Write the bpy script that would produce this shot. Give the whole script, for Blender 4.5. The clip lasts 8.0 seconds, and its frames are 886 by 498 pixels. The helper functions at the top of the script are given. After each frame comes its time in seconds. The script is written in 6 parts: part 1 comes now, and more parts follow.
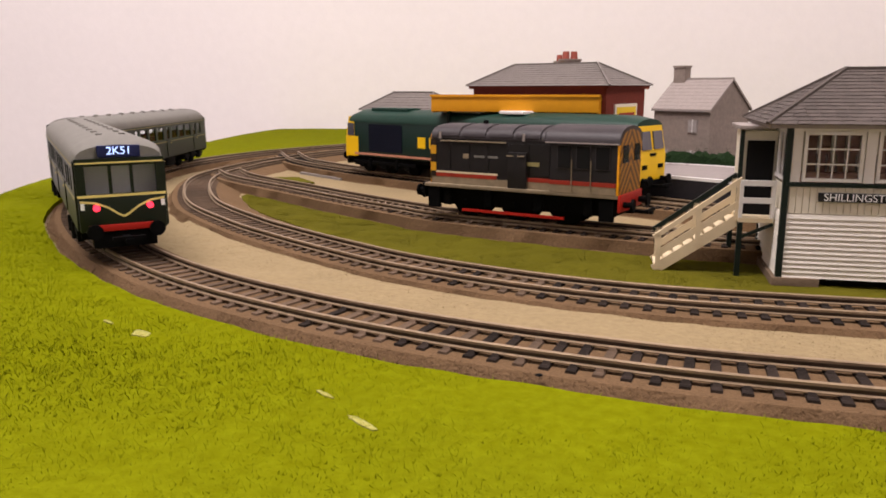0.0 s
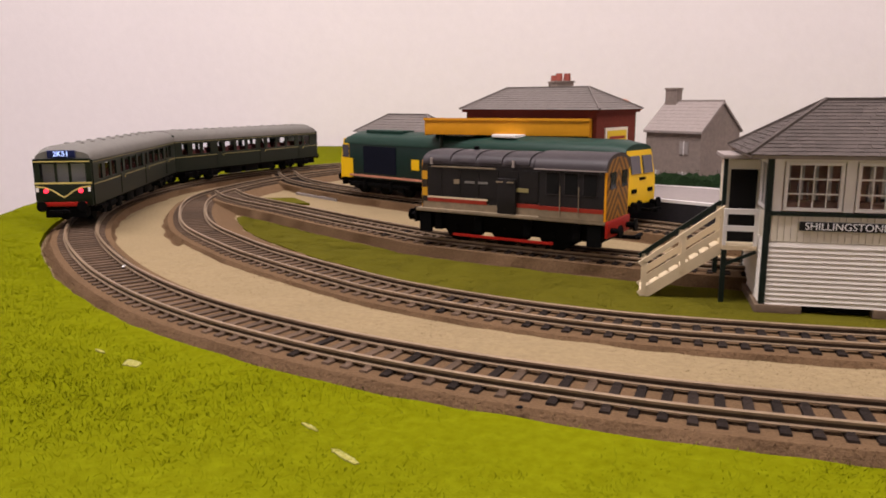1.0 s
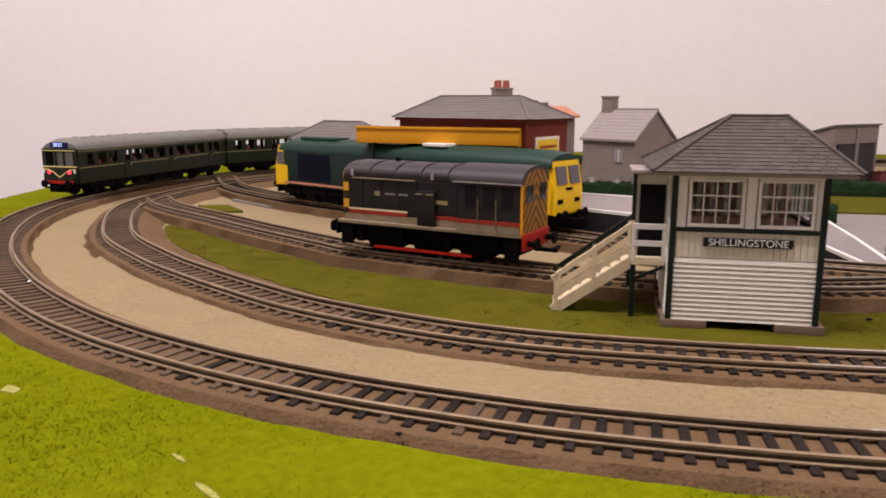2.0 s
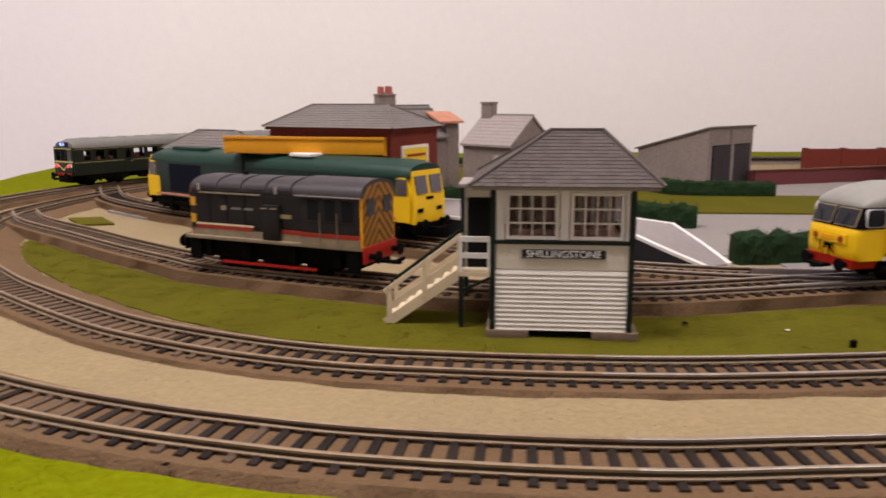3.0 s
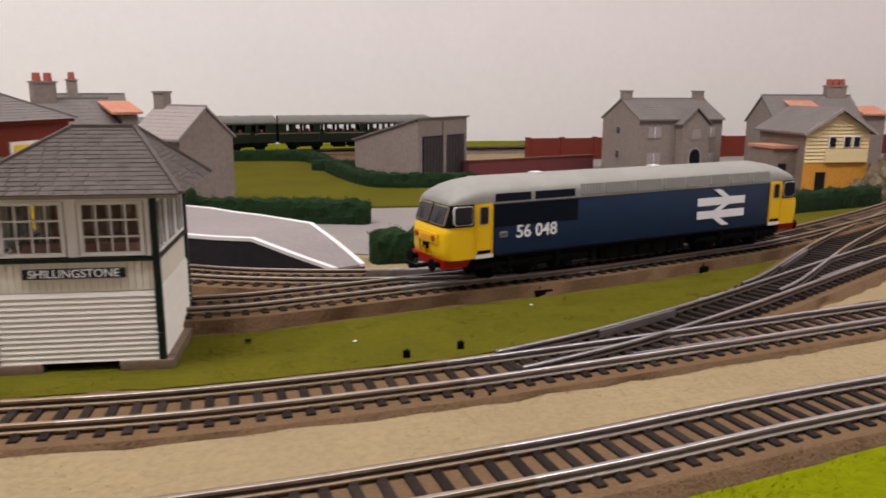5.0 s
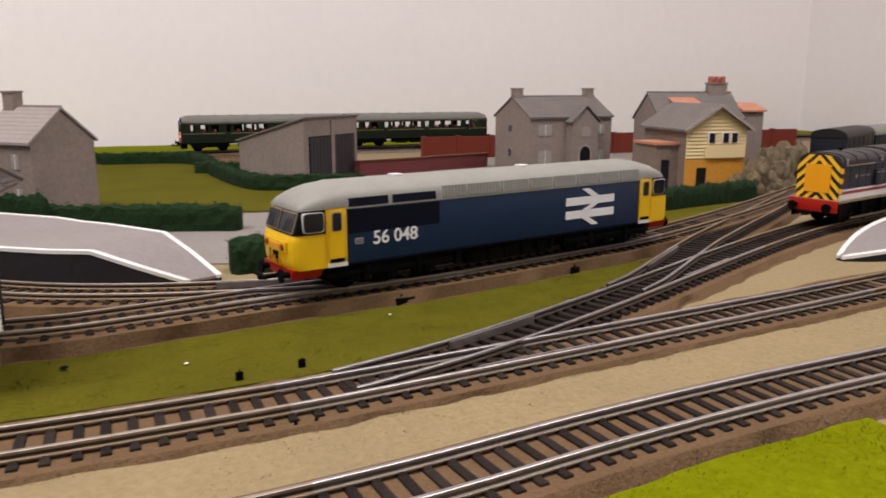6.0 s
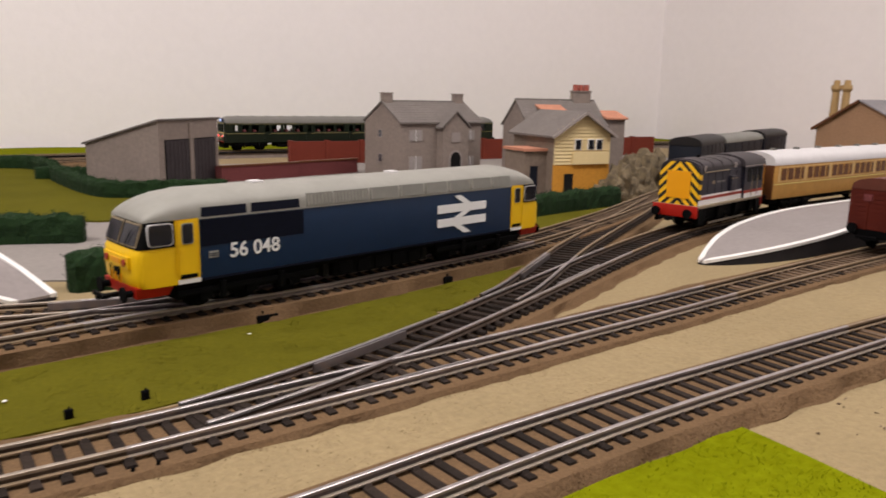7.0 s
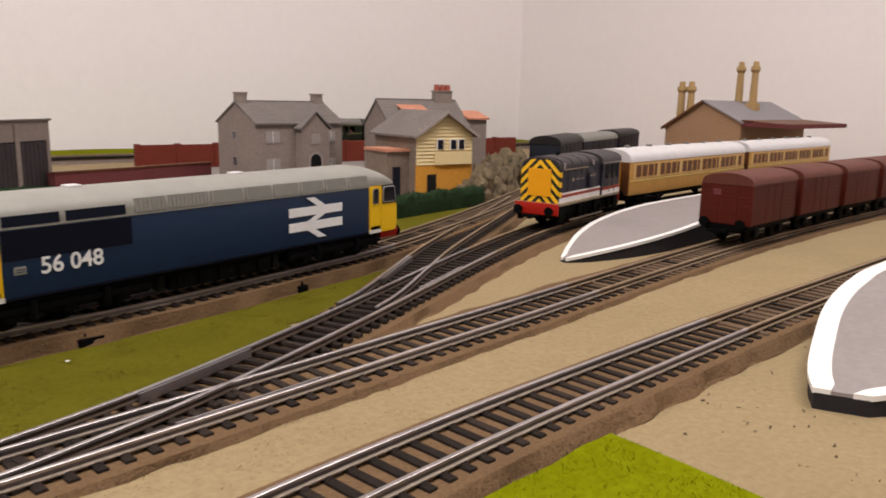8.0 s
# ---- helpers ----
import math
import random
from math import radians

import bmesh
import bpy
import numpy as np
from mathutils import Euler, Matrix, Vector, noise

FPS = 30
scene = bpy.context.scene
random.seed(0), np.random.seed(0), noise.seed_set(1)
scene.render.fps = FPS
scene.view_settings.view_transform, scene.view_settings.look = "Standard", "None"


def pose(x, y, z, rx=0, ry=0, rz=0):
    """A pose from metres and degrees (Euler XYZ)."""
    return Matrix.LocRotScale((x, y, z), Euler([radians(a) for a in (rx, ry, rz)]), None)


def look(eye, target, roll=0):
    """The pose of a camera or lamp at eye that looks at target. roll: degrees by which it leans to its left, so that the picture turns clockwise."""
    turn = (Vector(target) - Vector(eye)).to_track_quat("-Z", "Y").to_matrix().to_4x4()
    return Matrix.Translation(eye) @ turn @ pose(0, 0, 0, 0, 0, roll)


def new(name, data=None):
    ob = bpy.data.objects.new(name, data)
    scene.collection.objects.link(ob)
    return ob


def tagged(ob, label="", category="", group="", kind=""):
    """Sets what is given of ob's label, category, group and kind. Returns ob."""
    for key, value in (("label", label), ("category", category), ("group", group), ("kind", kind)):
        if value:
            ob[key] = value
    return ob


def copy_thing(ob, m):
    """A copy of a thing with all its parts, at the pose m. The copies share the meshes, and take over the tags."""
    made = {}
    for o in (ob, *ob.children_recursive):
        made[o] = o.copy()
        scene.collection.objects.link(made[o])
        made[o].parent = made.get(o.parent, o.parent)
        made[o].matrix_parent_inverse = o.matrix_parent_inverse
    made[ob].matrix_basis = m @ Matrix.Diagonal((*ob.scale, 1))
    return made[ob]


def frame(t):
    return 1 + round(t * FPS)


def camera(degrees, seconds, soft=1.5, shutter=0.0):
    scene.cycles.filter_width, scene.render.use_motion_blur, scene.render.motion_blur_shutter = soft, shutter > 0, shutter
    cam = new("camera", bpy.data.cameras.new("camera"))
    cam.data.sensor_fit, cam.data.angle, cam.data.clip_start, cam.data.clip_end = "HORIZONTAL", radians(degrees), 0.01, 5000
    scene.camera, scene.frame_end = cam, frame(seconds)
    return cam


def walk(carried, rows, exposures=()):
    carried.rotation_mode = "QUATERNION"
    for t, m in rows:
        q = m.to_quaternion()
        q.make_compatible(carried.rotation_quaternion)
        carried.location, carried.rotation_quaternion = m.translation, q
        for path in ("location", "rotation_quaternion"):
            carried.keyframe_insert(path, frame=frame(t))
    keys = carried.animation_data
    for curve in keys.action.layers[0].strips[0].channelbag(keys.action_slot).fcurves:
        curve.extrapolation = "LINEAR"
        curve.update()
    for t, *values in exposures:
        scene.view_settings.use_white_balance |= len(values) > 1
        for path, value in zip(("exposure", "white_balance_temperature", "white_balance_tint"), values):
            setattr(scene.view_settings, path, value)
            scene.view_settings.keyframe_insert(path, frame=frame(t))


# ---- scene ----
cam = camera(60.1, 8.0, soft=1.7, shutter=0.35)
S = 0.80  # metres in one unit of the path below
PATH = [
    (0, (0.038, 0.038, 0.096), (-0.222, 1.977, -0.318), -0.2),
    (0.5, (0.038, 0.034, 0.1), (-0.241, 1.975, -0.293), -0.3),
    (1, (0.044, 0.034, 0.104), (-0.215, 1.981, -0.275), -0.2),
    (2.5, (0.093, 0.045, 0.115), (0.001, 2.007, -0.265), 0.1),
    (3, (0.125, 0.043, 0.12), (0.135, 2.006, -0.263), -0.2),
    (3.5, (0.166, 0.051, 0.123), (0.331, 2.006, -0.265), -0.0),
    (4, (0.198, 0.064, 0.118), (0.487, 2.001, -0.289), -0.0),
    (4.5, (0.228, 0.069, 0.12), (0.62, 1.986, -0.292), 0.2),
    (5, (0.258, 0.072, 0.122), (0.752, 1.966, -0.29), 0.3),
    (6.5, (0.306, 0.094, 0.122), (1.137, 1.866, -0.29), 0.5),
    (7, (0.31, 0.105, 0.12), (1.306, 1.793, -0.278), 1.2),
    (7.5, (0.322, 0.113, 0.118), (1.471, 1.704, -0.265), 1.0),
    (8, (0.332, 0.123, 0.115), (1.603, 1.619, -0.267), 1.2),
]
walk(cam, [(t, look([S * c for c in eye], [S * c for c in target], roll)) for t, eye, target, roll in PATH],
     exposures=[(0.0, 0.18, 6500, 15), (1.0, 0.04, 6480, 17), (2.5, 0.01, 6380, 16), (3.5, 0.0, 6250, 12), (4.5, 0.0, 6100, 10), (5.0, 0.01, 6100, 9), (6.5, 0.04, 6280, 8), (8.0, 0.05, 6420, 9)])

# ---- light: a bright room lit by ceiling panels ----
world = bpy.data.worlds.new("world")
scene.world = world
world.use_nodes = True
world.node_tree.nodes["Background"].inputs[0].default_value = (1.0, 0.93, 0.88, 1)
world.node_tree.nodes["Background"].inputs[1].default_value = 0.04
scene.view_settings.exposure = 0.0


def ceiling_lamp(x, y, sx, sy, watts):
    data = bpy.data.lights.new("ceiling_lamp", "AREA")
    data.shape, data.size, data.size_y, data.energy, data.color = "RECTANGLE", sx, sy, watts, (1.0, 0.92, 0.89)
    ob = new("ceiling_lamp", data)
    ob.matrix_basis = pose(x, y, 1.49)
    return ob


ceiling_lamp(-0.52, 0.18, 1.2, 0.5, 35)
ceiling_lamp(0.95, -0.05, 1.2, 0.5, 18)


# ---- mesh helpers ----
def part(name, bm, material, parent=None, label="", at=None, smooth=False):
    """Link a bmesh as one mesh object under a thing or a part."""
    me = bpy.data.meshes.new(name)
    bmesh.ops.recalc_face_normals(bm, faces=bm.faces)
    bm.to_mesh(me)
    bm.free()
    me.materials.append(material)
    me.polygons.foreach_set("use_smooth", [True] * len(me.polygons))
    me.set_sharp_from_angle(angle=0.7)
    ob = new(name, me)
    ob.parent = parent
    if at is not None:
        ob.matrix_basis = at
    return tagged(ob, label)


def raw(name, verts, faces, material, parent=None, label=""):
    me = bpy.data.meshes.new(name)
    me.from_pydata([tuple(v) for v in verts], [], faces)
    me.update()
    me.materials.append(material)
    ob = new(name, me)
    ob.parent = parent
    return tagged(ob, label)


def thing(name, m, label, category, group=""):
    ob = new(name)
    ob.empty_display_size = 0.01
    ob.matrix_basis = m
    return tagged(ob, label, category, group)


def hexa(bm, corners):
    """A solid from 8 corners: 4 below, 4 above, both anticlockwise."""
    v = [bm.verts.new(c) for c in corners]
    for f in ((3, 2, 1, 0), (4, 5, 6, 7), (0, 1, 5, 4), (1, 2, 6, 5), (2, 3, 7, 6), (3, 0, 4, 7)):
        bm.faces.new([v[i] for i in f])
    return bm


def slab(x0, x1, y0, y1, z0, z1, bm=None, bevel=0.0):
    own = bmesh.new()
    hexa(own, [(x0, y0, z0), (x1, y0, z0), (x1, y1, z0), (x0, y1, z0), (x0, y0, z1), (x1, y0, z1), (x1, y1, z1), (x0, y1, z1)])
    if bevel:
        bmesh.ops.bevel(own, geom=own.edges[:], offset=bevel, segments=2, affect="EDGES", profile=0.6)
    return join(bm, own)


def join(bm, own):
    if bm is None:
        return own
    me = bpy.data.meshes.new("tmp")
    own.to_mesh(me)
    own.free()
    bm.from_mesh(me)
    bpy.data.meshes.remove(me)
    return bm


def loft(rings, bm=None, closed=True):
    """Skin through rings of equal count; end rings are capped."""
    bm = bm or bmesh.new()
    vs = [[bm.verts.new(p) for p in r] for r in rings]
    n = len(vs[0])
    for a, b in zip(vs, vs[1:]):
        for i in range(n if closed else n - 1):
            j = (i + 1) % n
            bm.faces.new((a[i], a[j], b[j], b[i]))
    if closed:
        bm.faces.new(vs[0][::-1])
        bm.faces.new(vs[-1])
    return bm


def prism(profile, x0, x1, bm=None):
    """A profile of (y, z) pushed along x."""
    return loft([[(x0, y, z) for y, z in profile], [(x1, y, z) for y, z in profile]], bm)


def wedge(profile, y0, y1, bm=None):
    """A profile of (x, z) pushed along y."""
    return loft([[(x, y0, z) for x, z in profile], [(x, y1, z) for x, z in profile]], bm)


def plate(profile, z0, z1, bm=None):
    """An outline of (x, y) raised from z0 to z1."""
    return loft([[(x, y, z0) for x, y in profile], [(x, y, z1) for x, y in profile]], bm)


def rod(p, q, r, bm=None, n=10, r2=None):
    p, q = Vector(p), Vector(q)
    d = (q - p).normalized()
    u = d.orthogonal().normalized()
    w = d.cross(u)
    r2 = r if r2 is None else r2
    ring = [(math.cos(2 * math.pi * i / n), math.sin(2 * math.pi * i / n)) for i in range(n)]
    return loft([[p + (u * c + w * s) * r for c, s in ring], [q + (u * c + w * s) * r2 for c, s in ring]], bm)


def bar(p, q, w, h, bm=None):
    """A straight timber of width w and height h from p to q."""
    p, q = Vector(p), Vector(q)
    d = (q - p).normalized()
    side = Vector((0, 0, 1)).cross(d)
    side = side.normalized() if side.length > 1e-6 else Vector((1, 0, 0))
    up = d.cross(side)
    c = [(-1, -1), (1, -1), (1, 1), (-1, 1)]
    return loft([[e + side * (a * w / 2) + up * (b * h / 2) for a, b in c] for e in (p, q)], bm)


def spline(pts, step=0.004):
    """Evenly spaced points along a smooth curve through pts."""
    pts = [Vector(p) for p in pts]
    pts = [2 * pts[0] - pts[1]] + pts + [2 * pts[-1] - pts[-2]]
    fine = []
    for a, b, c, d in zip(pts, pts[1:], pts[2:], pts[3:]):
        for k in range(24):
            t = k / 24
            fine.append(0.5 * (2 * b + (c - a) * t + (2 * a - 5 * b + 4 * c - d) * t * t + (3 * b - a - 3 * c + d) * t ** 3))
    fine.append(pts[-2])
    for _ in range(3):
        fine = [fine[0]] + [(a + 2 * b + c) / 4 for a, b, c in zip(fine, fine[1:], fine[2:])] + [fine[-1]]
    dist = [0.0]
    for a, b in zip(fine, fine[1:]):
        dist.append(dist[-1] + (b - a).length)
    n = max(2, int(dist[-1] / step))
    xs = np.interp(np.linspace(0, dist[-1], n), dist, [p[0] for p in fine])
    ys = np.interp(np.linspace(0, dist[-1], n), dist, [p[1] for p in fine])
    return [Vector((x, y)) for x, y in zip(xs, ys)]


def normals(line):
    out = []
    for i in range(len(line)):
        d = (line[min(i + 1, len(line) - 1)] - line[max(i - 1, 0)]).normalized()
        out.append(Vector((-d[1], d[0])))
    return out


def offset(line, d):
    return [p + n * d for p, n in zip(line, normals(line))]


def along(line, s):
    """The point and heading (degrees) at s metres along an evenly spaced line."""
    seg = (line[1] - line[0]).length
    k = min(max(s / seg, 0), len(line) - 1.001)
    i = int(k)
    p = line[i].lerp(line[i + 1], k - i)
    d = line[i + 1] - line[i]
    return p, math.degrees(math.atan2(d[1], d[0]))


def at_x(line, x):
    """How far along a line that runs to the right the place x is."""
    seg = (line[1] - line[0]).length
    k = min(range(len(line)), key=lambda i: abs(line[i][0] - x) + (10 if line[i][1] > 0.8 else 0))
    return k * seg


def sweep(name, line, profile, material, parent=None, label="", closed=True, wobble=0.0):
    """A profile of (offset to the left, z) pushed along a flat line."""
    vs, fs = [], []
    m = len(profile)
    for i, (p, n) in enumerate(zip(line, normals(line))):
        for k, (o, z) in enumerate(profile):
            w = wobble * noise.noise(Vector((p[0] * 60 + k * 7, p[1] * 60, 3))) if wobble and z < 0.003 else 0
            vs.append((p[0] + n[0] * (o + w * (1 if o > 0 else -1)), p[1] + n[1] * (o + w * (1 if o > 0 else -1)), z))
        if i:
            for k in range(m if closed else m - 1):
                a, b = (i - 1) * m + k, (i - 1) * m + (k + 1) % m
                fs.append((a, b, b + m, a + m))
    return raw(name, vs, fs, material, parent, label)


def text(name, words, size, material, parent, m, label="", depth=0.00015, bold=0.0):
    cu = bpy.data.curves.new(name, "FONT")
    cu.body, cu.size, cu.extrude, cu.align_x, cu.align_y, cu.offset = words, size, depth, "CENTER", "CENTER", bold
    cu.materials.append(material)
    ob = new(name, cu)
    ob.parent = parent
    ob.matrix_basis = m
    return tagged(ob, label)


# ---- materials ----
def mat(name, color, rough=0.55, metal=0.0, grain=0.0, scale=400, bump=0.0, color2=None, stain=0.0, stain_scale=25, emit=None, spec=0.3, deep=1.3):
    """A painted or natural surface: base colour with fine grain, broad stains and relief."""
    color = tuple(c ** deep for c in color)
    color2 = color2 and tuple(c ** deep for c in color2)
    m = bpy.data.materials.new(name)
    m.use_nodes = True
    nt = m.node_tree
    b = nt.nodes["Principled BSDF"]
    b.inputs["Roughness"].default_value, b.inputs["Metallic"].default_value = rough, metal
    b.inputs["Specular IOR Level"].default_value = spec
    b.inputs["Base Color"].default_value = (*color, 1)
    if emit:
        b.inputs["Emission Color"].default_value, b.inputs["Emission Strength"].default_value = (*emit[:3], 1), emit[3]
    if not (grain or stain or bump or color2):
        return m
    co = nt.nodes.new("ShaderNodeTexCoord")
    n1 = nt.nodes.new("ShaderNodeTexNoise")
    n1.inputs["Scale"].default_value, n1.inputs["Detail"].default_value, n1.inputs["Roughness"].default_value = scale, 4, 0.65
    n2 = nt.nodes.new("ShaderNodeTexNoise")
    n2.inputs["Scale"].default_value, n2.inputs["Detail"].default_value = stain_scale, 3
    nt.links.new(co.outputs["Object"], n1.inputs["Vector"])
    nt.links.new(co.outputs["Object"], n2.inputs["Vector"])
    ramp = nt.nodes.new("ShaderNodeMapRange")
    ramp.inputs["From Min"].default_value, ramp.inputs["From Max"].default_value = 0.3, 0.7
    nt.links.new(n1.outputs["Fac"], ramp.inputs["Value"])
    mix = nt.nodes.new("ShaderNodeMix")
    mix.data_type = "RGBA"
    second = color2 or tuple(c * (1 - grain) for c in color)
    mix.inputs["A"].default_value, mix.inputs["B"].default_value = (*color, 1), (*second, 1)
    nt.links.new(ramp.outputs["Result"], mix.inputs["Factor"])
    out = mix.outputs["Result"]
    if stain:
        r2 = nt.nodes.new("ShaderNodeMapRange")
        r2.inputs["From Min"].default_value, r2.inputs["From Max"].default_value = 0.4, 0.7
        r2.inputs["To Max"].default_value = stain
        nt.links.new(n2.outputs["Fac"], r2.inputs["Value"])
        mx = nt.nodes.new("ShaderNodeMix")
        mx.data_type = "RGBA"
        mx.inputs["B"].default_value = (*[c * 0.55 for c in color], 1)
        nt.links.new(out, mx.inputs["A"])
        nt.links.new(r2.outputs["Result"], mx.inputs["Factor"])
        out = mx.outputs["Result"]
    nt.links.new(out, b.inputs["Base Color"])
    if bump:
        bp = nt.nodes.new("ShaderNodeBump")
        bp.inputs["Distance"].default_value, bp.inputs["Strength"].default_value = bump, 1.0
        nt.links.new(n1.outputs["Fac"], bp.inputs["Height"])
        nt.links.new(bp.outputs["Normal"], b.inputs["Normal"])
    return m


def vary(m, amount):
    """Let alike pieces differ a little in tone."""
    nt = m.node_tree
    b = nt.nodes["Principled BSDF"]
    info = nt.nodes.new("ShaderNodeObjectInfo")
    r = nt.nodes.new("ShaderNodeMapRange")
    r.inputs["To Min"].default_value, r.inputs["To Max"].default_value = 1 - amount, 1 + amount
    nt.links.new(info.outputs["Random"], r.inputs["Value"])
    hsv = nt.nodes.new("ShaderNodeHueSaturation")
    nt.links.new(r.outputs["Result"], hsv.inputs["Value"])
    if b.inputs["Base Color"].links:
        nt.links.new(b.inputs["Base Color"].links[0].from_socket, hsv.inputs["Color"])
    else:
        hsv.inputs["Color"].default_value = b.inputs["Base Color"].default_value
    nt.links.new(hsv.outputs["Color"], b.inputs["Base Color"])
    return m


def glass(name, tint=(0.9, 0.92, 0.95), rough=0.05):
    m = bpy.data.materials.new(name)
    m.use_nodes = True
    b = m.node_tree.nodes["Principled BSDF"]
    b.inputs["Base Color"].default_value = (*tint, 1)
    b.inputs["Roughness"].default_value, b.inputs["Transmission Weight"].default_value, b.inputs["IOR"].default_value = rough, 1.0, 1.1
    return m


def stripes(name, dark, light, period, slope=1.0):
    """Warning chevrons painted on an end panel, mirrored about its middle."""
    m = mat(name, light, 0.5)
    nt = m.node_tree
    b = nt.nodes["Principled BSDF"]
    co = nt.nodes.new("ShaderNodeTexCoord")
    xyz = nt.nodes.new("ShaderNodeSeparateXYZ")
    nt.links.new(co.outputs["Object"], xyz.inputs[0])

    def op(kind, a, c):
        n = nt.nodes.new("ShaderNodeMath")
        n.operation = kind
        for i, v in enumerate((a, c)):
            if isinstance(v, (int, float)):
                n.inputs[i].default_value = v
            elif v is not None:
                nt.links.new(v, n.inputs[i])
        return n.outputs[0]

    k = op("ADD", op("MULTIPLY", op("ABSOLUTE", xyz.outputs["Y"], None), slope), xyz.outputs["Z"])
    f = op("GREATER_THAN", op("FRACT", op("DIVIDE", op("ADD", k, 1.0), period), None), 0.52)
    mix = nt.nodes.new("ShaderNodeMix")
    mix.data_type = "RGBA"
    mix.inputs["A"].default_value, mix.inputs["B"].default_value = (*light, 1), (*dark, 1)
    nt.links.new(f, mix.inputs["Factor"])
    nt.links.new(mix.outputs["Result"], b.inputs["Base Color"])
    return m


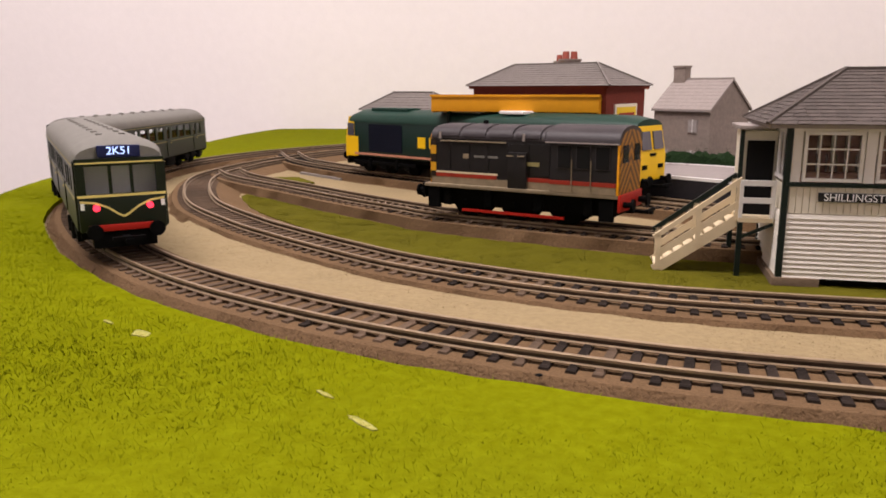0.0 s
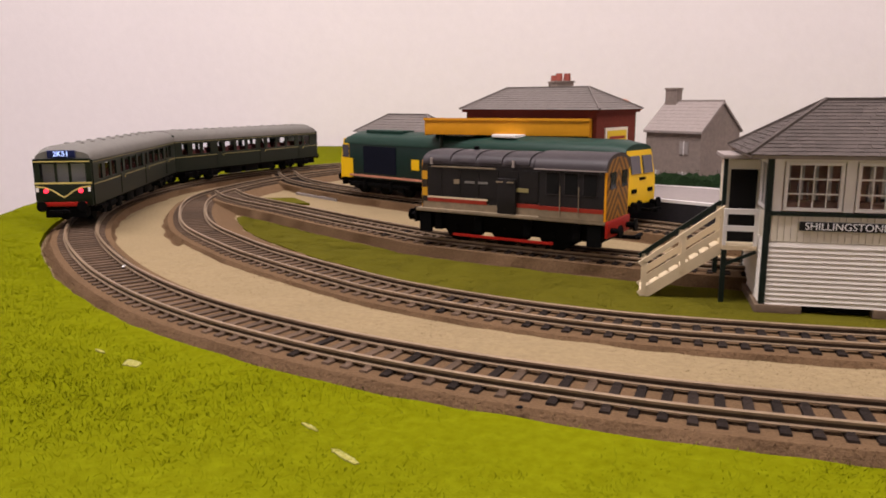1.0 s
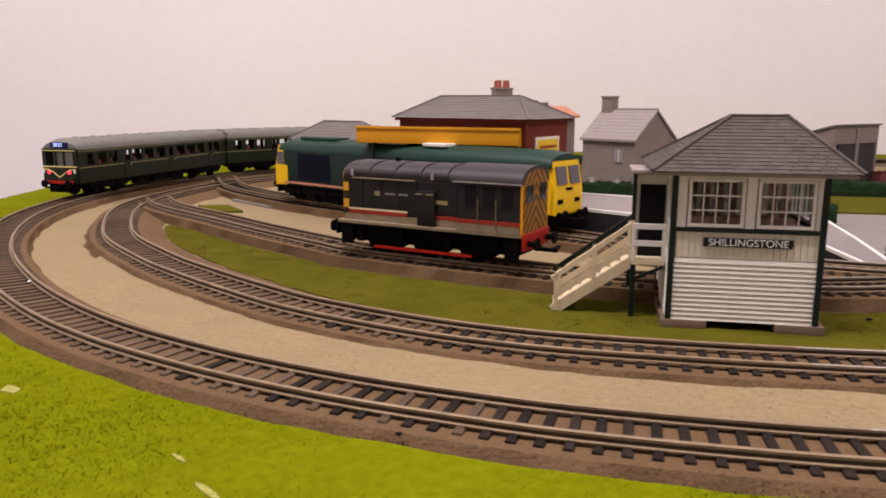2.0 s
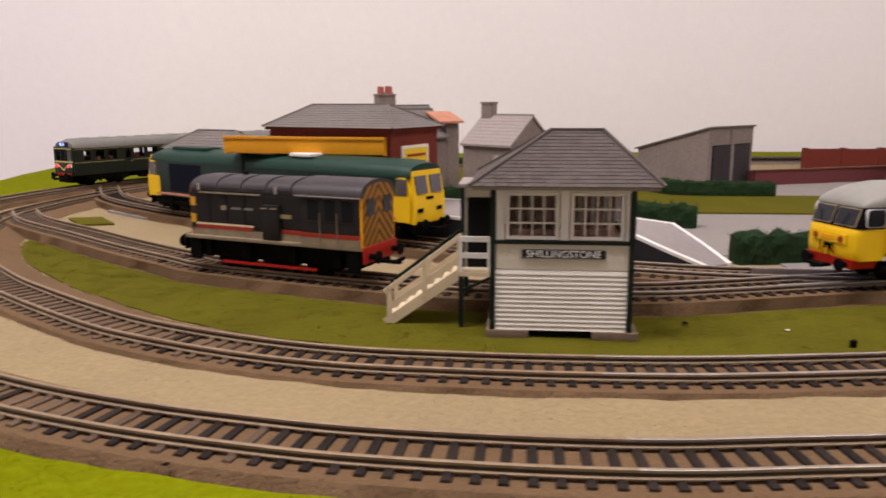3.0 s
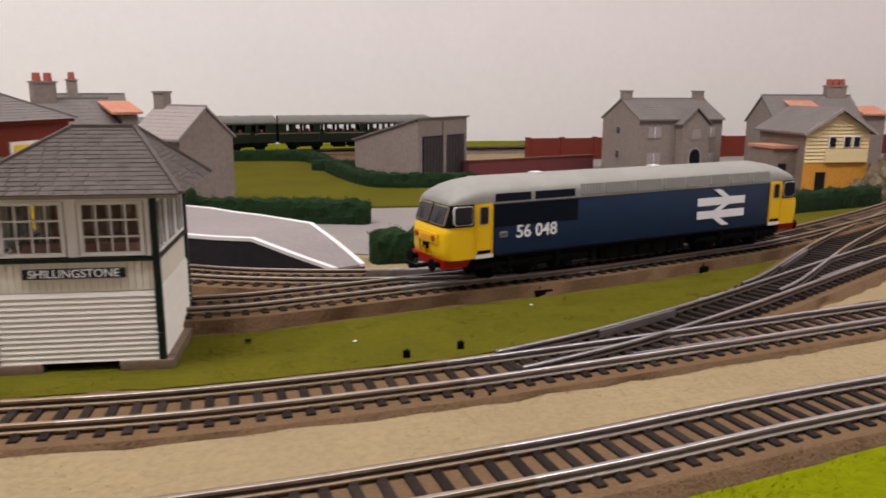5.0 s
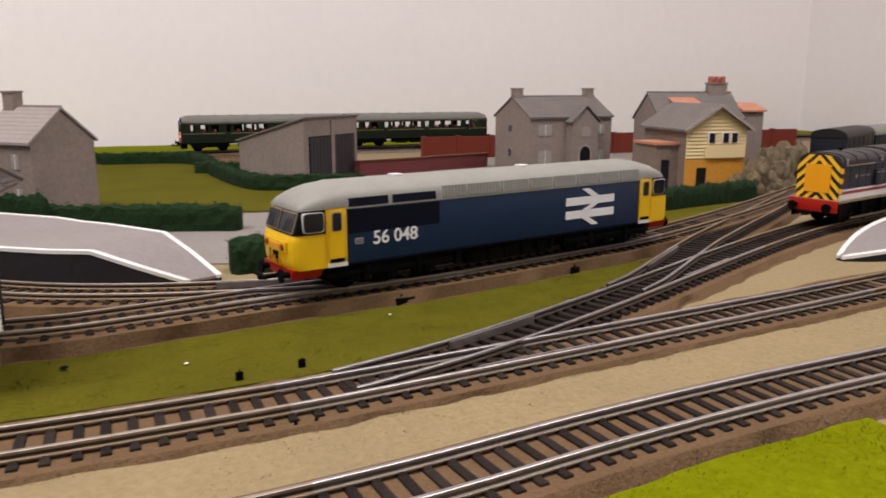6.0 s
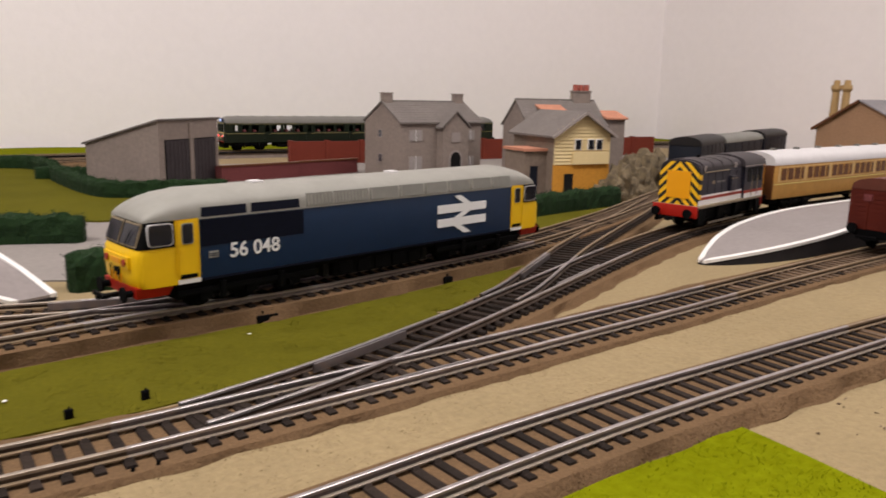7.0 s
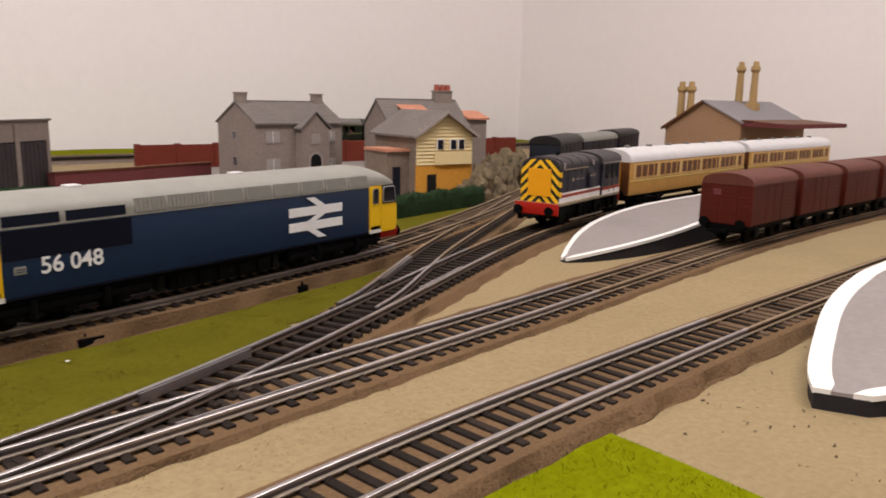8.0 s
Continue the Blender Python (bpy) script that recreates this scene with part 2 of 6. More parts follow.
M = dict(
    wall=mat("wall_paint", (0.855, 0.81, 0.805), 0.8, deep=1.0, grain=0.03, scale=60, stain=0.04, stain_scale=3, bump=0.0004),
    sand=mat("sand", (0.290, 0.220, 0.116), 0.95, deep=1.0, scale=420, bump=0.0006, color2=(0.228, 0.167, 0.088), stain=0.18, stain_scale=26),
    ballast=mat("ballast", (0.172, 0.106, 0.055), 0.95, deep=1.0, scale=900, bump=0.0007, color2=(0.118, 0.071, 0.038), stain=0.3, stain_scale=30, spec=0.1),
    grass=mat("grass_mat", (0.25, 0.268, 0.010), 1.0, scale=260, color2=(0.20, 0.21, 0.003), bump=0.0004, stain=0.2, stain_scale=35, spec=0.02),
    blade=mat("grass_fibre", (0.262, 0.285, 0.010), 1.0, scale=300, color2=(0.21, 0.228, 0.003), stain=0.3, stain_scale=60, spec=0.02),
    verge=mat("olive_turf", (0.101, 0.090, 0.007), 1.0, deep=1.0, scale=500, color2=(0.080, 0.073, 0.006), bump=0.0003, stain=0.35, stain_scale=22, spec=0.05),
    worn=mat("worn_backing", (0.40, 0.37, 0.13), 0.9, deep=1.0, scale=700, color2=(0.22, 0.22, 0.02), bump=0.0005),
    road=mat("grey_road", (0.34, 0.31, 0.29), 0.9, grain=0.15, scale=300, bump=0.0002, stain=0.15, stain_scale=12),
    sleeper=vary(mat("sleeper", (0.026, 0.018, 0.014), 0.85, deep=1.0, grain=0.4, scale=700, bump=0.0002, spec=0.15), 0.35),
    dusty=vary(mat("dusty_sleeper", (0.115, 0.075, 0.048), 0.9, deep=1.0, grain=0.35, scale=700, bump=0.0002), 0.25),
    rail=mat("rail_steel", (0.47, 0.43, 0.43), 0.36, deep=1.0, metal=0.85, grain=0.2, scale=200, stain=0.35, stain_scale=20),
    railbrown=mat("brown_rail", (0.30, 0.215, 0.135), 0.5, deep=1.0, metal=0.35, grain=0.3, scale=200, stain=0.4, stain_scale=20),
    steelbrown=mat("brownish_steel", (0.38, 0.315, 0.255), 0.42, deep=1.0, metal=0.6, grain=0.3, scale=200, stain=0.4, stain_scale=20),
    railside=mat("rail_side", (0.075, 0.050, 0.036), 0.6, deep=1.0, metal=0.2, grain=0.3, scale=300),
    railweb=mat("rail_web_steel", (0.19, 0.168, 0.172), 0.45, deep=1.0, metal=0.6, grain=0.3, scale=300),
    hedge=mat("hedge_flock", (0.014, 0.042, 0.011), 0.95, scale=500, color2=(0.026, 0.066, 0.014), bump=0.0012),
    cream=mat("cream_paint", (0.82, 0.78, 0.68), 0.6, grain=0.06, scale=300, stain=0.12, stain_scale=40),
    buff=mat("buff_timber", (0.74, 0.64, 0.47), 0.6, grain=0.08, scale=300, stain=0.12, stain_scale=40),
    white=mat("white_paint", (0.80, 0.78, 0.76), 0.5, grain=0.03, scale=300, stain=0.06, stain_scale=60),
    green=mat("dark_green_paint", (0.010, 0.030, 0.022), 0.5, grain=0.2, scale=300),
    slate=vary(mat("slate", (0.165, 0.139, 0.128), 0.8, grain=0.25, scale=260, bump=0.0002, stain=0.25, stain_scale=50), 0.10),
    roofgrey=mat("grey_roof", (0.265, 0.237, 0.222), 0.85, grain=0.2, scale=300, bump=0.0003, stain=0.25, stain_scale=40),
    stone=mat("grey_stone", (0.36, 0.305, 0.272), 0.85, grain=0.25, scale=260, bump=0.0004, stain=0.25, stain_scale=40),
    stone2=mat("brown_stone", (0.31, 0.25, 0.205), 0.85, grain=0.25, scale=260, bump=0.0004, stain=0.25, stain_scale=40),
    stonelight=mat("light_stone", (0.40, 0.355, 0.335), 0.85, grain=0.15, scale=260, bump=0.0002),
    brick=mat("red_brick", (0.25, 0.060, 0.034), 0.85, grain=0.25, scale=500, bump=0.0002, stain=0.3, stain_scale=40),
    maroon=mat("maroon_brick", (0.22, 0.075, 0.075), 0.85, grain=0.2, scale=400, bump=0.0002),
    pot=mat("chimney_pot", (0.44, 0.15, 0.115), 0.8, grain=0.2, scale=300),
    orange=mat("orange_tile", (0.62, 0.33, 0.23), 0.8, grain=0.25, scale=300, stain=0.3, stain_scale=90),
    canopy=mat("yellow_canopy", (0.72, 0.38, 0.02), 0.55, grain=0.08, scale=300),
    poster=mat("yellow_poster", (0.80, 0.60, 0.05), 0.5, grain=0.05, scale=300),
    plinth=mat("plinth_stone", (0.27, 0.205, 0.15), 0.9, grain=0.25, scale=400, bump=0.0003),
    black=mat("black_plastic", (0.007, 0.007, 0.008), 0.75, spec=0.08, grain=0.3, scale=300),
    void=mat("dark_inside", (0.006, 0.005, 0.005), 0.9),
    sign=mat("sign_board", (0.02, 0.022, 0.026), 0.4),
    letter=mat("lettering_white", (0.82, 0.82, 0.82), 0.5),
    inside=mat("brown_interior", (0.66, 0.45, 0.36), 0.8, grain=0.3, scale=200),
    pane=glass("window_glass"),
    stonepane=mat("pale_window", (0.42, 0.385, 0.37), 0.4, grain=0.2, scale=300),
    darkpane=mat("dark_glass", (0.03, 0.032, 0.045), 0.15, spec=0.4),
    smoke=mat("tinted_glass", (0.13, 0.12, 0.14), 0.1, spec=0.8),
    blue=mat("rail_blue_paint", (0.0048, 0.0215, 0.060), 0.42, deep=1.0, grain=0.1, scale=200, stain=0.12, stain_scale=40),
    bluedark=mat("dark_grille", (0.004, 0.0055, 0.014), 0.7, deep=1.0, grain=0.3, scale=600, spec=0.1),
    yellow=mat("warning_yellow", (0.82, 0.565, 0.012), 0.42, grain=0.04, scale=200),
    red=mat("buffer_red", (0.45, 0.03, 0.015), 0.45, grain=0.1, scale=200),
    roof56=mat("grey_loco_roof", (0.37, 0.36, 0.33), 0.6, grain=0.08, scale=300, stain=0.2, stain_scale=60),
    roofpanel=mat("grey_roof_panel", (0.30, 0.295, 0.272), 0.6, grain=0.1, scale=300, stain=0.2, stain_scale=60),
    shunter=mat("dark_grey_paint", (0.030, 0.026, 0.027), 0.5, grain=0.25, scale=200, stain=0.45, stain_scale=70),
    indigo=mat("dark_indigo_paint", (0.040, 0.038, 0.058), 0.45, grain=0.15, scale=200, stain=0.2, stain_scale=60),
    shunterroof=mat("shunter_roof", (0.085, 0.072, 0.078), 0.5, grain=0.25, scale=200, stain=0.3, stain_scale=80),
    offwhite=mat("weathered_cream", (0.37, 0.305, 0.215), 0.6, grain=0.3, scale=300, stain=0.5, stain_scale=90),
    redline=mat("red_line", (0.42, 0.065, 0.035), 0.5, grain=0.25, scale=300, stain=0.4, stain_scale=120),
    wasp=stripes("brown_yellow_chevrons", (0.085, 0.036, 0.008), (0.33, 0.145, 0.012), 0.0056),
    waspold=stripes("worn_chevrons", (0.02, 0.013, 0.008), (0.60, 0.30, 0.012), 0.0088),
    waspnew=stripes("black_yellow_chevrons", (0.015, 0.013, 0.012), (0.80, 0.46, 0.01), 0.0066),
    amber=mat("amber_yellow", (0.80, 0.42, 0.01), 0.45, grain=0.04, scale=200),
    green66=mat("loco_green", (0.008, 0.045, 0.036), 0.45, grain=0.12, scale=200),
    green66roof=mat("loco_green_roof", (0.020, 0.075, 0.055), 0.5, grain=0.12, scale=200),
    dmu=mat("coach_green", (0.016, 0.028, 0.014), 0.4, grain=0.15, scale=200),
    dmuroof=mat("coach_roof_grey", (0.26, 0.25, 0.23), 0.6, grain=0.15, scale=200),
    faintline=mat("faded_lining", (0.36, 0.32, 0.16), 0.5),
    lining=mat("cream_lining", (0.70, 0.60, 0.25), 0.5),
    tail=mat("tail_lamp", (0.8, 0.02, 0.03), 0.3, emit=(1.0, 0.03, 0.06, 2.6)),
    blind=mat("lit_headcode", (0.3, 0.4, 0.9), 0.4, emit=(0.50, 0.66, 1.0, 1.5)),
    bluebox=mat("headcode_glow", (0.02, 0.03, 0.12), 0.4),
    teak=mat("teak_side", (0.60, 0.37, 0.12), 0.5, grain=0.2, scale=200, stain=0.15, stain_scale=60),
    teakpale=mat("teak_upper", (0.70, 0.52, 0.26), 0.5, grain=0.1, scale=200),
    teakdark=mat("teak_end", (0.19, 0.085, 0.035), 0.5, grain=0.2, scale=200),
    coachroof=mat("white_coach_roof", (0.66, 0.64, 0.64), 0.55, grain=0.08, scale=200, stain=0.1, stain_scale=40),
    van=mat("van_brown", (0.145, 0.027, 0.014), 0.55, grain=0.15, scale=300, stain=0.25, stain_scale=60, spec=0.2),
    vanroof=mat("van_roof", (0.180, 0.070, 0.050), 0.6, grain=0.15, scale=200, stain=0.25, stain_scale=60, spec=0.2),
    navy=mat("navy_wagon", (0.012, 0.018, 0.036), 0.5, grain=0.2, scale=200),
    lap=vary(mat("cream_boarding", (0.82, 0.79, 0.73), 0.6, grain=0.05, scale=300, stain=0.08, stain_scale=60), 0.03),
    butter=vary(mat("butter_boarding", (0.74, 0.62, 0.38), 0.6, grain=0.06, scale=300), 0.05),
    ochre=mat("ochre_stone", (0.66, 0.36, 0.07), 0.8, grain=0.25, scale=500, bump=0.0003),
    tan=mat("tan_stone", (0.46, 0.31, 0.205), 0.85, grain=0.2, scale=400, bump=0.0003, stain=0.2, stain_scale=30),
    tanpot=mat("tan_chimney", (0.50, 0.36, 0.19), 0.85, grain=0.2, scale=400),
    slatepale=mat("pale_slate", (0.33, 0.31, 0.32), 0.7, grain=0.2, scale=300),
    rock=mat("rock_face", (0.20, 0.150, 0.085), 0.95, deep=1.0, scale=150, color2=(0.085, 0.066, 0.045), bump=0.0012),
    paving=mat("platform_paving", (0.36, 0.325, 0.315), 0.85, grain=0.15, scale=300, stain=0.15, stain_scale=30),
    facing=mat("platform_side", (0.05, 0.045, 0.05), 0.85, grain=0.3, scale=300),
    ceiling=mat("ceiling_paint", (0.82, 0.80, 0.78), 0.9, deep=1.0, grain=0.03, scale=40),
    carpet=mat("floor_covering", (0.25, 0.22, 0.20), 0.95, grain=0.2, scale=100),
    board=mat("baseboard_timber", (0.40, 0.28, 0.16), 0.7, grain=0.2, scale=40),
)


# ---- room ----
def structure(name, bm, material, label):
    return tagged(part(name, bm, material), label, kind="structure")


structure("wall_back", slab(-2.1, 1.72, 1.42, 1.52, -0.9, 1.5), M["wall"], "plain white painted wall behind the layout")
structure("wall_right", slab(1.62, 1.72, -2.0, 1.42, -0.9, 1.5), M["wall"], "plain white painted wall beside the layout")
structure("wall_left", slab(-2.1, -2.0, -2.0, 1.42, -0.9, 1.5), M["wall"], "plain white painted wall beside the layout")
structure("wall_front", slab(-2.1, 1.72, -2.1, -2.0, -0.9, 1.5), M["wall"], "plain white painted wall")
structure("ceiling", slab(-2.1, 1.72, -2.1, 1.52, 1.5, 1.55), M["ceiling"], "white ceiling")
structure("floor", slab(-2.1, 1.72, -2.1, 1.52, -0.95, -0.9), M["carpet"], "dull grey-brown floor")

# ---- baseboard with its sandy top ----
EDGE = [(1.6, -0.15), (-0.33, -0.15), (-0.335, 0.40), (-0.357, 0.53), (-0.382, 0.62), (-0.405, 0.78), (-0.42, 0.92), (-0.44, 1.05), (-0.455, 1.25), (-0.455, 1.40), (1.6, 1.40)]
structure("ground", plate(EDGE, -0.012, 0.0), M["sand"], "sandy scatter spread over the baseboard")
structure("baseboard", plate([(x * 0.999, y * 0.999) for x, y in EDGE], -0.08, -0.0125), M["board"], "timber baseboard edge")

# ---- track plan ----
A = spline([(1.58, 0.295), (1.2, 0.276), (0.9, 0.263), (0.68, 0.2535), (0.555, 0.2485), (0.466, 0.243), (0.41, 0.239), (0.35, 0.2325), (0.29, 0.2235), (0.23, 0.2175),
            (0.19, 0.2155), (0.158, 0.2145), (0.12, 0.2175), (0.076, 0.224), (0.045, 0.2315), (0.01, 0.242), (-0.03, 0.258), (-0.067, 0.277), (-0.09, 0.291),
            (-0.115, 0.309), (-0.143, 0.333), (-0.174, 0.364), (-0.212, 0.409), (-0.243, 0.453), (-0.271, 0.505), (-0.293, 0.56), (-0.306, 0.62), (-0.311, 0.68),
            (-0.306, 0.75), (-0.289, 0.82), (-0.258, 0.89), (-0.212, 0.96), (-0.15, 1.03), (-0.06, 1.10), (0.05, 1.155), (0.18, 1.19), (0.35, 1.207), (0.6, 1.22), (1.0, 1.225), (1.58, 1.23)])
B = spline([(0.5, 1.145), (0.2, 1.125), (0.07, 1.09), (-0.03, 1.04), (-0.11, 0.98), (-0.17, 0.91), (-0.215, 0.83), (-0.238, 0.75), (-0.245, 0.69), (-0.245, 0.645), (-0.237, 0.60), (-0.213, 0.54),
            (-0.178, 0.477), (-0.13, 0.421), (-0.1, 0.392), (-0.06, 0.358), (-0.025, 0.332), (0.024, 0.307), (0.066, 0.2930), (0.108, 0.2862), (0.145, 0.2822), (0.19, 0.2800),
            (0.25, 0.283), (0.292, 0.287), (0.375, 0.298), (0.43, 0.3055), (0.498, 0.3145), (0.59, 0.328), (0.72, 0.3445), (0.85, 0.354), (1.1, 0.366), (1.58, 0.385)])
C = spline([(-0.235, 0.65), (-0.212, 0.615), (-0.185, 0.587), (-0.145, 0.552), (-0.093, 0.504), (-0.045, 0.464), (-0.019, 0.4445), (0.063, 0.408), (0.12, 0.389), (0.19, 0.3815),
            (0.23, 0.386), (0.29, 0.3975), (0.345, 0.406), (0.377, 0.4125), (0.451, 0.4325), (0.495, 0.445), (0.55, 0.468), (0.63, 0.507), (0.70, 0.545), (0.80, 0.602), (0.95, 0.68), (1.15, 0.76)])
D = spline([(-0.243, 0.83), (-0.2, 0.745), (-0.13, 0.671), (-0.06, 0.616), (0.02, 0.558), (0.1, 0.504), (0.14, 0.472), (0.17, 0.45), (0.2, 0.4335), (0.24, 0.42), (0.28, 0.4125), (0.31, 0.4085), (0.345, 0.4075), (0.377, 0.4125)])
E_ = spline([(0.290, 0.2897), (0.30, 0.2925), (0.34, 0.306), (0.39, 0.328), (0.43, 0.347), (0.478, 0.371), (0.54, 0.402), (0.60, 0.430), (0.65, 0.450), (0.70, 0.465), (0.77, 0.481), (0.97, 0.507), (1.3, 0.535), (1.58, 0.55)])
F = spline([(0.436, 0.3535), (0.46, 0.3685), (0.5, 0.399), (0.545, 0.433), (0.6, 0.470), (0.66, 0.509), (0.72, 0.549), (0.76, 0.575)])
RAIL_TOP = 0.008
GAUGE = 0.0172

def sleeper_mesh():
    """A tapered sleeper with a rail chair at either side, moulded in one piece."""
    bm = bmesh.new()
    w, l, h = 0.00150, 0.0132, 0.0011
    hexa(bm, [(-w, -l, 0), (w, -l, 0), (w, l, 0), (-w, l, 0), (-w * 0.88, -l * 0.985, h), (w * 0.88, -l * 0.985, h), (w * 0.88, l * 0.985, h), (-w * 0.88, l * 0.985, h)])
    for side in (-1, 1):
        o = side * GAUGE / 2
        hexa(bm, [(-0.0012, o - 0.0021, h), (0.0012, o - 0.0021, h), (0.0012, o + 0.0021, h), (-0.0012, o + 0.0021, h),
                  (-0.0008, o - 0.0012, h + 0.0008), (0.0008, o - 0.0012, h + 0.0008), (0.0008, o + 0.0012, h + 0.0008), (-0.0008, o + 0.0012, h + 0.0008)])
    me = bpy.data.meshes.new("sleeper")
    bm.to_mesh(me)
    bm.free()
    me.materials.append(M["sleeper"])
    return me


_sleeper_me = sleeper_mesh()
_dusty_me = _sleeper_me.copy()
_dusty_me.materials[0] = M["dusty"]


def rail_tone(p):
    """Picks the rail colour by place: steel in the middle, browner to either side and behind."""
    if p[1] > 0.6 or p[0] < 0.15 or (p[0] > 0.54 and p[1] < 0.39) or (p[0] > 0.52 and p[1] > 0.41):
        return "railbrown"
    return "steelbrown" if p[0] < 0.27 else "rail"


def track(name, line, dz, label, near=lambda p: True, bed=(0.0245, 0.0205), worn=lambda p: False, sink=0.0):
    """Shaped ballast, two rails with head and foot, and sleepers one by one."""
    t = tagged(new(name), label, "track", kind="structure")
    z = 0.0042 + dz
    left, right = bed
    sweep("ballast_bed", line, [(-right, -0.001), (-right + 0.002, 0.0005), (-0.0165, z - sink), (0.0165, z - sink), (left - 0.002, 0.0005), (left, -0.001)], M["ballast"], t, "brown ballast shoulder", closed=False, wobble=0.0028)
    top = RAIL_TOP + dz
    for side in (-1, 1):
        o = side * GAUGE / 2
        head = [(o - 0.0007, top - 0.0009), (o + 0.0007, top - 0.0009), (o + 0.0007, top - 0.00015), (o + 0.0005, top), (o - 0.0005, top), (o - 0.0007, top - 0.00015)]
        web = [(o - 0.0003, top - 0.0022), (o + 0.0003, top - 0.0022), (o + 0.0003, top - 0.0009), (o - 0.0003, top - 0.0009)]
        foot = [(o - 0.0012, top - 0.0027), (o + 0.0012, top - 0.0027), (o + 0.0012, top - 0.0023), (o + 0.0004, top - 0.0020), (o - 0.0004, top - 0.0020), (o - 0.0012, top - 0.0023)]
        start = 0
        for k in range(1, len(line)):
            if k == len(line) - 1 or rail_tone(line[k]) != rail_tone(line[start]):
                kind = rail_tone(line[start])
                run = line[start:k + 1]
                sweep("rail_head", run, head, M[kind], t)
                sweep("rail_web", run, web, M["railweb" if kind == "rail" and not sink else "railside"], t)
                sweep("rail_foot", run, foot, M["railside" if sink else "steelbrown" if kind == "rail" else "railbrown"], t)
                start = k
    length = (len(line) - 1) * (line[1] - line[0]).length
    rest_v, rest_f, count = [], [], 0
    s = 0.003
    while s < length:
        p, h = along(line, s)
        jit = random.uniform(-1.0, 1.0)
        m = pose(p[0], p[1], z - 0.0004, 0, 0, h + jit)
        if near(p) and count < 290:
            ob = new("sleeper", _dusty_me if worn(p) else _sleeper_me)
            ob.parent = t
            ob.matrix_basis = m
            count += 1
        else:
            k = len(rest_v)
            for x, y, zz in ((-1, -1, 0), (1, -1, 0), (1, 1, 0), (-1, 1, 0), (-1, -1, 1), (1, -1, 1), (1, 1, 1), (-1, 1, 1)):
                rest_v.append(m @ Vector((x * 0.0016, y * 0.0136, zz * 0.0012)))
            rest_f += [tuple(k + i for i in f) for f in ((4, 5, 6, 7), (0, 1, 5, 4), (1, 2, 6, 5), (2, 3, 7, 6), (3, 0, 4, 7))]
        s += 0.0070 + random.uniform(-0.0002, 0.0002)
    if rest_v:
        tagged(raw("sleeper_run", rest_v, rest_f, M["dusty"], t), kind="stuff")
    return t


def dusty_end(p):
    """Sleepers on the curve and towards the far platforms lie under a dusting of ballast."""
    fleck = 0.14 * noise.noise(Vector((p[0] * 300, p[1] * 300, 0)))
    return p[0] + fleck < 0.02 or p[0] + fleck > 0.58


track("track_outer", A, 0.0, "outer running line of dark sleepers and steel rails", lambda p: p[1] < 0.5 and p[0] < 0.75, bed=(0.0218, 0.0205), worn=dusty_end)
track("track_inner", B, 0.0, "inner running line of dark sleepers and steel rails", lambda p: p[1] < 0.62 and p[0] < 0.9, bed=(0.031, 0.0215), worn=dusty_end)
track("track_siding", C, 0.0020, "siding curving past the signal box", lambda p: p[0] < 0.9, bed=(0.022, 0.0195), worn=dusty_end)
track("track_platform", D, 0.0017, "platform line behind the siding", bed=(0.022, 0.0195))
track("track_branch", E_, 0.0003, "line leaving the inner track by a set of points", lambda p: p[0] < 0.9, bed=(0.021, 0.0215), sink=0.0010)
track("track_crossover", F, 0.0006, "crossover climbing towards the back line", bed=(0.021, 0.021), sink=0.0014)


def check_rail(line, x0, x1, side, dz):
    """A short guard rail just inside a running rail at a crossing."""
    seg = (line[1] - line[0]).length
    a, b = int(at_x(line, x0) / seg), int(at_x(line, x1) / seg)
    o, top = side * (GAUGE / 2 - 0.0019), RAIL_TOP + dz - 0.0002
    flare = offset(line, o)[min(a, b):max(a, b)]
    t = tagged(new("check_rail"), "short steel guard rail at a crossing", "rail", kind="structure")
    sweep("guard", flare, [(-0.0004, top - 0.003), (0.0004, top - 0.003), (0.0004, top), (-0.0004, top)], M["rail"], t)


for line, x0, x1, side, dz in ((B, 0.335, 0.385, -1, 0.0), (E_, 0.335, 0.385, 1, 0.0003), (E_, 0.475, 0.525, -1, 0.0003), (F, 0.475, 0.525, 1, 0.0006), (C, 0.26, 0.305, -1, 0.002), (D, 0.26, 0.305, 1, 0.0017)):
    check_rail(line, x0, x1, side, dz)


# ---- point motors, levers and joiners lying by the turnouts ----
def point_motor(x, y, turn, s=1.0):
    t = thing("point_lever", pose(x, y, 0.0030, 0, 0, turn), "small black plastic point lever beside the sleepers", "point lever", "point levers")
    part("base", slab(-0.0028 * s, 0.0028 * s, -0.0018 * s, 0.0018 * s, -0.004, 0.0006, bevel=0.0004), M["black"], t)
    part("lever", rod((0, 0, 0.0003), (0.0004 * s, 0, 0.0006 + 0.0016 * s), 0.0005 * s), M["black"], t)


for x, y, turn in ((0.261, 0.319, 8), (0.283, 0.324, 12), (0.271, 0.270, 8), (0.277, 0.2705, 8), (0.405, 0.352, 28), (0.452, 0.345, 28), (0.340, 0.388, 8), (0.344, 0.389, 8), (0.445, 0.4135, 14)):
    point_motor(x, y, turn, 0.45 if x < 0.29 and y > 0.3 else 1.0)


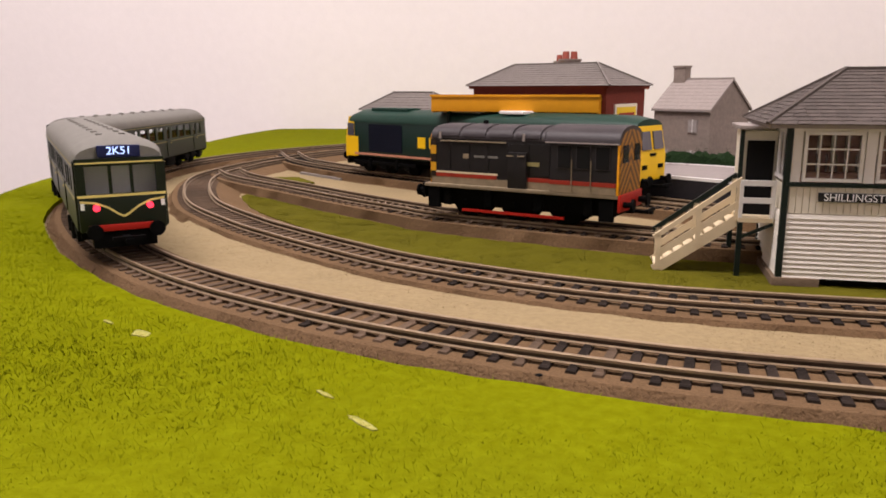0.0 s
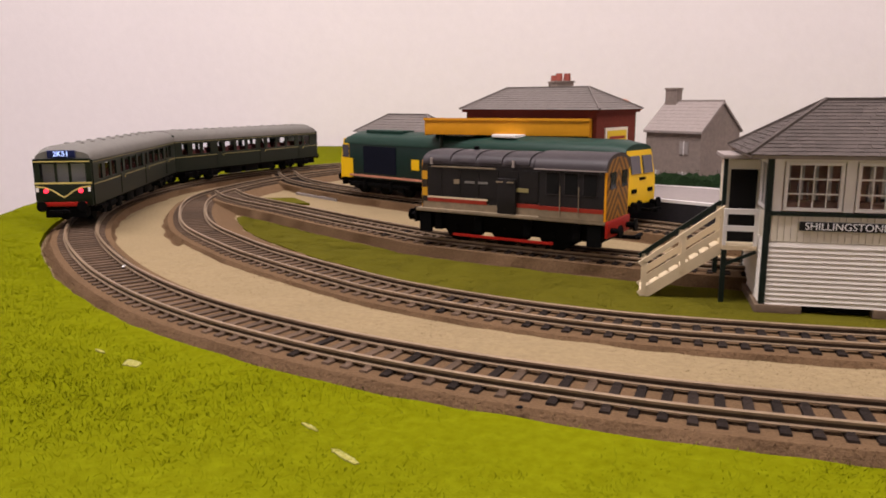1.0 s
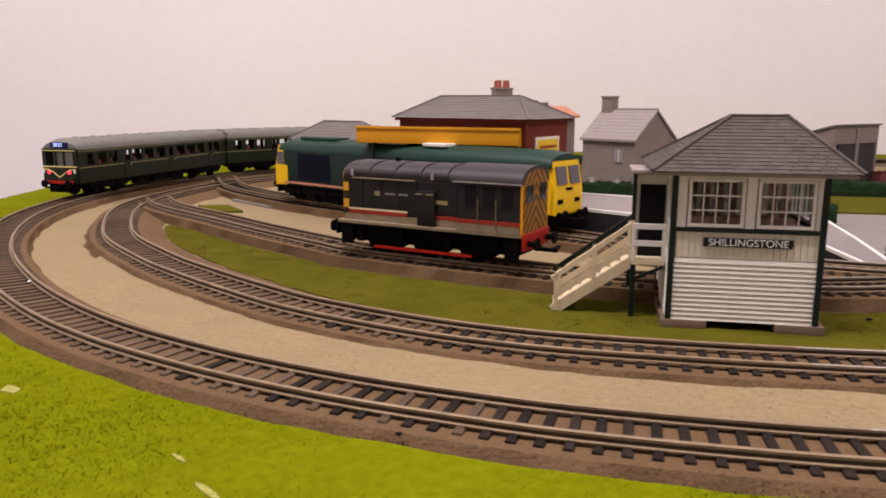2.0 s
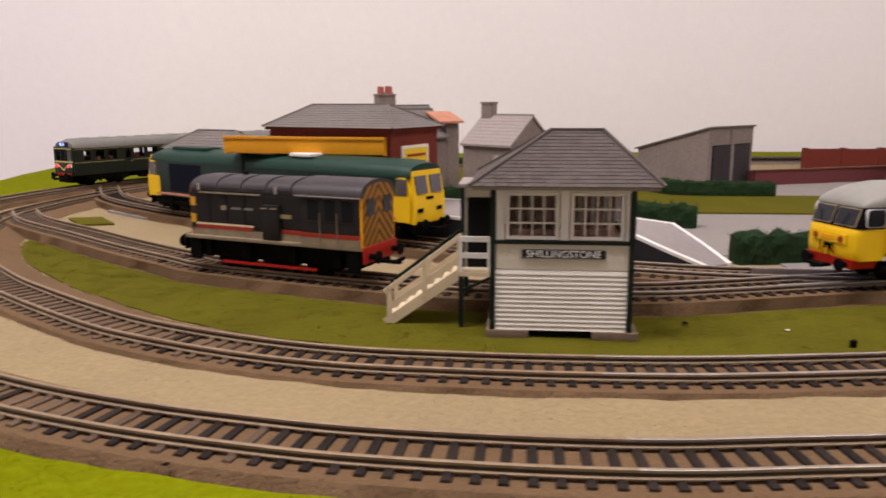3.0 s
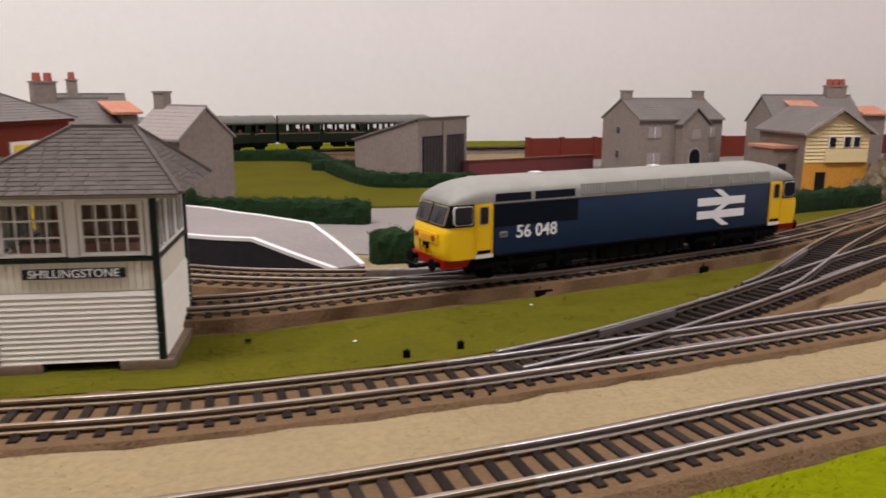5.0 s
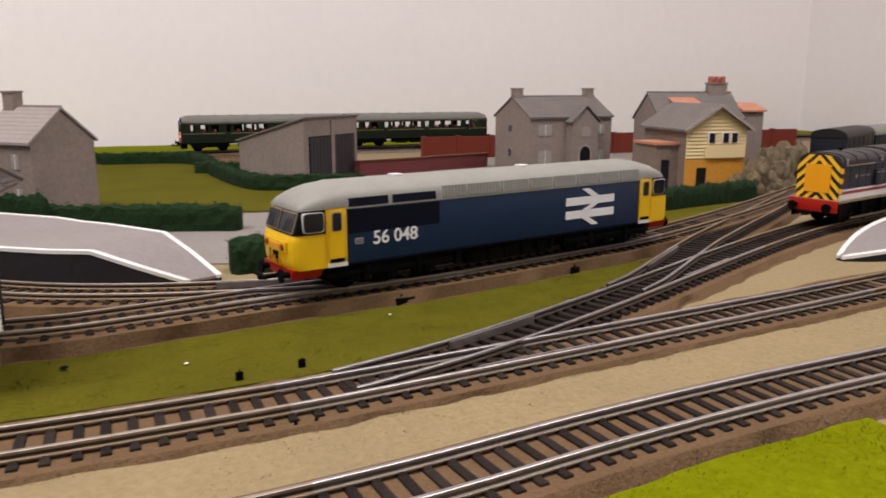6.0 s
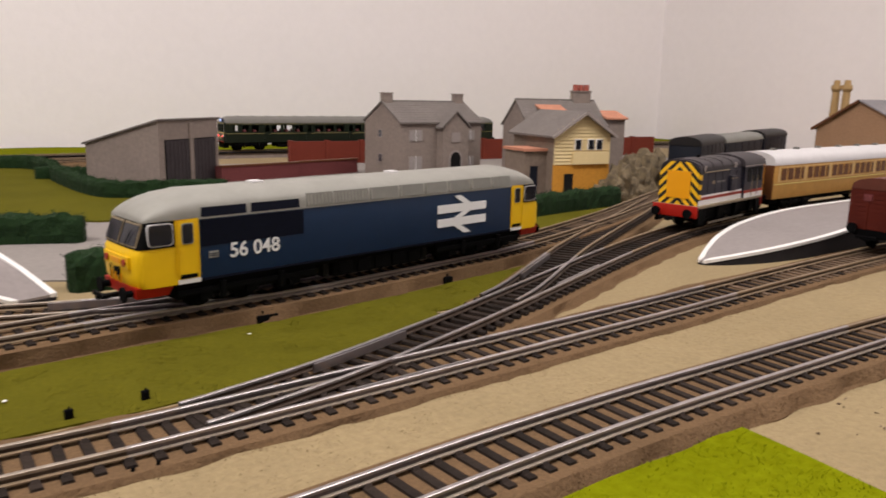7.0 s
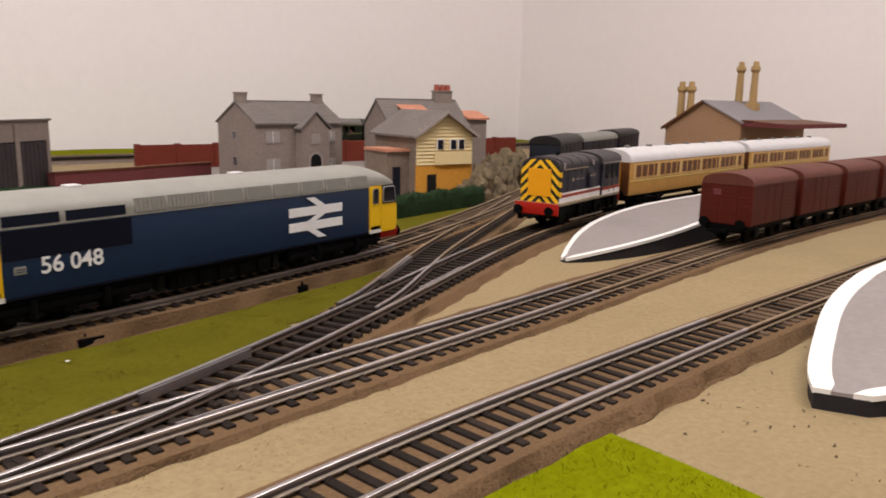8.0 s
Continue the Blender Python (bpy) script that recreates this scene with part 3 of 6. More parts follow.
# ---- turf ----
def ruled(name, low, high, n, z, material, label, lift=0.0004, skirt=True, rough=0.0):
    """A sheet of turf between two matched lines, with thickness at its edges."""
    vs, fs = [], []
    for i, (a, b) in enumerate(zip(low, high)):
        a, b = Vector(a), Vector(b)
        row = [a, a] + [a.lerp(b, k / n) for k in range(1, n)] + [b, b]
        for k, p in enumerate(row):
            zz = -0.001 if k in (0, len(row) - 1) else z + lift * noise.noise(Vector((p[0] * 90, p[1] * 90, 1))) + rough * noise.noise(Vector((p[0] * 12, p[1] * 12, 5)))
            vs.append((p[0], p[1], zz))
        m = len(row)
        if i:
            fs += [((i - 1) * m + k, i * m + k, i * m + k + 1, (i - 1) * m + k + 1) for k in range(m - 1)]
    ob = raw(name, vs, fs, material)
    return tagged(ob, label, kind="structure")


CENTRE = Vector((0.43, 0.7))


def to_edge(p):
    """Out from the middle of the layout through p to the rim of the board."""
    d = (p - CENTRE).normalized()
    best = 1.5
    for a, b in zip(EDGE, EDGE[1:] + EDGE[:1]):
        a, b = Vector(a), Vector(b)
        e = b - a
        den = d[0] * e[1] - d[1] * e[0]
        if abs(den) < 1e-9:
            continue
        w = a - CENTRE
        t = (w[0] * e[1] - w[1] * e[0]) / den
        u = (w[0] * d[1] - w[1] * d[0]) / den
        if t > 0 and -1e-6 <= u <= 1 + 1e-6:
            best = min(best, t)
    return CENTRE + d * best


rim = [p for p in offset(A, 0.0220) if (p[0] < 0.4295 or p[1] > 0.6)]
rim = [p for p in rim if p[0] < 1.5]
rim = [p + Vector((0, 0.0015 * noise.noise(Vector((p[0] * 50, p[1] * 50, 9))))) for p in rim]
outer = [to_edge(p) for p in rim]
ruled("grass", rim, outer, 30, 0.0030, M["grass"], "bright yellow-green grass mat along the front and the rim", rough=0.0008)


def fibres(name, low, high, count, z, height, material, label):
    """Upright fibres scattered over a strip of turf."""
    rng = np.random.default_rng(4)
    n = len(low) - 1
    L = np.array([tuple(p)[:2] for p in low])
    Hh = np.array([tuple(p)[:2] for p in high])
    area = np.linalg.norm(L[1:] - L[:-1], axis=1) + np.linalg.norm(Hh[1:] - Hh[:-1], axis=1)
    area *= np.linalg.norm(Hh[:-1] - L[:-1], axis=1)
    i = rng.choice(n, count, p=area / area.sum())
    f, v = rng.random(count), rng.random(count)
    a = L[i] + (L[i + 1] - L[i]) * f[:, None]
    b = Hh[i] + (Hh[i + 1] - Hh[i]) * f[:, None]
    p = a + (b - a) * v[:, None]
    ang = rng.random(count) * 2 * np.pi
    h = height * (0.5 + rng.random(count))
    lean = rng.normal(0, 0.0011, (count, 2))
    w = 0.00018
    d = np.stack([np.cos(ang), np.sin(ang)], 1) * w
    vs = np.empty((count, 3, 3))
    vs[:, 0, :2], vs[:, 1, :2], vs[:, 2, :2] = p - d, p + d, p + lean
    vs[:, :2, 2] = z - 0.001
    vs[:, 2, 2] = z + h
    me = bpy.data.meshes.new(name)
    me.vertices.add(count * 3)
    me.vertices.foreach_set("co", vs.reshape(-1))
    me.loops.add(count * 3)
    me.loops.foreach_set("vertex_index", np.arange(count * 3, dtype=np.int32))
    me.polygons.add(count)
    me.polygons.foreach_set("loop_start", np.arange(0, count * 3, 3, dtype=np.int32))
    me.update()
    up = np.repeat(np.concatenate([rng.normal(0, 0.25, (count, 2)), np.ones((count, 1))], 1), 3, axis=0)
    me.normals_split_custom_set((up / np.linalg.norm(up, axis=1)[:, None]).tolist())
    me.materials.append(material)
    return tagged(new(name, me), label, kind="stuff")


front = [k for k, p in enumerate(rim) if p[1] < 0.62]
fibres("grass_fibres", [rim[k] for k in front], [outer[k] for k in front], 430000, 0.0030, 0.0006, M["blade"], "short bright grass fibres")


def y_at(line, x):
    pts = sorted((p[0], p[1]) for p in line if p[1] < 0.75)
    return float(np.interp(x, [p[0] for p in pts], [p[1] for p in pts]))


b_far, c_near, f_far = offset(B, 0.030), offset(C, -0.0185), offset(F, 0.019)
e_far = offset(E_, 0.019)
low, high = [], []
for k in range(160):
    x = -0.185 + k * (0.695 / 159)
    lo = max(y_at(b_far, x), y_at(e_far, x) if x > 0.28 else 0, y_at(f_far, x) if x > 0.41 else 0)
    hi = y_at(c_near, x)
    if hi - lo > 0.001:
        w = 0.0015 * noise.noise(Vector((x * 70, 0, 2)))
        low.append((x, lo + w))
        high.append((x, hi))
ruled("verge", low, high, 14, 0.0006, M["verge"], "olive green turf between the tracks and round the signal box", lift=0.0005)
fibres("verge_fibres", [Vector(p) for p in low], [Vector(p) for p in high], 60000, 0.0006, 0.0004, M["verge"], "olive turf fibres")

# ---- raised sand between the two running lines ----
a_back, b_front = offset(A, -0.0165), offset(B, -0.0185)
low, high = [], []
for k in range(300):
    x = -0.17 + k * (1.55 / 299)
    lo, hi = y_at(a_back, x), y_at(b_front, x)
    low.append((x, lo + 0.0006 * noise.noise(Vector((x * 120, 4, 2)))))
    high.append((x, hi + 0.0020 * noise.noise(Vector((x * 45, 0, 7))) + 0.0009 * noise.noise(Vector((x * 160, 0, 3)))))
ruled("sand_strip", low, high, 12, 0.0028, M["sand"], "raised strip of pale sandy scatter between the running lines", lift=0.0006, rough=0.0006)


def grains(name, low, high, count, z, size, material, label, seed):
    """Tiny loose four-sided stones scattered over a strip; z gives the height at each edge."""
    rng = np.random.default_rng(seed)
    lo, hi = np.array([tuple(p)[:2] for p in low]), np.array([tuple(p)[:2] for p in high])
    i = rng.integers(0, len(lo) - 1, count)
    f, v = rng.random(count)[:, None], rng.random(count)[:, None]
    a, b = lo[i] + (lo[i + 1] - lo[i]) * f, hi[i] + (hi[i + 1] - hi[i]) * f
    c = np.concatenate([a + (b - a) * v, z[0] + (z[1] - z[0]) * v], 1)
    d = rng.normal(0, 1, (count, 4, 3))
    d /= np.linalg.norm(d, axis=2)[:, :, None]
    vs = (c[:, None, :] + d * (size * (0.5 + rng.random(count)))[:, None, None]).reshape(-1, 3)
    k = np.arange(count)[:, None] * 4
    fs = np.concatenate([k + np.array(t) for t in ((0, 1, 2), (0, 2, 3), (0, 3, 1), (1, 3, 2))])
    me = bpy.data.meshes.new(name)
    me.from_pydata(vs.tolist(), [], fs.tolist())
    me.update()
    me.materials.append(material)
    return tagged(new(name, me), label, kind="stuff")


near_strip = [k for k, p in enumerate(low) if p[0] < 0.65]
grains("sand_grains", [low[k] for k in near_strip], [high[k] for k in near_strip], 12000, (0.0029, 0.0029), 0.00020, M["sand"], "loose sand grains", 11)
run = [k for k, p in enumerate(A) if p[1] < 0.5 and p[0] < 0.75]
grains("ballast_grains", [offset(A, 0.0160)[k] for k in run], [offset(A, 0.0215)[k] for k in run], 14000, (0.0044, 0.0010), 0.00024, M["ballast"], "loose ballast grains on the shoulder", 13)
run = [k for k, p in enumerate(B) if p[1] < 0.5 and p[0] < 0.75]
grains("ballast_grains", [offset(B, -0.0160)[k] for k in run], [offset(B, -0.0195)[k] for k in run], 5000, (0.0044, 0.0028), 0.00024, M["ballast"], "loose ballast grains on the shoulder", 14)
grains("brown_flecks", [(0.45, 0.10), (0.50, 0.10), (0.60, 0.10)], [(0.45, 0.225), (0.50, 0.23), (0.60, 0.232)], 130, (0.0003, 0.0003), 0.0007, M["plinth"], "dry brown flecks on the sand", 15)

structure("road", plate([(0.11, 0.60), (0.19, 0.53), (0.30, 0.49), (0.30, 0.452), (0.42, 0.462), (0.56, 0.51), (0.68, 0.60), (0.85, 0.72), (1.2, 0.95), (1.2, 1.08), (0.36, 1.08), (0.10, 0.72)], -0.001, 0.0008), M["road"], "plain grey roadway and yard")
structure("lawn", plate([(0.05, 0.74), (0.19, 0.735), (0.31, 0.672), (0.52, 0.655), (0.52, 0.775), (0.35, 0.79), (0.315, 0.97), (0.285, 1.10), (0.02, 1.10), (0.02, 0.80)], -0.001, 0.0022), M["verge"], "olive green lawn behind the platform")
structure("verge_yard", plate([(0.565, 0.505), (0.60, 0.520), (0.66, 0.545), (0.74, 0.590), (0.70, 0.592), (0.61, 0.575), (0.55, 0.53)], -0.001, 0.0030), M["verge"], "olive turf below the hedge")
structure("paving_patch", plate([(-0.19, 0.70), (-0.14, 0.655), (-0.125, 0.665), (-0.17, 0.72)], -0.001, 0.0020), M["road"], "grey paved patch between the lines")
structure("verge_patch", plate([(-0.205, 0.66), (-0.18, 0.625), (-0.155, 0.63), (-0.18, 0.665)], -0.001, 0.0016), M["verge"], "small olive turf patch")


# ---- rolling stock: built along +x, rail top at z = 0 ----
def on_track(line, s, half=0.07, z=RAIL_TOP, dz=0.0):
    """Pose of a vehicle whose bogies ride at s - half and s + half."""
    (p, _), (q, _) = along(line, s - half), along(line, s + half)
    c, d = (p + q) / 2, q - p
    return pose(c[0], c[1], z + dz, 0, 0, math.degrees(math.atan2(d[1], d[0])))


def wheel_set(parent, x, r, material="black"):
    bm = bmesh.new()
    for s in (-1, 1):
        rod((x, s * 0.0070, r), (x, s * 0.0094, r), r, bm, 18)
        rod((x, s * 0.0066, r), (x, s * 0.0071, r), r + 0.0006, bm, 18)
    rod((x, -0.0066, r), (x, 0.0066, r), 0.001, bm, 6)
    return part("wheel_set", bm, M[material], parent)


def bogie(parent, x, axles, half, r=0.0065, depth=0.0125, w=0.0155):
    bm = slab(x - half, x + half, -w, w, 0.0055, depth, bevel=0.0006)
    for s in (-1, 1):
        for a in axles:
            slab(x + a - 0.003, x + a + 0.003, s * w - 0.001, s * w + 0.0012, 0.0042, 0.0095, bm, bevel=0.0003)
        for k in (-1, 1):
            rod((x + k * half * 0.42, s * (w + 0.0012), 0.0045), (x + k * half * 0.42, s * (w + 0.0012), 0.0115), 0.0016, bm, 8)
        bar((x - half, s * (w + 0.0008), 0.0085), (x + half, s * (w + 0.0008), 0.0085), 0.0014, 0.0020, bm)
    b = part("bogie", bm, M["black"], parent, "black bogie frame with axle boxes and springs")
    for a in axles:
        wheel_set(b, x + a, r)
    return b


def buffers(parent, x, way, z=0.0135, y=0.0115, red=True):
    for s in (-1, 1):
        bm = rod((x, s * y, z), (x + way * 0.0045, s * y, z), 0.0014, None, 10)
        rod((x + way * 0.0045, s * y, z), (x + way * 0.0055, s * y, z), 0.0031, bm, 14)
        part("buffer", bm, M["black"], parent)
    bm = slab(min(x, x + way * 0.011), max(x, x + way * 0.011), -0.0015, 0.0015, 0.0075, 0.009)
    slab(min(x + way * 0.009, x + way * 0.0105), max(x + way * 0.009, x + way * 0.0105), -0.006, 0.006, 0.0085, 0.010, bm)
    part("coupling", bm, M["black"], parent)


def side_panel(name, parent, x0, x1, z0, z1, y, material, thick=0.0003, label=""):
    """A thin panel standing proud of a flat side at +-y."""
    s = 1 if y > 0 else -1
    return part(name, slab(x0, x1, min(y, y + s * thick), max(y, y + s * thick), z0, z1), M[material], parent, label)


def end_panel(name, parent, y0, y1, z0, z1, x, way, material, thick=0.0004, lean=0.0, label=""):
    """A panel on an end at x facing way, its top set back by lean."""
    a, b = x - way * 0.0006, x + way * thick
    return part(name, hexa(bmesh.new(), [(a, y0, z0), (b, y0, z0), (b, y1, z0), (a, y1, z0), (a - way * lean, y0, z1), (b - way * lean, y0, z1), (b - way * lean, y1, z1), (a - way * lean, y1, z1)]), M[material], parent, label)


def roof_ring(x, w, z0, z1, top, n=9):
    """Rounded roof section: sides rise from z0 to z1, then arch to top."""
    pts = [(x, -w, z0), (x, -w, z1)]
    for i in range(1, n):
        a = math.pi * i / n
        pts.append((x, -w * math.cos(a), z1 + (top - z1) * math.sin(a) ** 0.75))
    return pts + [(x, w, z1), (x, w, z0)]


def diesel_blue(m):
    """Heavy freight diesel in blue with yellow cabs and a grey roof."""
    t = thing("diesel_locomotive", m, "blue diesel locomotive with yellow cabs, grey roof and white double arrow", "locomotive")
    H, W, cab = 0.1230, 0.0172, 0.0268
    part("frame", slab(-H + 0.004, H - 0.004, -0.0150, 0.0150, 0.0105, 0.0135, bevel=0.0004), M["black"], t)
    part("body_side", slab(-H + cab, H - cab, -W, W, 0.0130, 0.0390, bevel=0.0003), M["blue"], t, "plain blue body side")
    for way in (-1, 1):
        x0, x1 = way * (H - cab), way * H
        def outline(z, xf, start, grow):
            """Rounded plan of the cab at one height."""
            side = [(start, 1.0), (xf - 0.0075, 1.0), (xf - 0.0040, 0.985), (xf - 0.0020, 0.95), (xf - 0.0009, 0.87), (xf - 0.0002, 0.55), (xf, 0.0)]
            pts = [(way * (x + (grow if k > 1 else 0)), -(W + grow) * w, z) for k, (x, w) in enumerate(side)]
            return pts + [(x, -y, z) for x, y, z in reversed(pts[:-1])]

        c = part("cab", loft([outline(z, H - d, H - cab, 0) for z, d in ((0.0126, 0.0012), (0.0140, 0.0004), (0.0170, 0), (0.0250, 0), (0.0268, 0.0003), (0.0280, 0.0011), (0.0390, 0.0050))]), M["yellow"], t, "warning yellow cab")
        part("window_surround", loft([outline(z, H - d, H - cab + 0.0104, 0.0003) for z, d in ((0.0283, 0.0012), (0.0388, 0.0049))]), M["black"], c, "black window surround")

        def rounded(xa, xb, za, zb, r):
            return [(cx + r * math.cos(math.radians(q)), cz + r * math.sin(math.radians(q))) for cx, cz, q0 in ((xb - r, zb - r, 0), (xa + r, zb - r, 90), (xa + r, za + r, 180), (xb - r, za + r, 270)) for q in (q0, q0 + 45, q0 + 90)]

        def screen(s, ya, yb, za, zb, proud):
            def at(y, z):
                return way * (H - 0.0012 - (z - 0.0283) * 0.352 - 0.0005 * (y / 0.0145) ** 2 + proud), s * y, z
            back = [(x - way * 0.001, y, z) for x, y, z in (at(ya, za), at(yb, za), at(yb, zb), at(ya, zb))]
            return loft([back, [at(ya, za), at(yb, za), at(yb, zb), at(ya, zb)]])

        for s in (-1, 1):
            y = s * (W + 0.0002)
            for name, mname, e, th in (("window_frame", "coachroof", 0, 0.0004), ("cab_window", "darkpane", 0.0004, 0.0006)):
                xa, xb = sorted((x0 + way * (0.0111 + e), x0 + way * (0.0214 - e)))
                part(name, wedge(rounded(xa, xb, 0.0291 + e, 0.0381 - e, 0.0014), *sorted((y - s * 0.001, y + s * th))), M[mname], c)
            side_panel("cab_door", c, min(x0 + way * 0.0010, x0 + way * 0.0090), max(x0 + way * 0.0010, x0 + way * 0.0090), 0.0150, 0.0382, s * W, "yellow", 0.00035)
            for name, mname, e, th in (("door_window_frame", "roof56", 0, 0.0006), ("door_window", "darkpane", 0.0004, 0.0008)):
                xa, xb = sorted((x0 + way * (0.0026 + e), x0 + way * (0.0076 - e)))
                part(name, wedge(rounded(xa, xb, 0.0288 + e, 0.0374 - e, 0.0009), *sorted((s * W, s * (W + th)))), M[mname], c)
            side_panel("door_step", c, min(x0, x0 + way * 0.0096), max(x0, x0 + way * 0.0096), 0.0126, 0.0144, s * W, "white", 0.0005, "white step strip")
            side_panel("door_sill", c, min(x0 + way * 0.0014, x0 + way * 0.0086), max(x0 + way * 0.0014, x0 + way * 0.0086), 0.0148, 0.0164, s * W, "black", 0.0006)
            part("door_knob", rod((x0 + way * 0.0078, s * W, 0.0262), (x0 + way * 0.0078, s * (W + 0.0009), 0.0262), 0.0004, None, 8), M["yellow"], c)
            for xa in (0.0005, 0.0097):
                part("handrail", rod((x0 + way * xa, s * (W + 0.0006), 0.0160), (x0 + way * xa, s * (W + 0.0006), 0.0370), 0.00025, None, 6), M["yellow"], c)
            part("screen_frame", screen(s, 0.0010, 0.0146, 0.0290, 0.0380, 0.0007), M["offwhite"], c)
            part("windscreen", screen(s, 0.0016, 0.0140, 0.0297, 0.0374, 0.0010), M["darkpane"], c, "tinted windscreen")
            part("wiper", bar((way * (H - 0.0004), s * 0.0070, 0.0296), (way * (H - 0.0022), s * 0.0100, 0.0355), 0.0003, 0.0003), M["black"], c)
            part("tail_lamp", rod((x1, s * 0.0085, 0.0225), (x1 + way * 0.0013, s * 0.0085, 0.0225), 0.0015, None, 12), M["redline"], c, "red marker lamp")
            part("handrail", rod((x1 + way * 0.0011, s * 0.0045, 0.0150), (x1 + way * 0.0011, s * 0.0045, 0.0205), 0.0003, None, 6), M["black"], c)
        end_panel("light_panel", c, -0.0118, 0.0118, 0.0202, 0.0250, x1, way, "yellow", 0.0006, label="raised yellow marker light panel")
        end_panel("light_slot", c, -0.0045, 0.0045, 0.0216, 0.0236, x1 + way * 0.0005, way, "amber", 0.0005)
        for y in (-0.0045, 0.0, 0.0045):
            part("nose_pipe", rod((x1 + way * 0.0008, y, 0.0140), (x1 + way * 0.0008, y, 0.0178), 0.0005, None, 6), M["amber"], c)
        part("horn_grille", slab(min(x1, x1 + way * 0.0008), max(x1, x1 + way * 0.0008), -0.0025, 0.0025, 0.0165, 0.0195), M["black"], c)
        part("buffer_beam", hexa(bmesh.new(), [(x1 - way * 0.014, -0.0150, 0.0085), (x1 - way * 0.001, -0.0150, 0.0085), (x1 - way * 0.001, 0.0150, 0.0085), (x1 - way * 0.014, 0.0150, 0.0085),
                                               (x1 - way * 0.016, -0.0162, 0.0130), (x1 - way * 0.0005, -0.0162, 0.0130), (x1 - way * 0.0005, 0.0162, 0.0130), (x1 - way * 0.016, 0.0162, 0.0130)]), M["red"], t, "red buffer beam")
        buffers(t, x1 - way * 0.002, way, 0.0105)
        part("bogie_gap", slab(min(way * 0.033, way * 0.030), max(way * 0.033, way * 0.030), -0.014, 0.014, 0.004, 0.0105), M["void"], t)
        bogie(t, way * 0.072, (-0.0215, 0, 0.0215), 0.034)
    rings = []
    dome = [(0.0044, 0.0148, 0.0384, 0.0398), (0.0052, 0.0158, 0.0385, 0.0412), (0.0070, 0.0166, 0.0387, 0.0432), (0.0100, 0.0171, 0.0388, 0.0452), (0.0140, 0.0174, 0.0389, 0.0470), (0.0190, 0.0175, 0.0390, 0.0484), (0.0260, W, 0.0390, 0.0493), (cab, W, 0.0390, 0.0496)]
    for x, w, z0, top in [(d - H, *r) for d, *r in dome] + [(H - d, *r) for d, *r in reversed(dome)]:
        rings.append(roof_ring(x, w, z0, z0 + (top - z0) * 0.22, top, 16))
    part("roof", loft(rings), M["roof56"], t, "pale grey curved roof", smooth=False)
    for s in (-1, 1):
        # sloping cantrail panels along the roof edge, the first two louvred
        for k, (xa, xb) in enumerate(((-0.0440, -0.0300), (-0.0285, -0.0090), (-0.0075, 0.0100), (0.0115, 0.0270), (0.0285, 0.0440), (0.0455, 0.0610), (0.0625, 0.0780), (0.0795, 0.0945))):
            low_y, top_y = s * (W + 0.0005), s * (W - 0.0003)
            p = part("roof_panel", loft([[(x, low_y - s * 0.003, 0.0390), (x, low_y, 0.0393), (x, top_y, 0.0450), (x, top_y - s * 0.004, 0.0448)] for x in (xa, xb)]), M["roofpanel"], t, "grey sloping roof panel")
            if k < 2:
                n = int((xb - xa) / 0.0018)
                for j in range(n):
                    x = xa + (j + 0.3) * (xb - xa) / n
                    part("louvre", bar((x, low_y - s * 0.0003, 0.0399), (x, top_y - s * 0.0001, 0.0444), 0.0006, 0.0008), M["roof56"], p)
            else:
                part("panel_rib", bar((xa + 0.0006, low_y, 0.0394), (xa + 0.0006, top_y, 0.0450), 0.0006, 0.0009), M["roof56"], p)
        for xa, xb in ((-0.0956, -0.0740), (-0.0727, -0.0470)):
            part("grille_frame", loft([[(x, s * W - s * 0.003, 0.0386), (x, s * (W + 0.0001), 0.0388), (x, s * (W - 0.0006), 0.0434), (x, s * (W - 0.004), 0.0434)] for x in (xa, xb)]), M["roof56"], t, "pale grille frame")
    for s in (-1, 1):
        y = s * W
        for x0, x1 in ((-0.0950, -0.0745), (-0.0722, -0.0480)):
            part("cantrail_grille", hexa(bmesh.new(), [(x0, y - s * 0.002, 0.0392), (x1, y - s * 0.002, 0.0392), (x1, y + s * 0.0004, 0.0392), (x0, y + s * 0.0004, 0.0392),
                                                       (x0, y - s * 0.004, 0.0430), (x1, y - s * 0.004, 0.0430), (x1, y - s * 0.0002, 0.0430), (x0, y - s * 0.0002, 0.0430)]), M["bluedark"], t, "black cantrail grille")
        side_panel("body_grille", t, -0.0955, -0.0460, 0.0270, 0.0378, y, "bluedark", 0.0003, "dark intake grille")
        side_panel("gutter", t, -H + cab, H - cab, 0.0383, 0.0390, y, "roof56", 0.0004)
        side_panel("sill", t, -H + cab, H - cab, 0.0128, 0.0138, y, "bluedark", 0.0004)
        # double arrow emblem
        em = bmesh.new()
        cx, cz = 0.0560, 0.0264

        def strip(pts):
            plate_pts = [(cx - s * px * 1.09, pz * 1.09 + cz) for px, pz in pts]
            loft([[(px, y + s * 0.0001, pz) for px, pz in plate_pts], [(px, y + s * 0.0005, pz) for px, pz in plate_pts]], em)

        strip([(-0.0170, 0.0014), (0.0170, 0.0014), (0.0170, 0.0054), (-0.0170, 0.0054)])
        strip([(-0.0170, -0.0054), (0.0170, -0.0054), (0.0170, -0.0014), (-0.0170, -0.0014)])
        strip([(-0.0012, 0.0095), (-0.0062, 0.0095), (0.0018, 0.0048), (0.0068, 0.0048)])
        strip([(0.0068, 0.0020), (0.0018, 0.0020), (-0.0068, -0.0020), (-0.0018, -0.0020)])
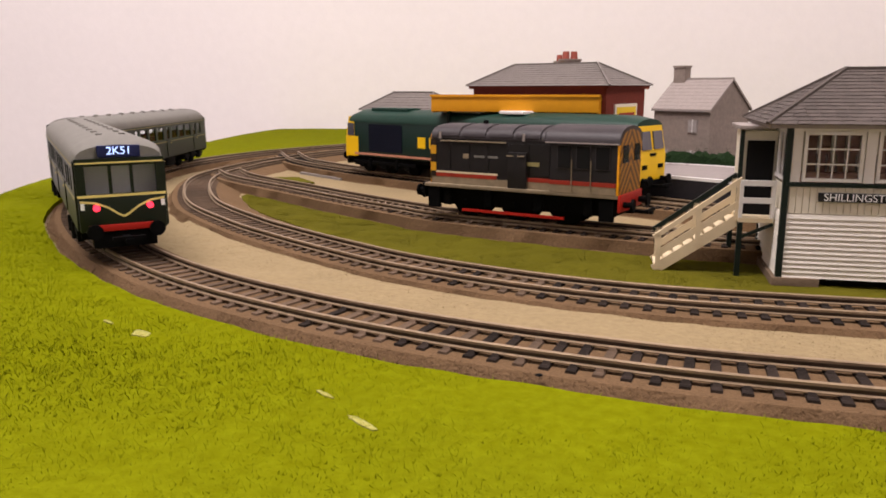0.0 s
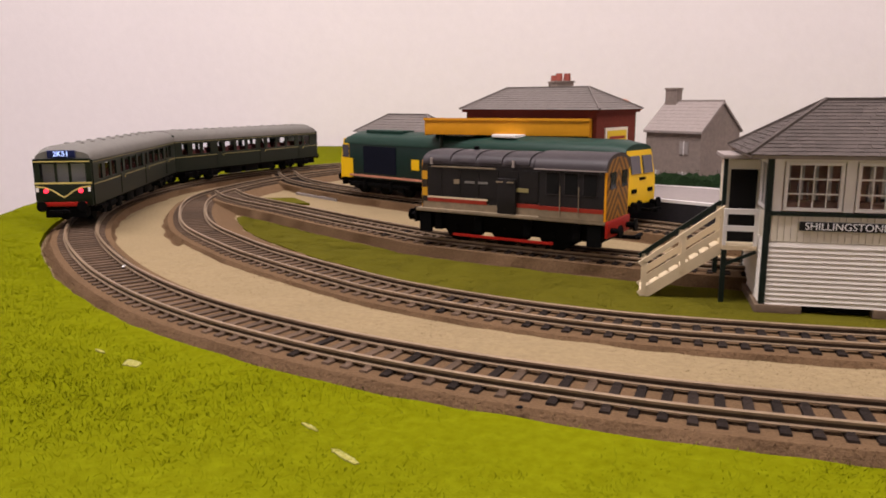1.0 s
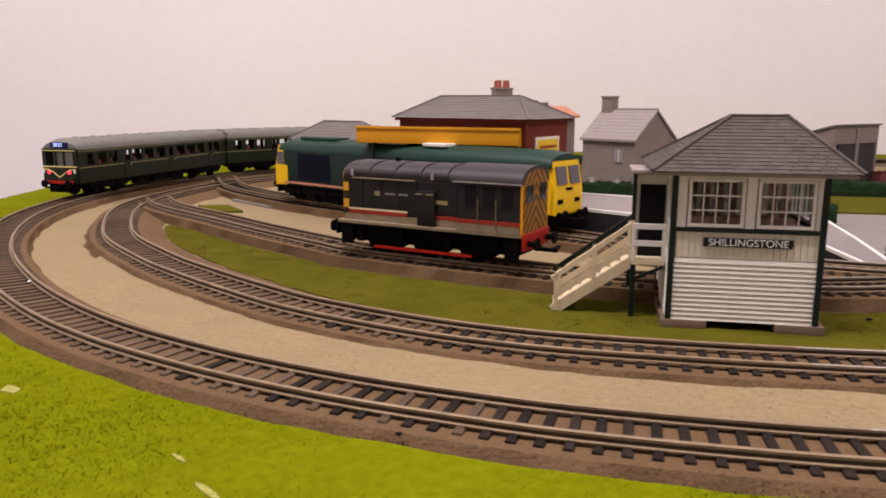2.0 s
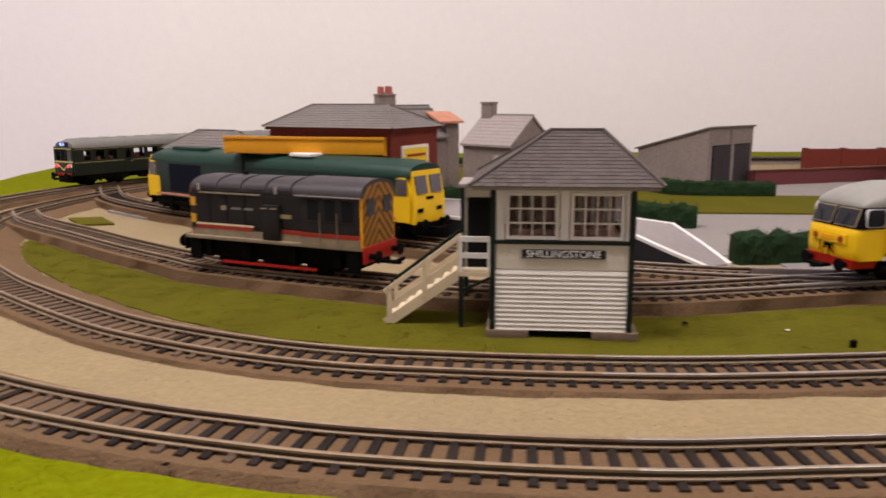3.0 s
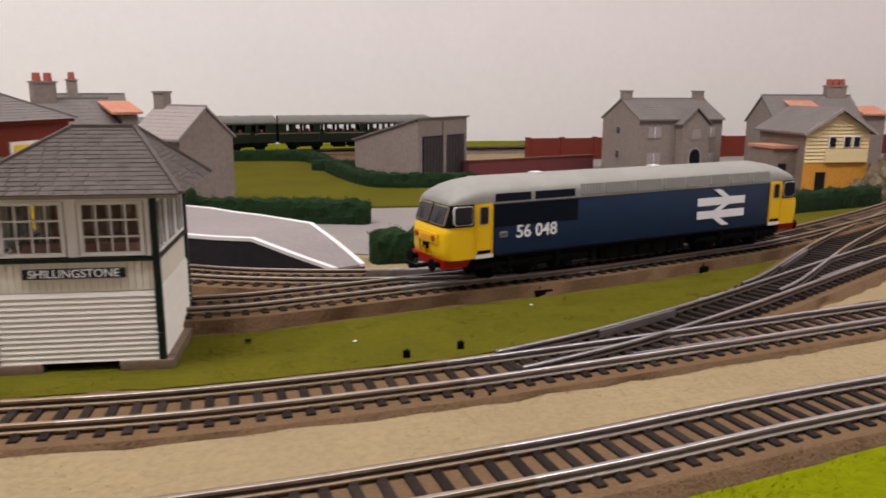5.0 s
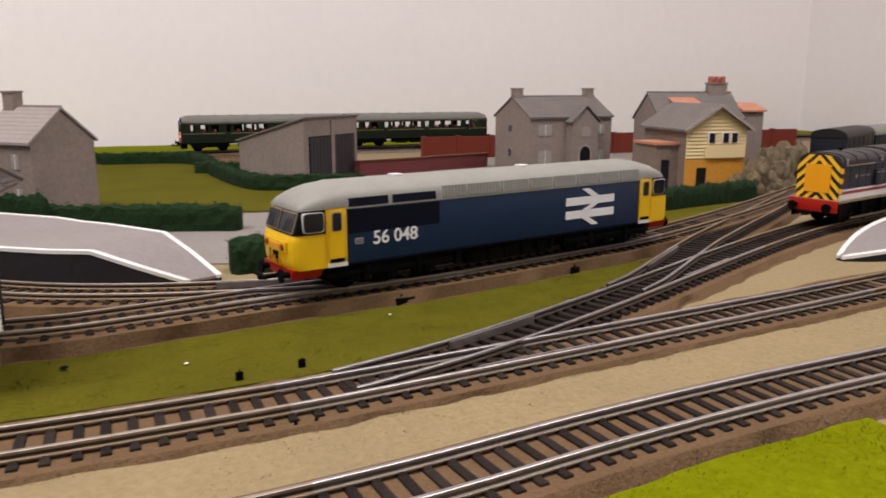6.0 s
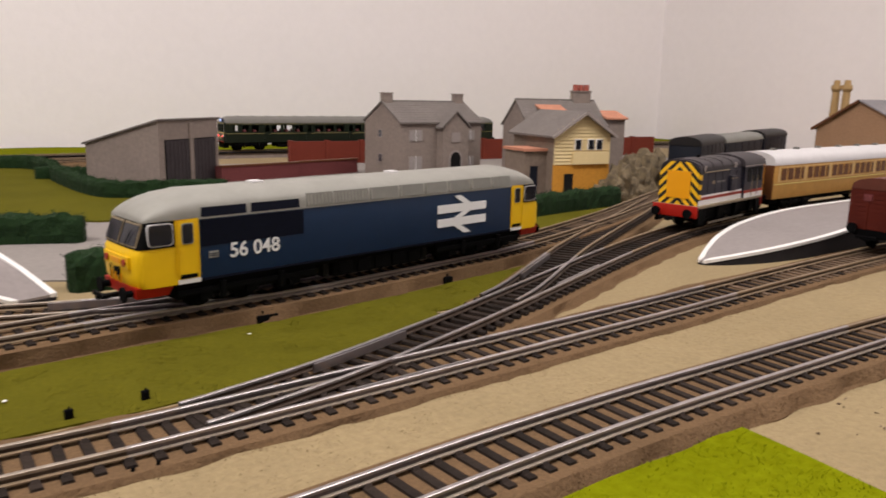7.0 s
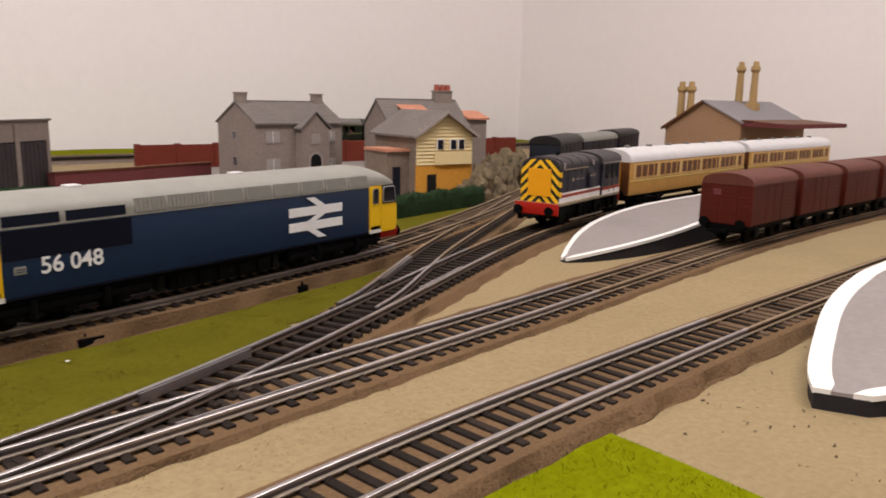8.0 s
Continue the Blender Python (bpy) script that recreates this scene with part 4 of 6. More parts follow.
        strip([(-0.0018, -0.0048), (-0.0068, -0.0048), (0.0012, -0.0095), (0.0062, -0.0095)])
        part("emblem", em, M["letter"], t, "white double arrow emblem")
        text("running_number", "56 048", 0.0088, M["letter"], t, pose(-0.0708, y + s * 0.0003, 0.0236, 90, 0, 0 if s < 0 else 180), "white running number", bold=0.00012)
        side_panel("data_panel", t, -0.0922, -0.0880, 0.0218, 0.0246, y, "roof56", 0.0004)
        side_panel("writing_bar", t, -0.0917, -0.0885, 0.0226, 0.0229, y, "blue", 0.0006)
        side_panel("writing_bar", t, -0.0917, -0.0885, 0.0235, 0.0238, y, "blue", 0.0006)
    tank = slab(-0.028, 0.028, -0.0150, 0.0150, 0.0035, 0.0120, bevel=0.0012)
    for s in (-1, 1):
        for k in range(5):
            slab(-0.025 + k * 0.011, -0.017 + k * 0.011, s * 0.0150 - 0.0008, s * 0.0150 + 0.0008, 0.0045, 0.0105, tank, bevel=0.0003)
    part("fuel_tank", tank, M["black"], t)
    for x in (-0.06, 0.02):
        part("roof_vent", slab(x - 0.003, x + 0.003, -0.003, 0.003, 0.0490, 0.0504, bevel=0.0005), M["coachroof"], t)
    return t


def shunter(m, fresh):
    """Six-wheel diesel shunter, bonnet towards -x, cab towards +x."""
    ln = "clean dark grey shunter with amber chevron nose, coupled to teak coaches" if fresh else "weathered dark grey shunter with red waist band and chevron cab end"
    t = thing("diesel_shunter", m, ln, "locomotive")
    wasp, face = ("waspnew", "amber") if fresh else ("wasp", "wasp")
    part("footplate", slab(-0.0530, 0.0530, -0.0166, 0.0166, 0.0154, 0.0172, bevel=0.0003), M["offwhite"], t, "cream footplate edge")
    part("frame", slab(-0.0500, 0.0500, -0.0125, 0.0125, 0.0062, 0.0154), M["black"], t)
    W = 0.0142
    paint = "indigo" if fresh else "shunter"
    part("bonnet", loft([roof_ring(x, W, 0.0172, 0.0405, 0.0470) for x in (-0.0500, 0.0190)]), M[paint], t, "dark bonnet")
    part("bonnet_top", loft([roof_ring(x, W + 0.0003, 0.0408, 0.0412, 0.0475) for x in (-0.0498, 0.0150)]), M["shunterroof"], t)
    for k in range(4):
        x = -0.046 + k * 0.0152
        part("bonnet_hatch", loft([roof_ring(a, W + 0.0006, 0.0420, 0.0424, 0.0480) for a in (x, x + 0.0132)]), M["shunterroof"], t)
    for x in (-0.0440, 0.0040):
        part("lifting_lug", slab(x - 0.0006, x + 0.0006, -W - 0.0012, -W + 0.0010, 0.0405, 0.0440), M["stonelight"], t)
    part("chimney_stack", rod((-0.025, 0, 0.0470), (-0.025, 0, 0.0497), 0.0014, None, 10), M["black"], t)
    part("cab", loft([roof_ring(x, 0.0163, 0.0172, 0.0402, 0.0478) for x in (0.0190, 0.0525)]), M[paint], t, "dark cab")
    part("cab_roof", loft([roof_ring(x, 0.0172, 0.0404, 0.0412, 0.0488) for x in (0.0165, 0.0532)]), M["shunterroof"], t, "greyer overhanging cab roof")
    # pale strip along the cab eaves: the grey highlight there put into colour
    for s in (-1, 1):
        part("gutter", bar((0.0165, s * 0.0173, 0.0408), (0.0532, s * 0.0173, 0.0408), 0.0006, 0.0006), M["stonelight"], t)
    part("cab_end_rim", loft([roof_ring(x, 0.0166, 0.0172, 0.0402, 0.0482) for x in (0.0523, 0.0530)]), M["amber"], t, "amber rim round the cab end")
    part("cab_end", loft([roof_ring(x, 0.0152, 0.0172, 0.0398, 0.0470) for x in (0.0526, 0.0533)]), M[wasp], t, "chevron-striped cab end")
    for y0, y1 in ((-0.0120, -0.0045), (0.0045, 0.0120)):
        end_panel("end_window", t, y0, y1, 0.0320, 0.0400, 0.0533, 1, "darkpane", 0.0004)
    part("radiator_end", loft([roof_ring(x, W - 0.0002, 0.0172, 0.0400, 0.0464) for x in (-0.0508, -0.0499)]), M[wasp], t, "chevron-striped bonnet end")
    end_panel("radiator", t, -0.0085, 0.0085, 0.0215, 0.0400, -0.0508, -1, face if fresh else "shunterroof", 0.0007)
    for x, way in ((-0.0530, -1), (0.0530, 1)):
        part("buffer_beam", slab(min(x, x + way * 0.0014), max(x, x + way * 0.0014), -0.0163, 0.0163, 0.0092, 0.0172, bevel=0.0003), M["red" if fresh or way > 0 else "black"], t, "buffer beam")
        buffers(t, x + way * 0.001, way, 0.0125)
    for s in (-1, 1):
        y = s * W
        side_panel("cream_band", t, -0.0495, 0.0190, 0.0172, 0.0208, y, "white" if fresh else "offwhite", 0.0004)
        side_panel("cream_band", t, 0.0190, 0.0520, 0.0172, 0.0208, s * 0.0163, "white" if fresh else "offwhite", 0.0004)
        for xa, xb in ((-0.0495, 0.0190),) if fresh else ((-0.0495, -0.0110), (0.0062, 0.0190)):
            side_panel("red_band", t, xa, xb, 0.0208, 0.0228, y, "redline", 0.0005, "red waist band")
        if not fresh:
            side_panel("pale_band", t, -0.0470, -0.0105, 0.0228, 0.0237, y, "buff", 0.0005, "worn pale line above the red band")
            side_panel("name_bar", t, 0.0060, 0.0125, 0.0285, 0.0305, y, "faintline", 0.0006)
        else:
            side_panel("pale_band", t, -0.0495, 0.0190, 0.0228, 0.0240, y, "white", 0.0005, "white line above the red band")
        for xa in (-0.0045, 0.0015):
            side_panel("door_handle", t, xa, xa + 0.0036, 0.0330, 0.0336, s * (W + 0.0022), "offwhite", 0.0005)
        side_panel("red_band", t, 0.0190, 0.0520, 0.0208, 0.0228, s * 0.0163, "redline", 0.0005, "red waist band")
        for x in (0.0230, 0.0325, 0.0420):
            side_panel("window_frame", t, x - 0.0004, x + 0.0068, 0.0285, 0.0396, s * 0.0163, "shunterroof", 0.0003)
            side_panel("cab_window", t, x, x + 0.0064, 0.0290, 0.0392, s * 0.0163, "void", 0.0005)
        for x in (0.0302, 0.0398):
            part("handrail", rod((x, s * 0.0172, 0.0185), (x, s * 0.0172, 0.0330), 0.00025, None, 6), M["offwhite"], t)
        for k in range(6):
            x = -0.0485 + k * 0.0112
            side_panel("bonnet_door", t, x, x + 0.0104, 0.0240, 0.0390, y, paint, 0.00035)
        side_panel("grab_rail", t, -0.0440, -0.0060, 0.0392, 0.0398, y, "offwhite", 0.0012)
        side_panel("emblem", t, -0.0305, -0.0272, 0.0308, 0.0332, y, "offwhite", 0.0005)
        side_panel("name_bar", t, -0.0240, -0.0180, 0.0314, 0.0326, y, "dmuroof", 0.0005)
        side_panel("name_bar", t, -0.0160, -0.0105, 0.0314, 0.0326, y, "dmuroof", 0.0005)
        part("battery_box", slab(-0.0040, 0.0060, s * 0.0142 - 0.0022, s * 0.0142 + 0.0022, 0.0242 if fresh else 0.0172, 0.0350, bevel=0.0004), M[paint], t)
        side_panel("striped_edge", t, -0.0500, -0.0468, 0.0208, 0.0400, y, "waspnew" if fresh else "waspold", 0.0006)
        part("step", slab(0.044, 0.051, s * 0.0150 - 0.001, s * 0.0150 + 0.001, 0.0045, 0.0145), M["black"], t)
        part("step", slab(-0.051, -0.044, s * 0.0150 - 0.001, s * 0.0150 + 0.001, 0.0045, 0.0145), M["black"], t)
        part("coupling_rod", bar((-0.031, s * 0.0142, 0.0040), (0.026, s * 0.0142, 0.0040), 0.0010, 0.0013), M["steelbrown" if fresh else "red"], t, "coupling rod")
        for x in (-0.030, -0.002, 0.025):
            part("crank_boss", rod((x, s * 0.0110, 0.0080), (x, s * 0.0132, 0.0080), 0.0014, None, 12), M["black"], t)
        for x in (-0.040, -0.016, 0.012, 0.038):
            part("spring_hanger", slab(x - 0.0022, x + 0.0022, s * 0.0138 - 0.001, s * 0.0138 + 0.001, 0.0060, 0.0145, bevel=0.0004), M["black"], t)
    for x in (-0.030, -0.002, 0.025):
        wheel_set(t, x, 0.0090)
    return t


def diesel_green(m):
    """Long green freight diesel with yellow cab fronts."""
    t = thing("diesel_locomotive", m, "dark green diesel locomotive with yellow cab ends beside the platform", "locomotive")
    H, W = 0.134, 0.0172
    part("frame", slab(-H + 0.004, H - 0.004, -0.015, 0.015, 0.010, 0.0135), M["black"], t)
    part("body_side", slab(-H + 0.012, H - 0.012, -W, W, 0.0130, 0.0400, bevel=0.0004), M["green66"], t)
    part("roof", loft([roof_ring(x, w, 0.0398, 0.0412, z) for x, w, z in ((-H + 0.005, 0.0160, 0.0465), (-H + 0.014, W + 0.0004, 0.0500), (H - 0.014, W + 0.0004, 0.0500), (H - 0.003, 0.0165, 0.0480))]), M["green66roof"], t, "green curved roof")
    for way in (-1, 1):
        x0, x1 = way * (H - 0.013), way * H
        c = part("cab", loft([[(x0, -W, 0.0125), (x0, W, 0.0125), (x0, W, 0.0402), (x0, -W, 0.0402)], [(x0 + way * 0.008, -W, 0.0125), (x0 + way * 0.008, W, 0.0125), (x0 + way * 0.007, W, 0.0402), (x0 + way * 0.007, -W, 0.0402)],
                               [(x1, -W * 0.92, 0.0115), (x1, W * 0.92, 0.0115), (x1, W * 0.92, 0.0270), (x1, -W * 0.92, 0.0270)],
                               [(x1 - way * 0.0006, -W * 0.92, 0.0270), (x1 - way * 0.0006, W * 0.92, 0.0270), (x1 - way * 0.004, W * 0.88, 0.0420), (x1 - way * 0.004, -W * 0.88, 0.0420)]][:3]), M["yellow"], t, "yellow cab end")
        part("cab_face", hexa(bmesh.new(), [(x0 + way * 0.006, -W * 0.93, 0.0268), (x1, -W * 0.92, 0.0268), (x1, W * 0.92, 0.0268), (x0 + way * 0.006, W * 0.93, 0.0268),
                                            (x0 + way * 0.006, -W * 0.90, 0.0440), (x1 - way * 0.0030, -W * 0.86, 0.0440), (x1 - way * 0.0030, W * 0.86, 0.0440), (x0 + way * 0.006, W * 0.90, 0.0440)]), M["yellow"], c)
        for s in (-1, 1):
            end_panel("windscreen", c, *sorted((s * 0.0018, s * 0.0128)), 0.0300, 0.0408, x1 - way * 0.0004, way, "smoke", 0.0008, 0.0019)
            side_panel("cab_window", c, min(x0 + way * 0.001, x0 + way * 0.0085), max(x0 + way * 0.001, x0 + way * 0.0085), 0.0290, 0.0390, s * W, "smoke", 0.0004)
            side_panel("cab_side", c, min(x0 - way * 0.004, x0 + way * 0.011), max(x0 - way * 0.004, x0 + way * 0.011), 0.0130, 0.0285, s * (W - 0.0002), "yellow" if way < 0 else "yellow", 0.0004)
            end_panel("lamp_cluster", c, *sorted((s * 0.0070, s * 0.0125)), 0.0185, 0.0210, x1, way, "black", 0.0006)
        end_panel("number_panel", c, -0.0035, 0.0035, 0.0262, 0.0278, x1, way, "black", 0.0005)
        part("buffer_beam", slab(min(x1, x1 - way * 0.003), max(x1, x1 - way * 0.003), -0.0150, 0.0150, 0.0060, 0.0125, bevel=0.0004), M["black"], t)
        buffers(t, x1, way, 0.0120)
        bogie(t, way * 0.088, (-0.026, 0, 0.026), 0.036)
    for s in (-1, 1):
        y = s * W
        side_panel("orange_line", t, -H + 0.013, H - 0.013, 0.0142, 0.0158, y, "orange", 0.0006, "thin orange line along the sill")
        side_panel("body_door", t, -0.104, -0.066, 0.0175, 0.0385, y, "bluedark", 0.0003)
        for k in range(4):
            side_panel("name_bar", t, -0.0490 + k * 0.012, -0.0410 + k * 0.012, 0.0225, 0.0305, y, "yellow", 0.0004, "yellow lettering block")
        for x in (-0.02, 0.03, 0.07):
            side_panel("body_door", t, x, x + 0.028, 0.0175, 0.0385, y, "green66", 0.0003)
    part("silencer", slab(0.026, 0.046, -0.014, 0.002, 0.0490, 0.0512, bevel=0.0006), M["white"], t, "pale roof panel")
    part("roof_panel", slab(-0.022, 0.006, -0.010, 0.010, 0.0488, 0.0508, bevel=0.0006), M["coachroof"], t, "pale roof panel")
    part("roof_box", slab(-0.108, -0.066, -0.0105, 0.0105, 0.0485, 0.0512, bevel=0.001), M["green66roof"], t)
    part("fuel_tank", slab(-0.034, 0.034, -0.015, 0.015, 0.0035, 0.0120, bevel=0.0015), M["black"], t)
    return t


def railcar(m, tail, label):
    """One car of a green diesel unit. The cab end faces -x when tail is true, +x when not."""
    t = thing("railcar", m, label, "railcar", "cars of the diesel unit")
    H, W = 0.1115, 0.0172
    way = -1 if tail else 1
    part("floor_pan", slab(-H + 0.001, H - 0.001, -0.0160, 0.0160, 0.0100, 0.0130), M["black"], t)
    for x0, x1 in ((-0.035, -0.018), (-0.012, 0.008), (0.014, 0.034)):
        for s in (-1, 1):
            part("engine_box", slab(x0, x1, s * 0.0105 - 0.0040, s * 0.0105 + 0.0040, 0.0040, 0.0105, bevel=0.0005), M["black"], t)
    part("roof", loft([roof_ring(x, w, 0.0385, 0.0392, z, 12) for x, w, z in ((-H, W - 0.0012 if tail else W, 0.0450 if tail else 0.0480), (-H + 0.008, W + 0.0003, 0.0480), (H - 0.008, W + 0.0003, 0.0480), (H, W if tail else W - 0.0012, 0.0480 if tail else 0.0450))]), M["dmuroof"], t, "grey rounded roof", smooth=False)
    for k in range(9):
        for s in (-1, 1):
            part("roof_vent", slab(-0.090 + k * 0.0215, -0.0865 + k * 0.0215, s * 0.0045 - 0.0012, s * 0.0045 + 0.0012, 0.0468, 0.0484, bevel=0.0003), M["dmuroof"], t)
    wins = [(-0.101, -0.094), (-0.088, -0.078), (-0.074, -0.064), (-0.054, -0.048), (-0.044, -0.031), (-0.027, -0.014), (-0.010, 0.003), (0.010, 0.016), (0.022, 0.035), (0.039, 0.052), (0.056, 0.069), (0.077, 0.083), (0.087, 0.097)]
    for s in (-1, 1):
        y0, y1 = sorted((s * W, s * (W - 0.0012)))
        bm = slab(-H, H, y0, y1, 0.0115, 0.0262)
        slab(-H, H, y0, y1, 0.0355, 0.0388, bm)
        edge = -H
        for a, b in wins:
            slab(edge, a, y0, y1, 0.0262, 0.0355, bm)
            edge = b
        slab(edge, H, y0, y1, 0.0262, 0.0355, bm)
        sd = part("side", bm, M["dmu"], t, "dark green side with a row of windows")
        for a, b in wins:
            p = part("pane", slab(a, b, min(s * (W - 0.0008), s * (W - 0.0005)), max(s * (W - 0.0008), s * (W - 0.0005)), 0.0262, 0.0355), M["pane"], sd)
            p.visible_shadow = False
        side_panel("lining", t, -H, H, 0.0238, 0.0244, s * W, "faintline", 0.0003, "thin cream line")
        side_panel("lining", t, -H, H, 0.0372, 0.0376, s * W, "faintline", 0.0003, "thin cream line")
        for x in (-0.051, 0.013, 0.080):
            side_panel("door", t, x - 0.0045, x + 0.0045, 0.0125, 0.0258, s * W, "dmu", 0.0005)
            side_panel("door_handle", t, x + 0.003, x + 0.0038, 0.0225, 0.0233, s * W, "lining", 0.0009)
    for x in (-0.083, -0.069, -0.0375, -0.0205, -0.0035, 0.0285, 0.0455, 0.0625, 0.092):
        part("seat_row", slab(x - 0.0022, x + 0.0022, -0.014, 0.014, 0.0130, 0.0292, bevel=0.0008), M["maroon"], t, "dark red seat backs")
    # dark boards added along the inside stop the pale wall showing through the windows
    if tail:
        for xa, xb in ((-0.078, -0.030), (0.004, 0.098)):
            part("partition", slab(xa, xb, 0.0035, 0.0045, 0.0130, 0.0385), M["dmu"], t, "dark board added inside the car to block light through the windows")
    part("bulkhead", slab(-way * (H - 0.0012) - 0.0006, -way * (H - 0.0012) + 0.0006, -W + 0.0005, W - 0.0005, 0.0115, 0.0440), M["dmu"], t)
    part("gangway", slab(-way * H - 0.0015, -way * H + 0.0015, -0.007, 0.007, 0.0120, 0.0370), M["black"], t)
    # cab end
    x = way * H
    end = slab(min(x, x + way * 0.0022), max(x, x + way * 0.0022), -W + 0.0008, W - 0.0008, 0.0110, 0.0258, bevel=0.0008)
    for y0, y1 in ((-W + 0.0006, -0.0132), (-0.0046, -0.0034), (0.0034, 0.0046), (0.0132, W - 0.0006)):
        slab(min(x, x + way * 0.0016), max(x, x + way * 0.0016), y0, y1, 0.0258, 0.0370, end)
    slab(min(x, x + way * 0.0016), max(x, x + way * 0.0016), -W + 0.0006, W - 0.0006, 0.0368, 0.0398, end)
    c = part("cab_end", end, M["dmu"], t, "dark green cab end")
    for y0, y1 in ((-0.0132, -0.0046), (-0.0034, 0.0034), (0.0046, 0.0132)):
        p = part("windscreen", slab(min(x, x + way * 0.0006), max(x, x + way * 0.0006), y0, y1, 0.0258, 0.0368), M["pane"], c)
        p.visible_shadow = False
    # set close and painted white, in place of the light interior and pale reflections
    part("cab_screen", slab(min(x - way * 0.0100, x - way * 0.0094), max(x - way * 0.0100, x - way * 0.0094), -0.0155, 0.0155, 0.0130, 0.0385), M["white"], t, "screen behind the driver, whitened to stand in for light in the windscreens")
    hb = part("headcode_box", slab(min(x - way * 0.004, x + way * 0.0018), max(x - way * 0.004, x + way * 0.0018), -0.0080, 0.0080, 0.0400, 0.0448, bevel=0.0005), M["bluebox"], t, "headcode box with lit characters")
    if tail:
        text("headcode", "2K51", 0.0043, M["blind"], hb, pose(x + way * 0.0019, 0, 0.0426, 90, 0, -90), "glowing pale blue characters")
    for s in (-1, 1):
        part("marker_lamp", rod((x + way * 0.001, s * 0.0100, 0.0205), (x + way * 0.0032, s * 0.0100, 0.0205), 0.0013, None, 12), M["tail" if tail else "letter"], c, "glowing red tail lamp" if tail else "white marker lamp")
        part("lamp_bracket", slab(min(x, x + way * 0.0030), max(x, x + way * 0.0030), s * 0.0150 - 0.0007, s * 0.0150 + 0.0007, 0.0200, 0.0225), M["letter"], c)
        pts = [(s * 0.0158, 0.0232), (s * 0.0105, 0.0225), (s * 0.0058, 0.0205), (s * 0.0022, 0.0178), (0, 0.0166)]
        wb = bmesh.new()
        for (ya, za), (yb, zb) in zip(pts, pts[1:]):
            bar((x + way * 0.0023, ya, za), (x + way * 0.0023, yb, zb), 0.0005, 0.0008, wb)
        part("whisker", wb, M["lining"], c, "cream whisker line")
    end_panel("waist_line", c, -0.0165, 0.0165, 0.0246, 0.0256, x + way * 0.0020, way, "lining", 0.0004)
    end_panel("upper_line", c, -0.0162, 0.0162, 0.0378, 0.0384, x + way * 0.0016, way, "lining", 0.0004)
    part("buffer_beam", slab(min(x, x + way * 0.0028), max(x, x + way * 0.0028), -0.0130, 0.0130, 0.0110, 0.0136, bevel=0.0003), M["red"], t, "red buffer beam")
    part("skirt", slab(min(x - way * 0.006, x + way * 0.0016), max(x - way * 0.006, x + way * 0.0016), -0.0120, 0.0120, 0.0040, 0.0112, bevel=0.0006), M["black"], t)
    buffers(t, x + way * 0.002, way, 0.0115)
    for k in (-0.075, 0.075):
        bogie(t, k, (-0.0165, 0.0165), 0.024, 0.0058)
    return t


def coach(m, n):
    t = thing("passenger_coach", m, "teak-brown passenger coach with white roof, coupled behind a shunter", "coach", "teak coaches")
    H, W = 0.115, 0.0172
    part("body", slab(-H, H, -W, W, 0.0120, 0.0385, bevel=0.0004), M["teak"], t, "varnished teak-brown body")
    part("roof", loft([roof_ring(x, W + 0.0004, 0.0383, 0.0390, 0.0485, 12) for x in (-H, H)]), M["coachroof"], t, "white rounded roof")
    part("frame", slab(-H + 0.002, H - 0.002, -0.014, 0.014, 0.0080, 0.0120), M["black"], t)
    for x in (-H, H):
        s = 1 if x > 0 else -1
        end_panel("coach_end", t, -W + 0.0004, W - 0.0004, 0.0122, 0.0383, x, s, "teakdark", 0.0006)
        end_panel("gangway", t, -0.0065, 0.0065, 0.0122, 0.0380, x + s * 0.0005, s, "black", 0.004)
        buffers(t, x, s)
    for s in (-1, 1):
        side_panel("window_band", t, -H + 0.006, H - 0.006, 0.0250, 0.0372, s * W, "teakpale", 0.0002)
        for k in range(21):
            x = -0.1055 + k * 0.0102
            wide = 0.0040 if k % 4 == 3 else 0.0078
            side_panel("window_frame", t, x - 0.0005, x + wide + 0.0007, 0.0258, 0.0364, s * W, "teak", 0.0004)
            side_panel("pane", t, x + 0.0002, x + wide, 0.0266, 0.0356, s * W, "teakdark", 0.0006)
        side_panel("lining", t, -H, H, 0.0232, 0.0240, s * W, "lining", 0.0004)
    for k in range(6):
        part("roof_vent", slab(-0.092 + k * 0.036, -0.088 + k * 0.036, -0.002, 0.002, 0.0475, 0.0502, bevel=0.0004), M["dmuroof"], t)
    for k in (-0.078, 0.078):
        bogie(t, k, (-0.0165, 0.0165), 0.023, 0.0062)
    return t


